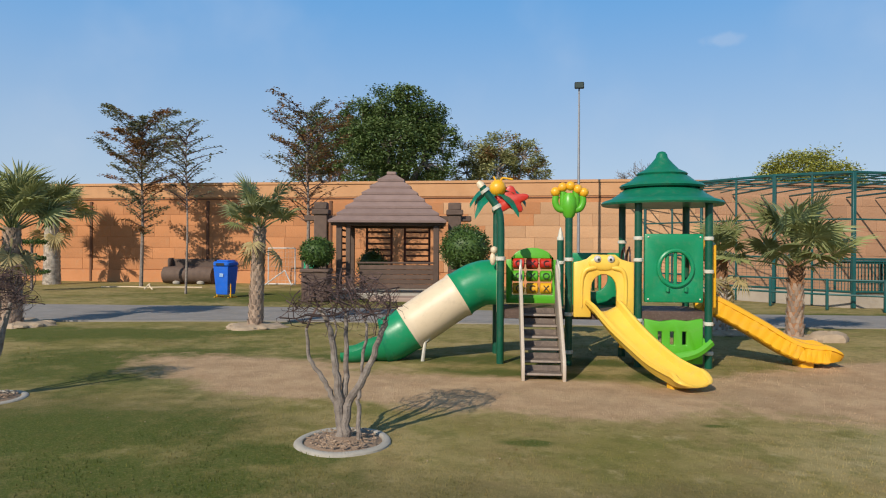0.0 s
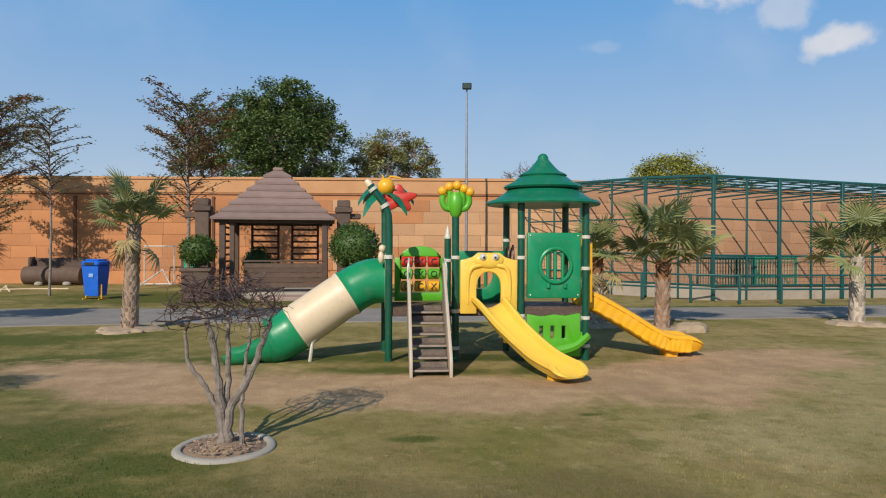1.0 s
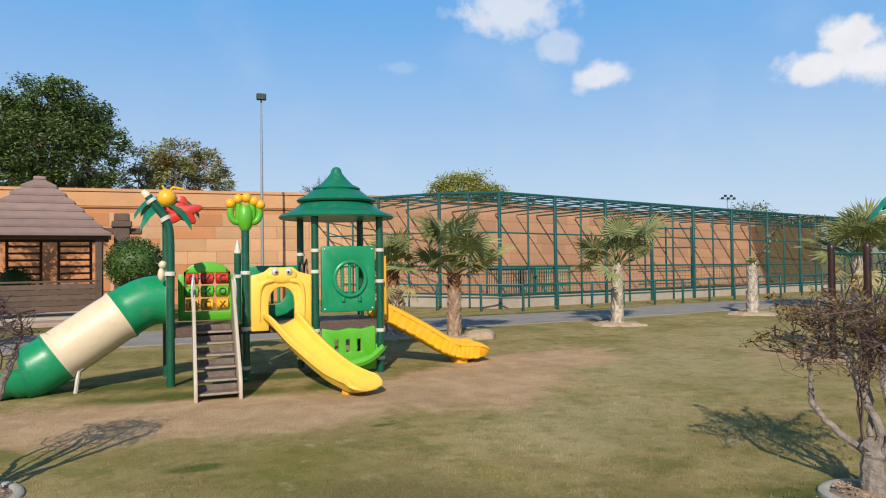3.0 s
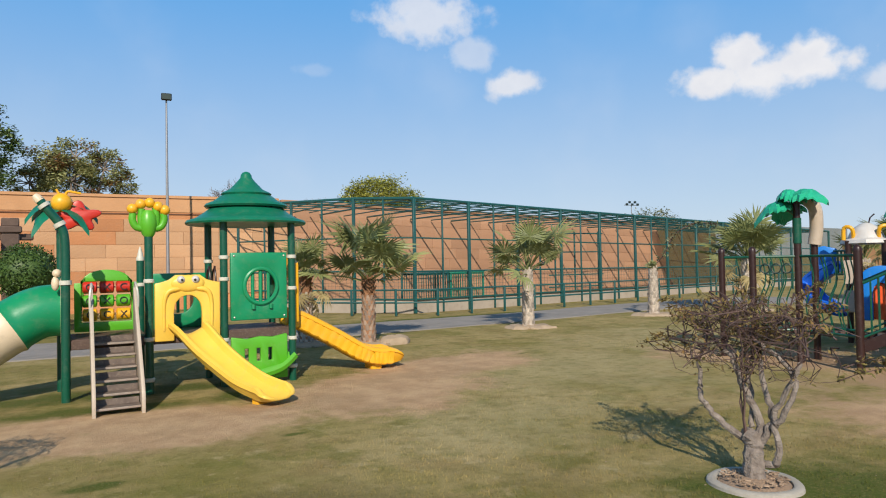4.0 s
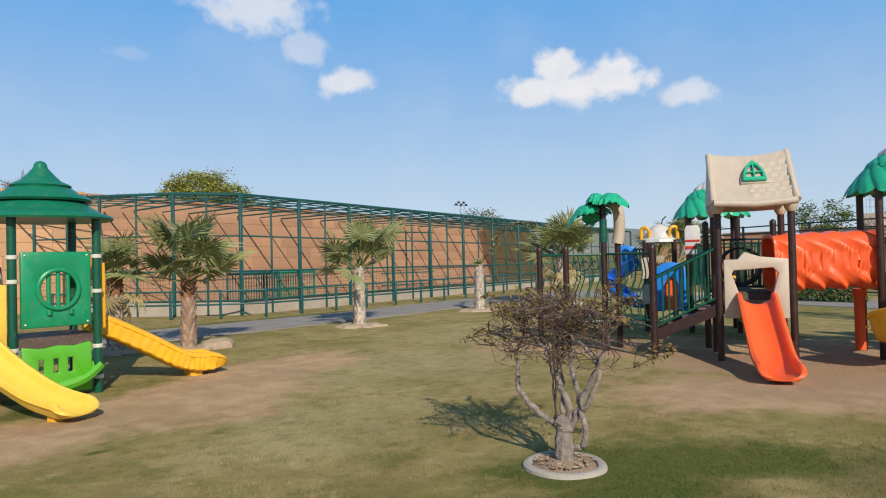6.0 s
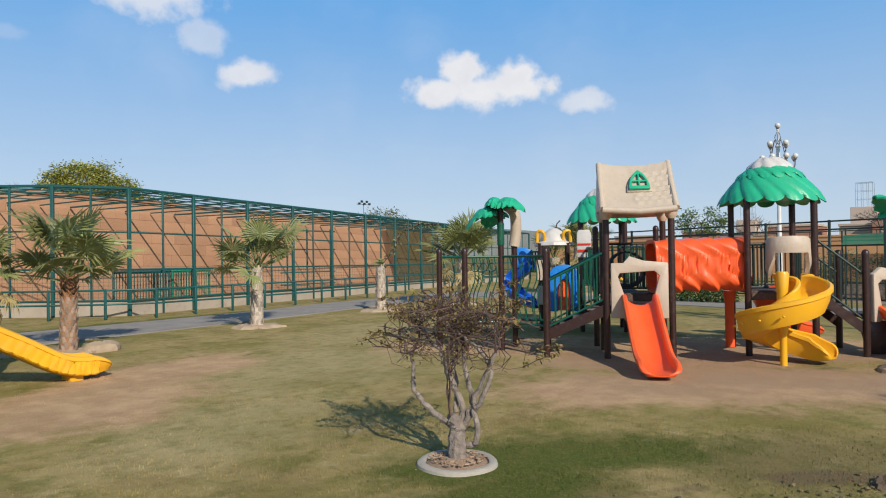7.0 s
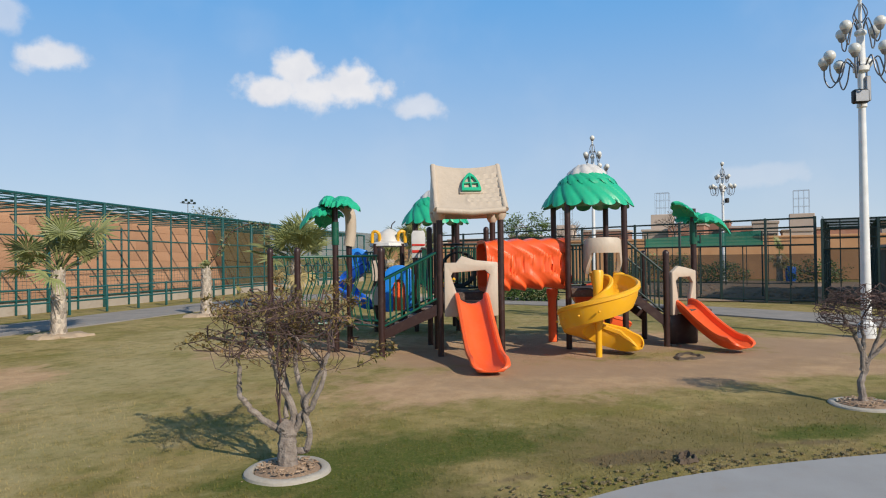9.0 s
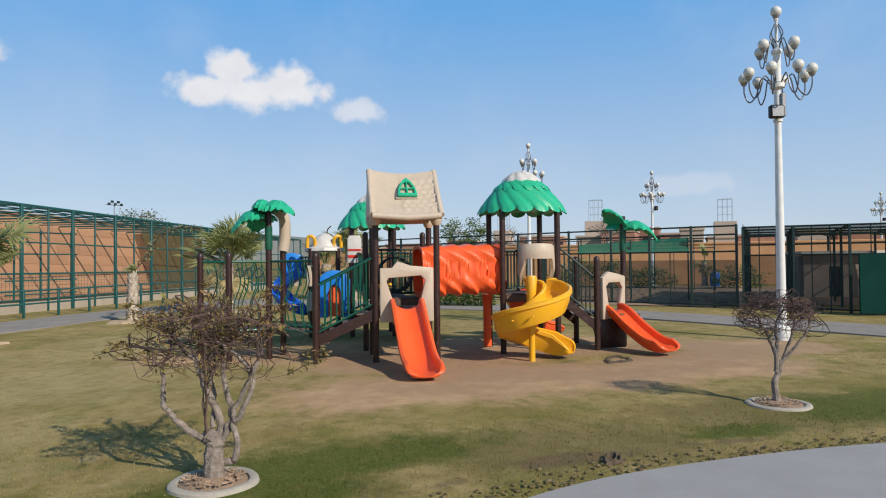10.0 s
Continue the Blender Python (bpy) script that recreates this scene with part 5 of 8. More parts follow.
    for y in (0.02, 0.98):
        m = Mesh()
        m.add([Vector(p) for p in ((-1.08, y - 0.02, 0.28), (-0.02, y - 0.02, H - 0.18), (-0.02, y - 0.02, H + 0.02), (-1.08, y - 0.02, 0.46), (-1.08, y + 0.02, 0.28), (-0.02, y + 0.02, H - 0.18), (-0.02, y + 0.02, H + 0.02), (-1.08, y + 0.02, 0.46))],
              [(0, 1, 2, 3), (7, 6, 5, 4), (0, 4, 5, 1), (1, 5, 6, 2), (2, 6, 7, 3), (3, 7, 4, 0)])
        part("stringer", m, POST_BROWN, ob)
        railing(ob, (-1.0, y, 0.45), (-0.06, y, H), 0.10, 0.92, 9, POST_GREEN)
    for k in range(4):
        part("step", Mesh().box((-0.94 + 0.24 * k, 0.5, 0.36 + 0.16 * k), (0.25, 0.92, 0.03), bev=0.006), STEP_IRON, ob)
    # rear guard with black hoops
    railing(ob, (0.05, 1.0, H), (0.05, 1.62, H), 0.1, 0.9, 6, POST_GREEN)
    railing(ob, (0.0, 1.95, H + 0.1), (W, 1.95, H + 0.1), 0.1, 1.0, 9, DARK_STEEL)
    for k in range(5):
        part("hoop", Mesh().tube([(0.55 + 0.36 * math.cos(a), 2.0 + 0.16 * k, 1.5 + 0.36 * math.sin(a)) for a in [2 * math.pi * q / 20 for q in range(21)]], 0.018, 6, False), BLACK, ob, "black rope tunnel hoop")
    # swirl tunnel to the dome tower
    NA, n = 120, 96
    ax = [Vector((W - 0.22 + 1.58 * t, 1.0 + 0.12 * t, 1.58 + 0.03 * t)) for t in [k / NA for k in range(NA + 1)]]
    vs, fs = [], []
    d = (ax[-1] - ax[0]).normalized()
    s = d.cross(Vector((0, 0, 1))).normalized()
    u = s.cross(d)
    for shell, r0 in enumerate((0.47, 0.44)):
        for i, p in enumerate(ax):
            for k in range(n):
                a = 2 * math.pi * k / n
                c, sn = math.cos(a), math.sin(a)
                v = abs(sn) ** 0.5 * (1 if sn > 0 else -1)
                r = r0
                if shell == 0:
                    # overlapping slanting leaves with curled slits between them
                    ph = i / NA * 1.58 / 0.36 + 1.7 * v + 0.35 * v * v + 0.12 * math.sin(3.1 * v + 0.5 * i / 9)
                    f = ph - math.floor(ph)
                    lift = (f / 0.86) ** 1.4 if f < 0.86 else (1 - f) / 0.14
                    vein = math.exp(-((f - 0.42) / 0.05) ** 2) * math.exp(-(v / 0.6) ** 2)
                    slit = math.exp(-((f - 0.95) / 0.07) ** 2) * math.exp(-((v + 0.2 - 0.3 * (int(math.floor(ph)) % 2)) / 0.26) ** 2)
                    curl = math.exp(-((f - 0.7) / 0.1) ** 2) * math.exp(-((v - 0.55) / 0.18) ** 2) + math.exp(-((f - 0.6) / 0.12) ** 2) * math.exp(-((v + 0.62) / 0.15) ** 2)
                    edge = min(1, min(i, NA - i) / 4)
                    r += edge * (0.055 * lift + 0.014 * vein - 0.075 * slit + 0.018 * curl) + 0.045 * (1 - edge)
                vs.append(p + s * (r * abs(c) ** 0.5 * (1 if c > 0 else -1)) + u * (r * 0.97 * v))
    q0 = (NA + 1) * n
    for i in range(NA):
        for k in range(n):
            a, b, c, e = i * n + k, i * n + (k + 1) % n, (i + 1) * n + (k + 1) % n, (i + 1) * n + k
            fs += [(a, b, c, e), (q0 + e, q0 + c, q0 + b, q0 + a)]
    for i in (0, NA):
        for k in range(n):
            fs.append((i * n + k, i * n + (k + 1) % n, q0 + i * n + (k + 1) % n, q0 + i * n + k))
    part("tunnel", Mesh().add(vs, fs), ORANGE, ob, "orange moulded crawl tunnel with swirls", sharp=60)
    part("tunnel_leg", Mesh().lathe([(0.09, 0.0), (0.09, 0.85), (0.12, 1.0), (0.12, 1.08)], 14, Matrix.Translation((2.42, 1.66, 0))), ORANGE, ob)
    # dome tower
    X0, X1, Y0, Y1, DH = 2.47, 3.57, 0.55, 1.66, 1.14
    for x in (X0, X1):
        for y in (Y0, Y1):
            post(ob, x, y, 2.76, POST_BROWN, cap=False)
    part("deck", Mesh().box(((X0 + X1) / 2, (Y0 + Y1) / 2, DH - 0.03), (W - 0.08, 1.05, 0.06), bev=0.01).box(((X0 + X1) / 2, Y0 + 0.02, DH - 0.1), (W - 0.12, 0.05, 0.14), bev=0.01), DECK, ob)
    dome_roof(ob, (X0 + X1) / 2, (Y0 + Y1) / 2, 2.755, 0.765, 0.90)
    railing(ob, (X0 + 0.05, Y0, DH), (X0 + 0.34, Y0, DH), 0.06, 0.82, 5, DARK_STEEL)
    railing(ob, (X0 + 0.05, Y1, DH), (X1 - 0.05, Y1, DH), 0.06, 0.82, 12, DARK_STEEL)
    railing(ob, (X1, Y1 - 0.05, DH), (X1, Y1 - 0.5, DH), 0.06, 0.82, 5, DARK_STEEL)
    # hood over the spiral slide
    hc = (X0 + X1) / 2 + 0.10
    vs, fs, K = [], [], 28
    for k in range(K + 1):
        a = radians(172 + 196 * k / K)
        leg = abs(2 * k / K - 1)
        low = DH + (0.66 - 0.40 * max(0.0, (leg - 0.50) / 0.5) ** 0.7)
        top = DH + 0.95 - 0.05 * leg ** 2
        pull = 1.0 - 0.10 * max(0.0, (leg - 0.5) / 0.5)
        for rad, z in ((0.355 * pull, low), (0.37, low + 0.10), (0.355, top - 0.03), (0.33, top), (0.30, top - 0.02), (0.29 * pull, low)):
            vs.append(Vector((hc + rad * math.cos(a), Y0 - 0.04 + 0.85 * rad * math.sin(a), z)))
    for k in range(K):
        for j in range(6):
            fs.append((6 * k + j, 6 * k + (j + 1) % 6, 6 * k + 6 + (j + 1) % 6, 6 * k + 6 + j))
    fs += [tuple(range(6))[::-1], tuple(6 * K + j for j in range(6))]
    part("slide_hood", Mesh().add(vs, fs), TAUPE, ob, "stone-beige curved hood over the spiral slide")
    # spiral slide
    sx, sy = 2.72, -0.48
    pts, sides = [], []
    pts.append(Vector((hc, Y0 - 0.05, DH))), sides.append(Vector((-1, 0, 0)))
    pts.append(Vector((hc + 0.06, Y0 - 0.3, DH - 0.02))), sides.append(Vector((-1, 0.05, 0)))
    N = 46
    for k in range(N + 1):
        a = radians(48 - 322 * k / N)
        t = max(0.0, min(1.0, (radians(30) - a) / radians(304)))
        pts.append(Vector((sx + 0.44 * math.cos(a), sy + 0.44 * math.sin(a), DH - 0.03 - 0.84 * t)))
        sides.append(Vector((-math.cos(a), -math.sin(a), 0)))
    end = pts[-1].copy()
    for k in range(1, 9):
        q = k / 8
        turn = radians(-8 - 34 * q)
        step = Vector((math.cos(turn), math.sin(turn), 0))
        end = end + step * 0.092
        pts.append(Vector((end.x, end.y, 0.27 - 0.16 * min(1.0, q * 1.25) ** 0.8)))
        sides.append(Vector((step.y, -step.x, 0)))
    part("spiral_slide", chute(pts, 0.48, 0.29, 0.06, sides), YELLOW, ob, "yellow spiral slide round a column")
    part("column", Mesh().lathe([(0.055, -0.02), (0.055, 0.5), (0.09, 0.62), (0.085, 1.2), (0.10, 1.46), (0.08, 1.5)], 16, Matrix.Translation((sx, sy, 0))), YELLOW, ob, "yellow moulded column")
    for k in range(24, 41, 4):
        p, sd = pts[k], sides[k].normalized()
        part("stud", Mesh().ball(p - sd * 0.272 + Vector((0, 0, 0.10)), 0.019, 8, sc=(1.3, 1.3, 1.0)), YELLOW, ob)
    # orange slide behind the dome tower
    ctrl = [(X1 - 0.5, Y1, DH), (X1 - 0.45, Y1 + 0.2, DH - 0.02), (X1 - 0.2, Y1 + 0.8, 0.6), (X1 + 0.2, Y1 + 1.2, 0.26), (X1 + 0.6, Y1 + 1.4, 0.14), (X1 + 0.85, Y1 + 1.45, 0.12)]
    part("slide", chute(spline(ctrl, 26), 0.54, 0.2, 0.04), ORANGE, ob, "orange red curved slide")
    # steps down to the low landing, with its own slide
    LX, LZ = 4.36, 0.69
    post(ob, LX, 0.52, 1.76, POST_BROWN)
    post(ob, LX, 1.66, 1.76, POST_BROWN)
    for y in (0.54, 1.64):
        m = Mesh()
        m.add([Vector(p) for p in ((X1, y - 0.02, DH - 0.16), (LX, y - 0.02, LZ - 0.34), (LX, y - 0.02, LZ - 0.14), (X1, y - 0.02, DH + 0.04), (X1, y + 0.02, DH - 0.16), (LX, y + 0.02, LZ - 0.34), (LX, y + 0.02, LZ - 0.14), (X1, y + 0.02, DH + 0.04))],
              [(0, 1, 2, 3), (7, 6, 5, 4), (0, 4, 5, 1), (1, 5, 6, 2), (2, 6, 7, 3), (3, 7, 4, 0)])
        part("stringer", m, POST_BROWN, ob)
        railing(ob, (X1 + 0.05, y, DH), (LX - 0.05, y, LZ - 0.12), 0.08, 0.86, 8, DARK_STEEL)
    for k in range(3):
        part("step", Mesh().box((X1 + 0.18 + 0.24 * k, 1.09, DH - 0.12 - 0.15 * k), (0.25, 1.04, 0.03), bev=0.006), STEP_IRON, ob)
    part("deck", Mesh().box((4.86, 1.12, LZ - 0.03), (0.9, 1.0, 0.06), bev=0.01), DECK, ob)
    part("skirt_panel", Mesh().plate([(LX + 0.04, 0.03), (LX + 0.62, 0.03), (LX + 0.6, LZ - 0.08), (LX - 0.1, LZ - 0.08)], [], 0.58, 0.63, bev=0.01), POST_BROWN, ob, "dark skirt panel")
    px, py = 5.16, 1.06
    post(ob, px, py, 2.66, POST_BROWN, clamps=(), cap=False)
    part("sleeve", Mesh().tube([(px, py, 1.95), (px, py, 2.4)], 0.07, 12), POST_GREEN, ob)
    ang = math.atan2(py - 0.52, px - LX)
    R = Matrix.Translation((LX, 0.52, 0)) @ Matrix.Rotation(ang, 4, "Z")
    wv = math.hypot(py - 0.52, px - LX)
    outer = [(0.08, LZ - 0.1), (0.30, LZ - 0.1), (0.28, LZ + 0.2), (0.20, LZ + 0.55), (0.30, LZ + 0.62), (wv - 0.28, LZ + 0.62), (wv - 0.18, LZ + 0.5), (wv - 0.27, LZ + 0.2), (wv - 0.27, LZ - 0.1), (wv - 0.07, LZ - 0.1), (wv - 0.07, LZ + 0.74), (wv * 0.6, LZ + 0.80), (0.3, LZ + 0.84), (0.08, LZ + 0.72)]
    part("arch_panel", Mesh().plate(outer, [], -0.09, 0.0, R, bev=0.02), TAUPE, ob, "stone-beige arch panel")
    mid = R @ Vector((wv / 2, 0, LZ))
    nv = Vector((math.sin(0.62 * ang), -math.cos(0.62 * ang), 0))
    ctrl = [mid, mid + nv * 0.16 + Vector((0, 0, -0.02)), mid + nv * 0.58 + Vector((0, 0, -0.30)), mid + nv * 0.98 + Vector((0, 0, -0.51)), mid + nv * 1.24 + Vector((0, 0, -0.58)), mid + nv * 1.42 + Vector((0, 0, -0.58))]
    part("slide", chute(spline(ctrl, 28), 0.5, 0.17, 0.04), ORANGE, ob, "orange red short slide")
    for az, ln, dr, up in ((195, 0.60, 0.10, 0.75), (-15, 0.72, 0.55, 0.30), (70, 0.5, 0.3, 0.5)):
        a = radians(az)
        vs, fs = leaf_plate((px, py, 2.46), (math.cos(a), math.sin(a), up), (-math.sin(a), math.cos(a), 0), ln, 0.30, dr, 0.12)
        part("palm_leaf", Mesh().add(vs, fs), PALM_GREEN, ob, "sea green moulded palm leaf")
    # palm post and rope climber on the far flank
    ax_, ay_ = -1.92, 0.82
    post(ob, ax_, ay_, 2.75, POST_BROWN, cap=False)
    post(ob, ax_ + 0.22, ay_ + 0.5, 2.0, POST_BROWN)
    part("sleeve", Mesh().tube([(ax_, ay_, 2.02), (ax_, ay_, 2.45)], 0.07, 12), POST_GREEN, ob)
    part("curved_trunk", Mesh().tube(spline([(ax_ + 0.22, ay_ + 0.5, 2.0), (ax_ + 0.26, ay_ + 0.5, 2.3), (ax_ + 0.24, ay_ + 0.45, 2.65), (ax_ + 0.08, ay_ + 0.4, 2.82)], 14), 0.11, 12), TAUPE, ob, "beige moulded curved trunk")
    for az, ln, dr, dx, z, w in ((-8, 0.56, 0.26, -0.08, 2.84, 0.40), (172, 0.36, 0.14, 0.06, 2.84, 0.38), (190, 0.56, 0.44, -0.10, 2.68, 0.36), (120, 0.46, 0.40, -0.06, 2.68, 0.30)):
        a = radians(az)
        vs, fs = leaf_plate((ax_ + dx, ay_, z), (math.cos(a), math.sin(a), 0.10), (-math.sin(a), math.cos(a), 0), ln, w, dr, 0.13, n=11, lobes=6)
        part("palm_leaf", Mesh().add(vs, fs), PALM_GREEN, ob, "sea green moulded palm leaf")
    part("leaf_arm", Mesh().tube([(ax_, ay_, 2.5), (ax_ - 0.16, ay_, 2.62), (ax_ - 0.3, ay_, 2.62)], 0.03, 8), POST_GREEN, ob)
    np1, np2 = (-3.19, 1.12), (-2.6, 0.6)
    post(ob, *np1, 1.9, POST_BROWN), post(ob, *np2, 1.9, POST_BROWN)
    for a, c in ((np1, (ax_, ay_)), (np2, (ax_, ay_)), ((ax_, ay_), (-1.05, 0.0)), ((ax_ + 0.22, ay_ + 0.5), (-1.05, 1.0))):
        part("climber_rail", Mesh().tube([(*a, 1.80), (*c, 1.80)], 0.022, 8), POST_GREEN, ob)
        part("climber_rail", Mesh().tube([(*a, 0.55), (*c, 0.55)], 0.02, 8), POST_GREEN, ob)
        for k in range(1, 5):
            t = k / 5
            x, y = a[0] + (c[0] - a[0]) * t, a[1] + (c[1] - a[1]) * t
            part("rope", Mesh().tube(spline([(x, y, 1.8), (x + 0.06, y, 1.4), (x - 0.06, y, 1.0), (x, y, 0.55)], 10), 0.012, 5), POST_GREEN, ob)
    for k in range(3):
        part("climber_loop", Mesh().tube([(np2[0] + 0.2 + 0.16 * k + 0.07 * math.cos(a), np2[1] + 0.05 * k, 1.6 + 0.08 * math.sin(a)) for a in [2 * math.pi * q / 14 for q in range(15)]], 0.012, 5, False), DARK_STEEL, ob)
    part("bridge_deck", Mesh().box((-2.1, 1.35, 0.5), (1.7, 0.8, 0.06), bev=0.01), DECK, ob)
    # rear dome tower
    cx, cy = 0.2, 4.6
    for dx in (-0.5, 0.5):
        for dy in (-0.5, 0.5):
            post(ob, cx + dx, cy + dy, 2.66, POST_BROWN, cap=False)
    part("deck", Mesh().box((cx, cy, 1.1), (1.0, 1.0, 0.06), bev=0.01), DECK, ob)
    dome_roof(ob, cx, cy, 2.63, 0.76, 0.84)
    railing(ob, (cx - 0.45, cy - 0.5, 1.12), (cx + 0.45, cy - 0.5, 1.12), 0.06, 0.85, 8, POST_GREEN)
    part("sign_panel", Mesh().plate([(-0.42, 1.75), (-0.1, 1.75), (-0.1, 2.3), (-0.14, 2.38), (-0.38, 2.38), (-0.42, 2.3)], [], 3.5, 3.56), WHITE, ob, "white moulded panel")
    part("sign_stripe", Mesh().box((-0.26, 3.488, 1.9), (0.3, 0.01, 0.06), bev=0.002).box((-0.26, 3.488, 2.05), (0.3, 0.01, 0.04), bev=0.002), RED, ob)
    ctrl = [(cx + 0.2, cy + 0.0, 1.1), (cx + 0.5, cy - 0.3, 0.7), (cx + 0.6, cy - 0.7, 0.35), (cx + 0.75, cy - 1.0, 0.2)]
    part("slide", chute(spline(ctrl, 20), 0.5, 0.18, 0.04), YELLOW, ob, "yellow small slide")
    railing(ob, (0.0, 2.0, H + 0.1), (-0.25, 4.1, 1.1), 0.05, 0.9, 16, POST_GREEN)
    railing(ob, (W, 2.0, H + 0.1), (0.65, 4.1, 1.1), 0.05, 0.9, 16, POST_GREEN)
    part("bridge_deck", Mesh().box((0.35, 3.05, 1.02), (0.9, 2.1, 0.05), bev=0.01), DECK, ob)
    # white-hatted tower with yellow handles, blue arch and blue slide
    wx, wy = -0.95, 4.55
    for dx, dy in ((-0.32, -0.3), (0.32, -0.3), (-0.32, 0.3), (0.32, 0.3)):
        post(ob, wx + dx, wy + dy, 2.1, POST_BROWN, cap=False)
    hat = part("white_hat", Mesh().lathe([(0.42, 2.02), (0.46, 2.05), (0.44, 2.12), (0.34, 2.16), (0.30, 2.26), (0.22, 2.38), (0.1, 2.46), (0.03, 2.48)], 28, Matrix.Translation((wx, wy, 0)), lambda a, i, q: (q * (1 + (0.05 * math.cos(8 * a) if i < 3 else 0)), 0)), WHITE, ob, "white moulded hat roof")
    for s in (-1, 1):
        part("hat_handle", Mesh().tube(spline([(wx + s * 0.22, wy - 0.2, 2.1), (wx + s * 0.24, wy - 0.3, 2.35), (wx + s * 0.38, wy - 0.26, 2.38), (wx + s * 0.4, wy - 0.24, 2.12)], 12), 0.04, 8), YELLOW, hat, "yellow moulded handle")
    part("stalk", Mesh().tube([(wx + 0.05, wy, 2.46), (wx + 0.08, wy, 2.58), (wx + 0.16, wy, 2.66)], 0.014, 6), POST_BROWN, hat)
    part("deck", Mesh().box((wx, wy, 0.95), (0.8, 0.7, 0.06), bev=0.01), DECK, ob)
    arch = [(-0.34, 0.5), (-0.14, 0.5), (-0.14, 1.05)] + loop(0, 1.05, 0.14, 0.2, 10, 180, 0)[1:-1] + [(0.14, 1.05), (0.14, 0.5), (0.34, 0.5), (0.36, 1.35)] + loop(0, 1.35, 0.34, 0.24, 10, 0, 180)[1:-1] + [(-0.36, 1.35)]
    part("blue_arch", Mesh().plate(arch, [], -0.06, 0.06, Matrix.Translation((-0.72, 3.7, 0)), bev=0.02), SKY_BLUE, ob, "bright blue arch panel")
    part("orange_panel", Mesh().box((-0.72, 3.74, 0.9), (0.3, 0.04, 0.76), bev=0.01), ORANGE, ob, "orange panel behind the blue arch")
    part("grey_panel", Mesh().box((-1.22, 4.1, 1.45), (0.28, 0.05, 0.5), bev=0.015).box((-1.22, 4.1, 0.85), (0.28, 0.05, 0.45), bev=0.015), TAUPE, ob, "grey moulded panel")
    ctrl = [(-1.45, 4.9, 1.5), (-1.7, 5.0, 1.35), (-2.0, 5.2, 1.1), (-2.0, 5.0, 0.8), (-1.7, 4.75, 0.62), (-1.45, 4.7, 0.52)]
    part("slide", chute(spline(ctrl, 30), 0.42, 0.2, 0.04), BLUE, ob, "blue twisting slide")
    part("blue_chair_back", Mesh().plate([(-0.2, 1.45), (0.2, 1.45), (0.26, 1.95), (0.0, 2.02), (-0.26, 1.95)], [], -0.07, 0.07, Matrix.Translation((-1.75, 5.0, 0)), bev=0.03), SKY_BLUE, ob, "bright blue ribbed panel")
    railing(ob, (-1.55, 4.8, 1.2), (-1.2, 4.4, 1.2), 0.2, 0.7, 5, POST_GREEN, 0.02)


build_playset_brown()


# ---- plants ----
MOUND = material("dusty pale soil", (0.46, 0.35, 0.245), 0.95, (0.34, 0.25, 0.165), scale=7, fine=40, bump=0.9, spec=0.2)


def blade_quads(m, pts, size, rng, flat=0.4, slim=0.5):
    """Small folded leaves at the given points."""
    for p in pts:
        d = Vector((rng.gauss(0, 1), rng.gauss(0, 1), rng.gauss(0, flat))).normalized()
        s = d.cross(Vector((rng.gauss(0, 0.6), rng.gauss(0, 0.6), 1))).normalized()
        up = s.cross(d)
        L, W = size * rng.uniform(0.7, 1.3), size * slim * rng.uniform(0.7, 1.2)
        a = Vector(p)
        m.add([a, a + d * L * 0.5 + s * W * 0.5 + up * W * 0.12, a + d * L, a + d * L * 0.5 - s * W * 0.5 + up * W * 0.12], [(0, 1, 2), (0, 2, 3)])


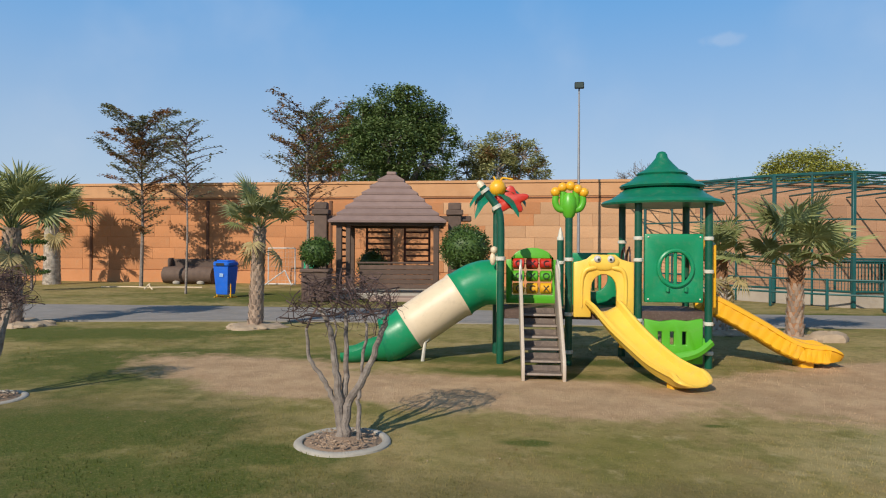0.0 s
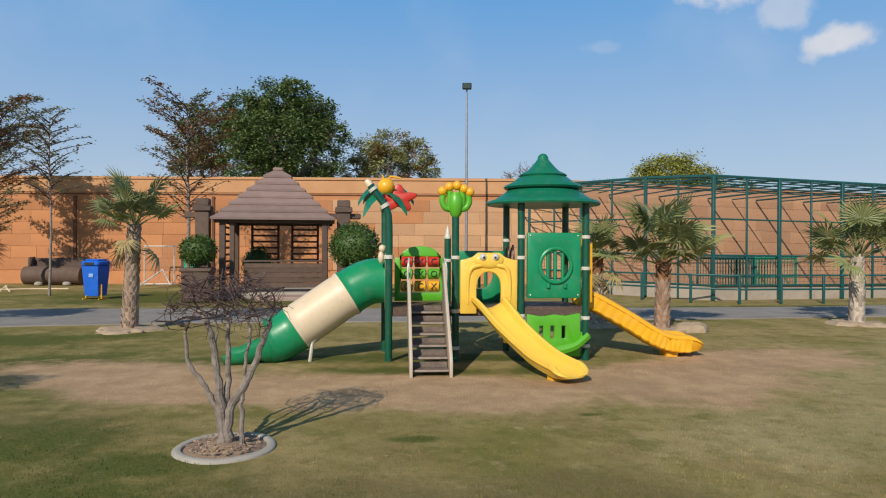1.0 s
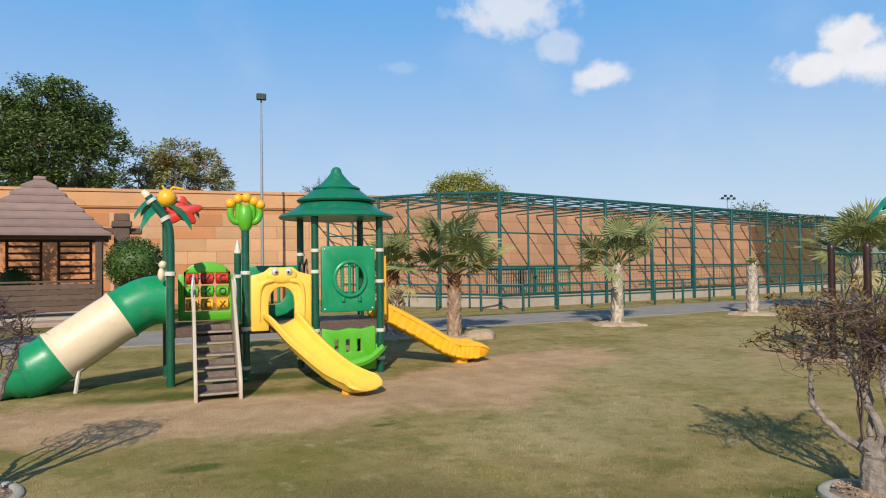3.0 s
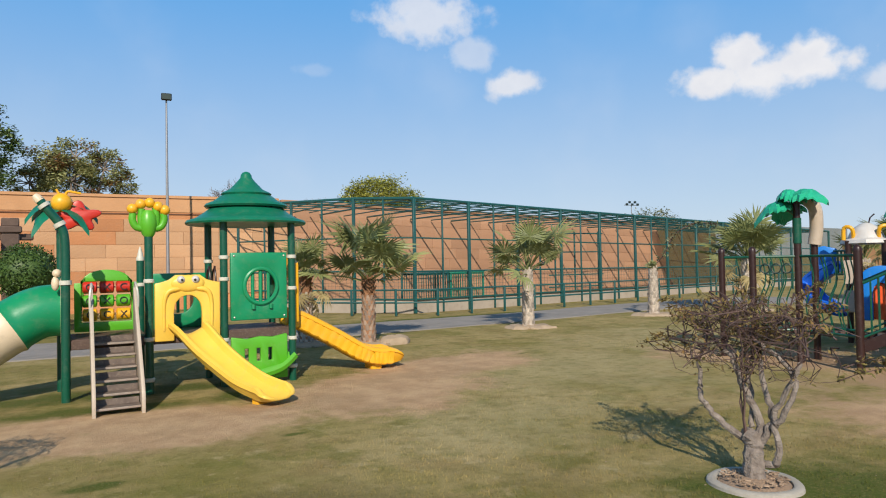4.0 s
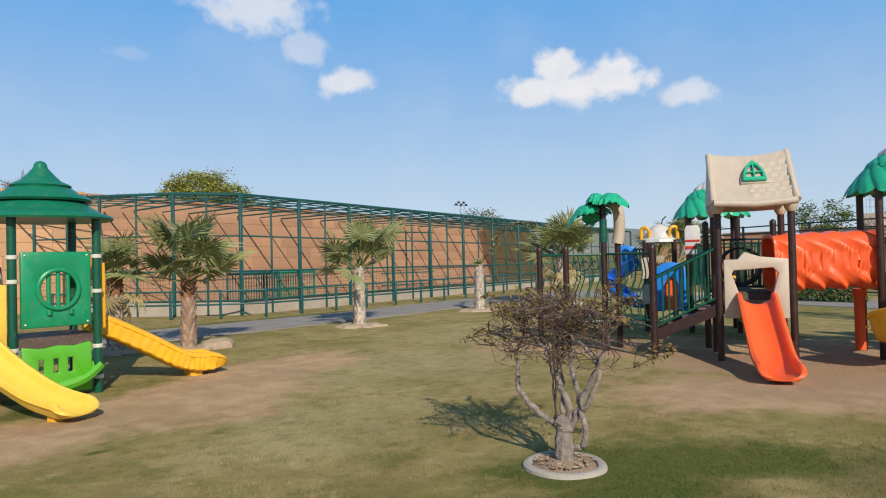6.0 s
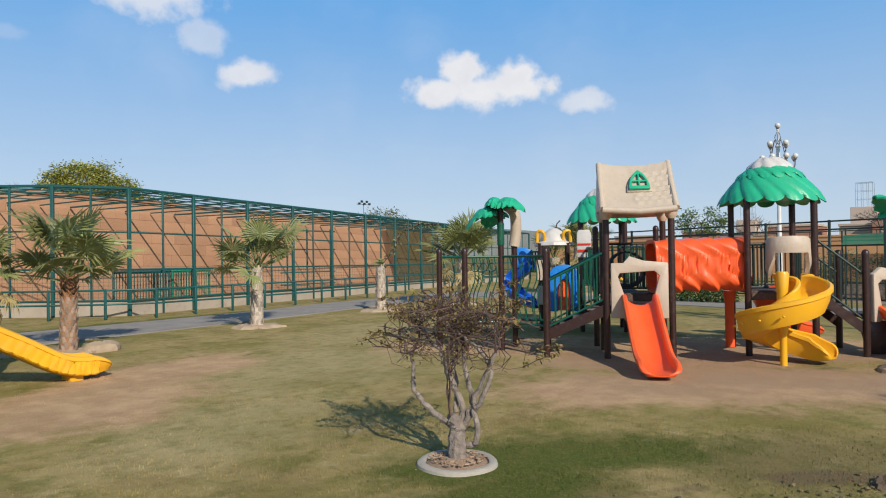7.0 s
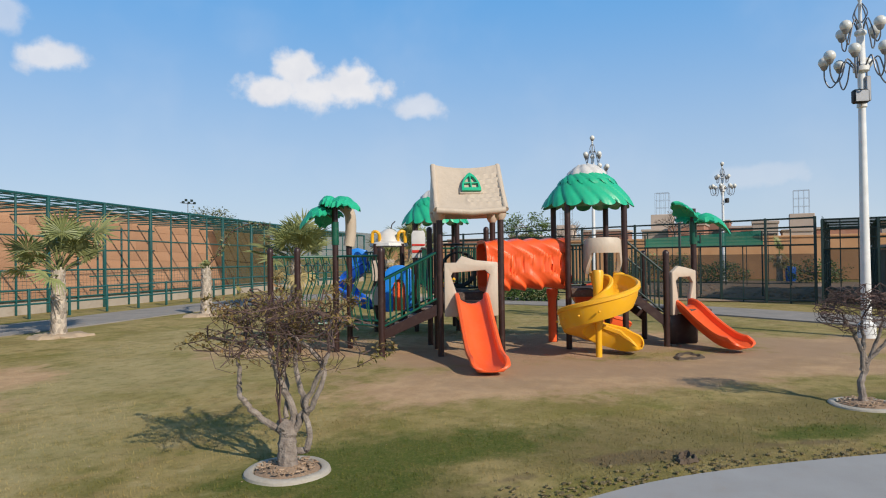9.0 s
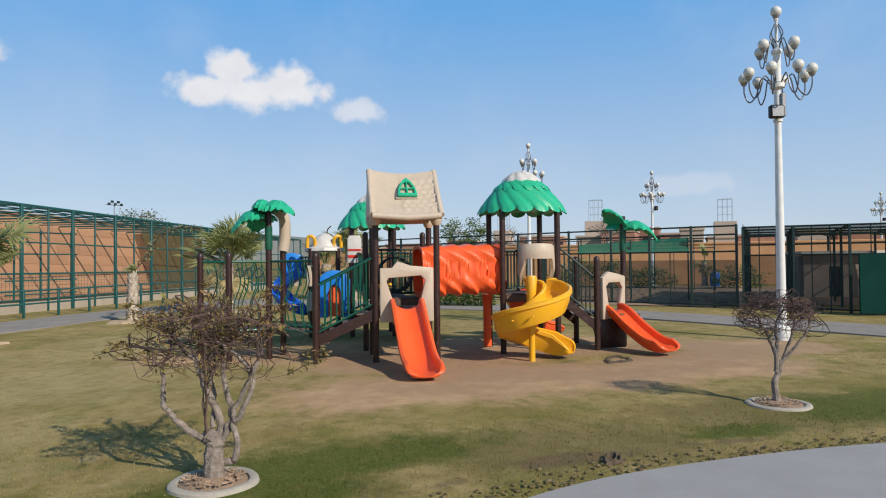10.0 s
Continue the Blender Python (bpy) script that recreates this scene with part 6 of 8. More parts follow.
def broad_tree(at, lobes, leaf_mat, n, size, seed, label, trunk_r=0.3, name="tree", rust=None):
    """Trunk, limbs to each lobe of the crown, and leaves in clumps with gaps between."""
    rng = random.Random(seed)
    ob = thing(name, label, "tree", at)
    top = sum(l[2] for l in lobes) / len(lobes)
    fork = Vector((0, 0, max(0.6, top * 0.45)))
    part("trunk", Mesh().tube(spline([(0, 0, -0.1), (0.05, 0.03, fork.z * 0.5), fork], 8), [trunk_r * (1.25 - 0.05 * i) for i in range(9)], 10), BARK, ob)
    limbs, crown, rusty = Mesh(), Mesh(), Mesh()
    total = sum(l[3] ** 2 for l in lobes)
    for x, y, z, r, rz in lobes:
        c = Vector((x, y, z))
        mid = fork.lerp(c, 0.5) + Vector((rng.uniform(-0.3, 0.3), rng.uniform(-0.3, 0.3), rng.uniform(-0.2, 0.4)))
        limbs.tube(spline([fork, mid, c], 8), [trunk_r * 0.55 * (1 - 0.09 * i) for i in range(9)], 6)
        clumps = []
        for _ in range(int(22 + 10 * r)):
            d = Vector((rng.gauss(0, 1), rng.gauss(0, 1), rng.gauss(0, 1))).normalized()
            q = rng.uniform(0.55, 1.06) ** 0.5
            clumps.append(c + Vector((d.x * r, d.y * r, d.z * rz)) * q)
        for cl in clumps[:14]:
            limbs.tube([c, c.lerp(cl, 0.6) + Vector((0, 0, 0.1)), cl], [trunk_r * 0.16, trunk_r * 0.1, trunk_r * 0.04], 4, False)
        k = int(n * r * r / total / len(clumps)) + 1
        for cl in clumps:
            spread = r * rng.uniform(0.13, 0.25)
            near = [Vector((max(-1.6, min(1.6, rng.gauss(0, 1))) * spread, max(-1.6, min(1.6, rng.gauss(0, 1))) * spread, max(-1.6, min(1.6, rng.gauss(0, 1))) * spread * 0.7)) for _ in range(k)]
            blade_quads(rusty if rust and rng.random() < rust[1] else crown, [cl + o for o in near], size, rng)
    part("limb_frame", limbs, BARK, ob, fix=False)
    part("crown", crown, leaf_mat, ob, fix=False, smooth=False)
    if rust and rusty.v:
        part("sparse_foliage", rusty, rust[0], ob, fix=False, smooth=False)
    return ob


def feathery_tree(at, h, spread, mats, seed, label, levels=9, dense=1.0, low=0.3, trunk_r=0.09):
    """Slim trunk with flat tiers of branches and fine leaves."""
    rng = random.Random(seed)
    ob = thing("tiered_tree", label, "tree", at)
    part("trunk", Mesh().tube(spline([(0, 0, -0.1), (0.05, 0.02, h * 0.4), (-0.03, 0.04, h * 0.75), (0.02, 0, h)], 14), [trunk_r * (1 - 0.062 * i) for i in range(15)], 8), BARK, ob)
    br, leaves = Mesh(), [Mesh() for _ in mats]
    for k in range(levels * 5):
        t = low + (0.97 - low) * ((k + rng.random()) / (levels * 5))
        z = h * t
        L = spread * max(0.25, 1.0 - 0.95 * abs(t - 0.70) ** 1.5 / 0.34) * rng.uniform(0.5, 1.12)
        a = k * 2.4 + rng.uniform(-0.5, 0.5)
        d = Vector((math.cos(a), math.sin(a), 0))
        rise = rng.uniform(0.30, 0.75)
        pts = spline([(0, 0, z), d * L * 0.5 + Vector((0, 0, z + rise * 0.62 * L)), d * L + Vector((0, 0, z + rise * L))], 6)
        br.tube(pts, [0.026 * (1 - 0.13 * i) for i in range(7)], 4, False)
        q = rng.randrange(len(mats))
        for i in range(1, 7):
            for s in (-1, 1):
                a2 = a + s * rng.uniform(0.4, 1.0)
                L2 = L * 0.36 * rng.uniform(0.5, 1.0) * (1.1 - i * 0.09)
                p0 = pts[i]
                p1 = p0 + Vector((math.cos(a2), math.sin(a2), rng.uniform(0.05, 0.5))) * L2
                br.tube([p0, p1], [0.010, 0.004], 3, False)
                nl = int(9 * dense * rng.uniform(0.3, 1.4) * min(1.15, max(0.22, (t - 0.32) * 2.6)))
                blade_quads(leaves[q], [p0.lerp(p1, rng.uniform(0.1, 1.15)) + Vector((rng.gauss(0, 0.07), rng.gauss(0, 0.07), rng.gauss(0, 0.04))) for _ in range(nl)], 0.13, rng, 0.25, 0.55)
    part("branch_frame", br, TWIG, ob, fix=False)
    for q, l in zip(mats, leaves):
        if l.v:
            part("foliage", l, q, ob, fix=False, smooth=False)
    return ob


def fan_mesh(seed, mat, length=0.45, stalk=0.72, droop=0.25):
    """One fan leaf: long bare stalk along +x, then a round pleated fan of narrow pointed fingers."""
    rng = random.Random(seed)
    m = Mesh()
    m.tube([(0, 0, 0), (stalk * 0.5, 0, 0.03), (stalk, 0, 0)], [0.022, 0.013, 0.009], 4, False)
    hub = Vector((stalk, 0, 0))
    n = 25
    for k in range(n):
        a = radians(-138 + 276 * k / (n - 1)) + rng.gauss(0, 0.035)
        L = length * (0.72 + 0.28 * math.cos(a * 0.6)) * rng.uniform(0.86, 1.1)
        d = Vector((math.cos(a), math.sin(a), 0))
        s = Vector((-d.y, d.x, 0))
        dz = droop * rng.uniform(0.5, 1.5)
        cup = 0.10 * abs(math.sin(a))
        w = 0.0235 * length / 0.45
        p1 = hub + d * L * 0.48 + Vector((0, 0, cup * L - dz * 0.10 * L))
        p2 = hub + d * L + Vector((0, 0, cup * L * 1.4 - dz * L * 0.8))
        m.add([hub, p1 + s * w, p1 + Vector((0, 0, 0.016)), p1 - s * w, p2], [(0, 1, 2), (0, 2, 3), (1, 4, 2), (2, 4, 3)])
    return m.mesh("leaf", mat, smooth=False, fix=False)


FANS = [fan_mesh(k, PALM_LEAF, 0.43 + 0.04 * (k % 3), 0.62 + 0.10 * (k % 3), 0.05 + 0.12 * k) for k in range(5)]
FANS_DRY = [fan_mesh(20 + k, PALM_DRY, 0.42, 0.55, 0.7) for k in range(2)]


def fan_palm(at, trunk_h, crown, seed, label, rusty=False, n=36, r=0.2, dry=5, lean=(0, 0), mound=True, bark=None, lowest=8):
    rng = random.Random(seed)
    ob = thing("fan_palm", label, "palm tree", at)
    top = Vector((lean[0], lean[1], trunk_h))
    pts = [Vector((0, 0, -0.05)), Vector((lean[0] * 0.3, lean[1] * 0.3, trunk_h * 0.35)), Vector((lean[0] * 0.7, lean[1] * 0.7, trunk_h * 0.75)), top]
    axis = spline(pts, 12)
    part("trunk", Mesh().tube(axis, [r * (1.1 - 0.025 * i) for i in range(13)], 14), PALM_RUST if rusty else (bark or PALM_BARK), ob)
    # spiral of overlapping leaf bases
    low, high = Mesh(), Mesh()
    rows = int(trunk_h / 0.085)
    for i in range(rows):
        t = i / rows
        c = axis[min(int(t * 12), 11)].lerp(axis[min(int(t * 12) + 1, 12)], t * 12 - int(t * 12))
        rr = r * (1.1 - 0.30 * t)
        for k in range(9):
            a = 2 * math.pi * (k + 0.5 * (i % 2)) / 9 + rng.gauss(0, 0.05)
            d, s = Vector((math.cos(a), math.sin(a), 0)), Vector((-math.sin(a), math.cos(a), 0))
            o = c + d * (rr - 0.012)
            w, h = rr * 0.34, 0.12 * rng.uniform(0.8, 1.2)
            out = rng.uniform(0.025, 0.05) * (1.5 if rusty and t > 0.6 else 1)
            (high if t > 0.62 and rusty else low).add([o - s * w, o + s * w, o + s * w * 0.5 + d * out + Vector((0, 0, h)), o - s * w * 0.5 + d * out + Vector((0, 0, h)), o + d * 0.018 + Vector((0, 0, -0.02))], [(0, 4, 3), (4, 1, 2), (4, 2, 3)])
    part("boot_cover", low, bark or PALM_BARK, ob, fix=False, smooth=False)
    if high.v:
        part("fibre_cover", high, PALM_RUST, ob, "rusty fibrous leaf bases", fix=False, smooth=False)
    for k in range(n):
        t = k / n
        az = k * 137.5 + rng.uniform(-14, 14)
        el = 84 - (84 - lowest) * t ** 0.9 + rng.uniform(-20, 16) - (55 if k >= n - dry else 0)
        sc = crown * rng.uniform(0.72, 1.14) * (0.8 if t < 0.15 else 1.0)
        is_dry = k >= n - dry
        me = rng.choice(FANS_DRY if is_dry else FANS)
        mt = Matrix.Translation(top + Vector((0, 0, 0.04 - 0.16 * t))) @ Matrix.Rotation(radians(az), 4, "Z") @ Matrix.Rotation(radians(-el), 4, "Y") @ Matrix.Rotation(radians(rng.uniform(-35, 35)), 4, "X") @ Matrix.Scale(sc, 4)
        share("leaf", me, ob, mt)
    if mound:
        m = Mesh().lathe([(r * 4.4, -0.03), (r * 4.1, 0.02), (r * 3.5, 0.06), (r * 2.2, 0.05), (r * 1.0, 0.07)], 30, None, lambda a, i, q: (q * (1 + 0.14 * math.sin(3 * a + seed) + 0.07 * math.sin(7 * a + i) + 0.05 * math.sin(13 * a)), 0.02 * math.sin(5 * a + 2 * i + seed)))
        part("soil_mound", m, MOUND, ob, "pale lumpy soil ring")
        for k in range(11):
            a, q = k * 0.57 + rng.uniform(-0.3, 0.3), r * rng.uniform(2.9, 4.1)
            part("soil_lump", Mesh().ball((q * math.cos(a), q * math.sin(a), 0.02), r * rng.uniform(0.35, 0.7), 9, 5, sc=(rng.uniform(0.9, 1.5), rng.uniform(0.8, 1.2), rng.uniform(0.35, 0.6))), MOUND, ob)
    return ob


def bare_bush(at, seed, crown_r, z0, z1, stems, label, leaves=0, ring=0.46, shoots=0, twist=1.0, subs=(6, 7), fill=0, thin=1.0):
    """Clipped bare shrub in a concrete ring: stems, then a dome of tangled twigs."""
    rng = random.Random(seed)
    rg = thing("tree_ring", "pale concrete planting ring filled with dry chips", "planter ring", at)
    part("ring", Mesh().lathe([(ring - 0.08, -0.02), (ring - 0.074, 0.014), (ring - 0.064, 0.02), (ring - 0.014, 0.017), (ring, 0.006), (ring + 0.006, -0.02)], 40, None, lambda a, i, q: (q * (1 + 0.012 * math.sin(5 * a + seed)), 0)), CONCRETE, rg)
    part("soil", Mesh().lathe([(ring - 0.085, 0.0), (ring * 0.5, 0.025), (0.1, 0.045), (0.01, 0.05)], 28), SOIL, rg, "dry brown soil")
    chips = Mesh()
    for _ in range(170):
        a, q = rng.uniform(0, 6.283), (ring - 0.11) * math.sqrt(rng.random())
        chips.box((q * math.cos(a), q * math.sin(a), 0.035 + 0.015 * rng.random()), (rng.uniform(0.012, 0.045), rng.uniform(0.008, 0.022), 0.01), rz=rng.uniform(0, 180), bev=0.003)
    tagged(part("chip_layer", chips, CHIPS, rg, "dry wood chips and leaves", fix=False, smooth=False), kind="stuff")
    ob = thing("bare_shrub", label, "shrub", (at[0], at[1], 0.03))
    tips = []
    for k, (ctrl, r0, r1) in enumerate(stems):
        n = 6 * (len(ctrl) - 1)
        pts = spline(ctrl, n)
        pts = [p + Vector((rng.gauss(0, 0.006), rng.gauss(0, 0.006), 0)) * twist for p in pts]
        knots = [1 + 0.09 * math.sin(i * 1.9 + k) * rng.random() for i in range(n + 1)]
        part("stem", Mesh().tube(pts, [(r0 + (r1 - r0) * i / n) * knots[i] * thin for i in range(n + 1)], 9), BARK, ob)
        tips.append((pts[-1], (pts[-1] - pts[-3]).normalized(), r1))
    tw, ends = Mesh(), []
    mid = (z0 + z1) / 2

    def grow(p, d, r, L, depth):
        pts, q, dd = [p], p.copy(), d.copy()
        for _ in range(4):
            dd = (dd + Vector((rng.gauss(0, 0.34), rng.gauss(0, 0.34), rng.gauss(0, 0.26)))).normalized()
            rad = Vector((q.x / crown_r, q.y / crown_r, (q.z - mid) / ((z1 - z0) * 0.55)))
            if rad.length > 0.8:
                back = Vector((-q.x, -q.y, (mid - q.z))).normalized()
                dd = (dd + back * 1.5 * (rad.length - 0.5)).normalized()
            q = q + dd * (L / 4)
            pts.append(q.copy())
        tw.tube(pts, [r * (1 - 0.17 * i) for i in range(5)], 4 if depth < 1 else 3, False)
        ends.extend(pts[2:])
        if depth < 2:
            for _ in range(subs[depth]):
                b = rng.randint(1, 4)
                grow(pts[b], (dd + Vector((rng.gauss(0, 0.9), rng.gauss(0, 0.9), rng.gauss(0, 0.55)))).normalized(), r * 0.55, L * rng.uniform(0.55, 0.95), depth + 1)

    for p, d, r in tips:
        grow(p, d, min(r * 0.8, 0.013), crown_r * 0.75, 0)
    for k in range(fill):
        a = k * 2.39996
        q = math.sqrt((k + 0.5) / fill)
        p = Vector((crown_r * q * math.cos(a), crown_r * q * math.sin(a), z0 + (z1 - z0) * math.sqrt(max(0.0, 1 - 0.92 * q * q)) * rng.uniform(0.75, 1.0)))
        d = Vector((-math.sin(a) + rng.gauss(0, 0.5), math.cos(a) + rng.gauss(0, 0.5), rng.gauss(-0.1, 0.3))).normalized()
        grow(p, d, 0.008, crown_r * rng.uniform(0.6, 1.0), 1)
    for _ in range(shoots):
        e = rng.choice(ends)
        d = Vector((e.x, e.y, 0.12)).normalized() if Vector((e.x, e.y, 0)).length > 0.1 else Vector((1, 0, 0.2))
        pts = [e, e + d * 0.16 + Vector((0, 0, 0.05)), e + d * 0.30 + Vector((0, 0, rng.uniform(-0.05, 0.1)))]
        tw.tube(pts, [0.006, 0.004, 0.002], 3, False)
        ends += [pts[1].lerp(pts[2], rng.random()) for _ in range(14)] + [pts[0].lerp(pts[1], rng.random()) for _ in range(8)]
    part("twig_tangle", tw, TWIG, ob, "tangled purple brown twigs", fix=False)
    if leaves:
        lv = Mesh()
        picks = [rng.choice(ends) for _ in range(leaves)]
        if shoots:
            picks += ends[-22 * shoots:]
        blade_quads(lv, [p + Vector((rng.gauss(0, 0.012), rng.gauss(0, 0.012), rng.gauss(0, 0.012))) for p in picks], 0.05, rng, 0.8, 0.45)
        part("leaf_cover", lv, DRY_LEAF, ob, "few dry olive leaves", fix=False, smooth=False)
    return ob


SOIL = material("dry brown soil", (0.34, 0.24, 0.165), 0.95, (0.25, 0.17, 0.115), scale=9, fine=60, bump=0.8, spec=0.2)
CHIPS = material("dry chips", (0.36, 0.25, 0.165), 0.9, (0.27, 0.18, 0.12), scale=9, bump=0.2, island=0.3)

bare_bush((-0.25, 3.05), 3, 0.60, 0.98, 1.52, [
    ([(-0.04, 0, -0.02), (-0.05, 0, 0.25), (-0.16, 0.02, 0.46), (-0.33, 0.03, 0.72), (-0.36, 0.02, 1.0)], 0.045, 0.016),
    ([(-0.02, 0, -0.02), (-0.03, -0.02, 0.3), (-0.06, -0.03, 0.62), (-0.12, -0.04, 1.0), (-0.22, -0.05, 1.2)], 0.062, 0.02),
    ([(0.0, 0.03, -0.02), (0.0, 0.03, 0.3), (0.02, 0.03, 0.7), (0.0, 0.06, 1.15)], 0.05, 0.02),
    ([(0.03, 0.0, -0.02), (0.04, 0.0, 0.30), (0.16, 0.0, 0.50), (0.26, 0.0, 0.72), (0.40, -0.02, 1.10)], 0.058, 0.03),
    ([(0.16, -0.02, -0.02), (0.15, -0.02, 0.3), (0.16, 0.02, 0.6), (0.20, 0.05, 0.95), (0.18, 0.12, 1.15)], 0.03, 0.012),
    ([(-0.02, 0.05, 0.2), (-0.12, 0.16, 0.6), (-0.18, 0.26, 1.1)], 0.022, 0.01)],
    "leafless clipped shrub with pale grey trunks", 0, 0.44, subs=(5, 4), fill=34, thin=0.8)

bare_bush((6.22, 0.84), 8, 0.74, 0.90, 1.38, [
    ([(0, 0, -0.02), (0.0, 0, 0.16), (0.01, 0.01, 0.30), (-0.02, 0.05, 0.34)], 0.105, 0.07),
    ([(0.0, 0.02, 0.26), (-0.08, 0.24, 0.42), (-0.18, 0.34, 0.58), (-0.18, 0.36, 0.72), (-0.18, 0.36, 0.92)], 0.036, 0.018),
    ([(0.02, 0.0, 0.24), (0.06, -0.02, 0.45), (-0.02, 0.06, 0.72), (-0.06, 0.12, 0.95), (-0.08, 0.2, 1.0)], 0.044, 0.02),
    ([(0.04, -0.04, 0.28), (0.08, -0.12, 0.50), (0.06, -0.06, 0.75), (0.1, 0.0, 0.98)], 0.036, 0.02),
    ([(0.05, -0.06, 0.12), (0.08, -0.15, 0.15), (0.07, -0.18, 0.30), (0.06, -0.15, 0.52), (0.1, -0.32, 0.85), (0.12, -0.34, 0.95)], 0.036, 0.02),
    ([(0.06, -0.14, 0.42), (0.08, -0.26, 0.6), (0.12, -0.3, 0.8), (0.1, -0.16, 0.98), (0.0, -0.05, 1.1)], 0.03, 0.016),
    ([(0.02, 0.02, 0.4), (0.12, 0.12, 0.7), (0.16, 0.2, 0.98)], 0.026, 0.014)],
    "nearly leafless clipped shrub with thick pale trunk", 1400, 0.355, 34, subs=(6, 4), fill=30, thin=0.85)

bare_bush((10.9, -3.66), 14, 0.50, 0.74, 1.34, [
    ([(0, 0, -0.02), (-0.03, 0.04, 0.2), (0.04, -0.02, 0.42), (-0.05, 0.1, 0.8), (-0.1, 0.2, 0.95)], 0.055, 0.02),
    ([(0.02, 0.02, 0.3), (0.06, -0.10, 0.6), (0.08, -0.2, 0.92)], 0.035, 0.016),
    ([(0.0, 0.02, 0.36), (0.0, 0.0, 0.7), (0.02, 0.02, 0.95)], 0.035, 0.016),
    ([(0.02, -0.02, 0.45), (0.1, -0.24, 0.7), (0.14, -0.36, 0.92)], 0.03, 0.013)],
    "leafless clipped shrub with crooked trunk", 0, 0.37, subs=(6, 5), fill=44, thin=0.85)

bare_bush((-4.85, 3.95), 21, 0.62, 0.85, 1.5, [
    ([(0, 0, -0.02), (0.06, 0.02, 0.3), (0.2, 0.02, 0.7), (0.3, 0.04, 1.1)], 0.06, 0.02),
    ([(0, 0, 0.1), (-0.1, 0.1, 0.5), (-0.2, 0.1, 1.1)], 0.045, 0.016),
    ([(0, 0.02, 0.1), (0.02, 0.1, 0.6), (0.05, 0.15, 1.1)], 0.04, 0.016),
    ([(0, -0.02, 0.2), (0.1, -0.16, 0.6), (0.16, -0.26, 1.1)], 0.035, 0.014)],
    "leafless clipped shrub at the lawn's edge", 0, 0.44, subs=(6, 6), fill=40)

fan_palm((-4.85, 11.2, 0), 2.2, 1.02, 1, "fan palm with slim grey trunk and drooping dry leaves", n=24, r=0.145, dry=3, lean=(0.1, 0), bark=PALM_BROWN, lowest=12)
fan_palm((6.55, 11.35, 0), 1.5, 1.42, 2, "fan palm with rusty upper trunk on a soil mound", rusty=True, n=26, r=0.15, dry=0, lean=(0.02, 0), bark=PALM_BROWN, lowest=14)
fan_palm((5.3, 12.1, 0), 1.55, 0.95, 3, "fan palm with yellowing hanging leaves", rusty=True, n=22, r=0.15, dry=5, lowest=-5)
fan_palm((11.55, 12.5, 0), 1.55, 1.34, 4, "fan palm with whitish trunk beside the path", n=22, r=0.15, dry=0, lowest=12)
fan_palm((20.9, 13.2, 0), 1.75, 1.7, 6, "fan palm with dense low crown", n=36, r=0.19, dry=3)
fan_palm((27.8, 12.2, 0), 2.1, 1.35, 7, "tall fan palm beyond the play set", n=40, r=0.26, dry=8)
fan_palm((30.2, 15.0, 0), 1.6, 1.3, 17, "low fan palm beyond the play set", n=34, r=0.26, dry=14)
fan_palm((-10.4, 10.5, 0), 2.15, 1.3, 8, "fan palm with shaggy crown beside the path", n=40, r=0.2, dry=9, bark=PALM_BROWN)
fan_palm((-21.5, 25.2, 0), 3.2, 1.75, 9, "tall fan palm before the orange wall", n=40, r=0.34, dry=3, mound=False)


def stump_palm():
    """Cropped trunk with a tuft and one long arching vine."""
    ob = fan_palm((17.0, 13.55, 0), 1.5, 0.28, 5, "cropped palm trunk with a small tuft and arching vine", n=16, r=0.16, dry=3)
    rng = random.Random(5)
    pts = spline([(0.1, 0, 1.6), (0.45, -0.1, 2.0), (0.75, -0.25, 2.6), (1.3, -0.6, 2.95), (1.9, -0.9, 2.9)], 22)
    part("vine", Mesh().tube(pts, 0.02, 5), TWIG, ob)
    lv = Mesh()
    blade_quads(lv, [rng.choice(pts) + Vector((rng.gauss(0, 0.06), rng.gauss(0, 0.06), rng.gauss(0, 0.07))) for _ in range(170)], 0.14, rng, 0.8, 0.5)
    part("vine_foliage", lv, LEAF_FEATHER, ob, fix=False, smooth=False)


stump_palm()

# trees before the wall
feathery_tree((-16.5, 24.6, 0), 7.5, 2.25, [LEAF_FEATHER, LEAF_FEATHER, LEAF_FEATHER, LEAF_RUSTY], 31, "slim tree with flat feathery grey-green tiers", 11, 3.2, 0.3)
feathery_tree((-12.0, 20.6, 0), 6.4, 1.3, [LEAF_FEATHER], 32, "thin nearly bare young tree", 7, 0.35, 0.5, 0.05)
feathery_tree((-7.9, 22.6, 0), 7.3, 2.2, [LEAF_FEATHER, LEAF_RUSTY, LEAF_RUSTY], 33, "slim tree with rusty feathery leaves behind the shelter", 10, 1.3, 0.36)
# trees beyond the wall
broad_tree((-8.3, 41, 0), [(-0.5, 0, 11.0, 1.8, 1.6), (1.4, 0.3, 10.5, 1.7, 1.5), (-2.5, 0.2, 10.2, 1.7, 1.6), (2.8, 0, 8.9, 1.3, 1.3), (-3.3, 0.3, 8.4, 1.5, 1.5), (-0.5, -0.9, 8.7, 2.3, 2.0), (1.8, -0.5, 7.5, 1.9, 1.5), (-1.7, -0.4, 6.8, 2.0, 1.5), (-3.8, 0.4, 10.4, 0.9, 0.9), (0.3, 1.0, 9.3, 2.2, 2.2), (0.7, -0.2, 12.0, 0.9, 0.7)], LEAF_DARK, 52000, 0.23, 41, "large dark green broadleaf tree beyond the wall", 0.5)
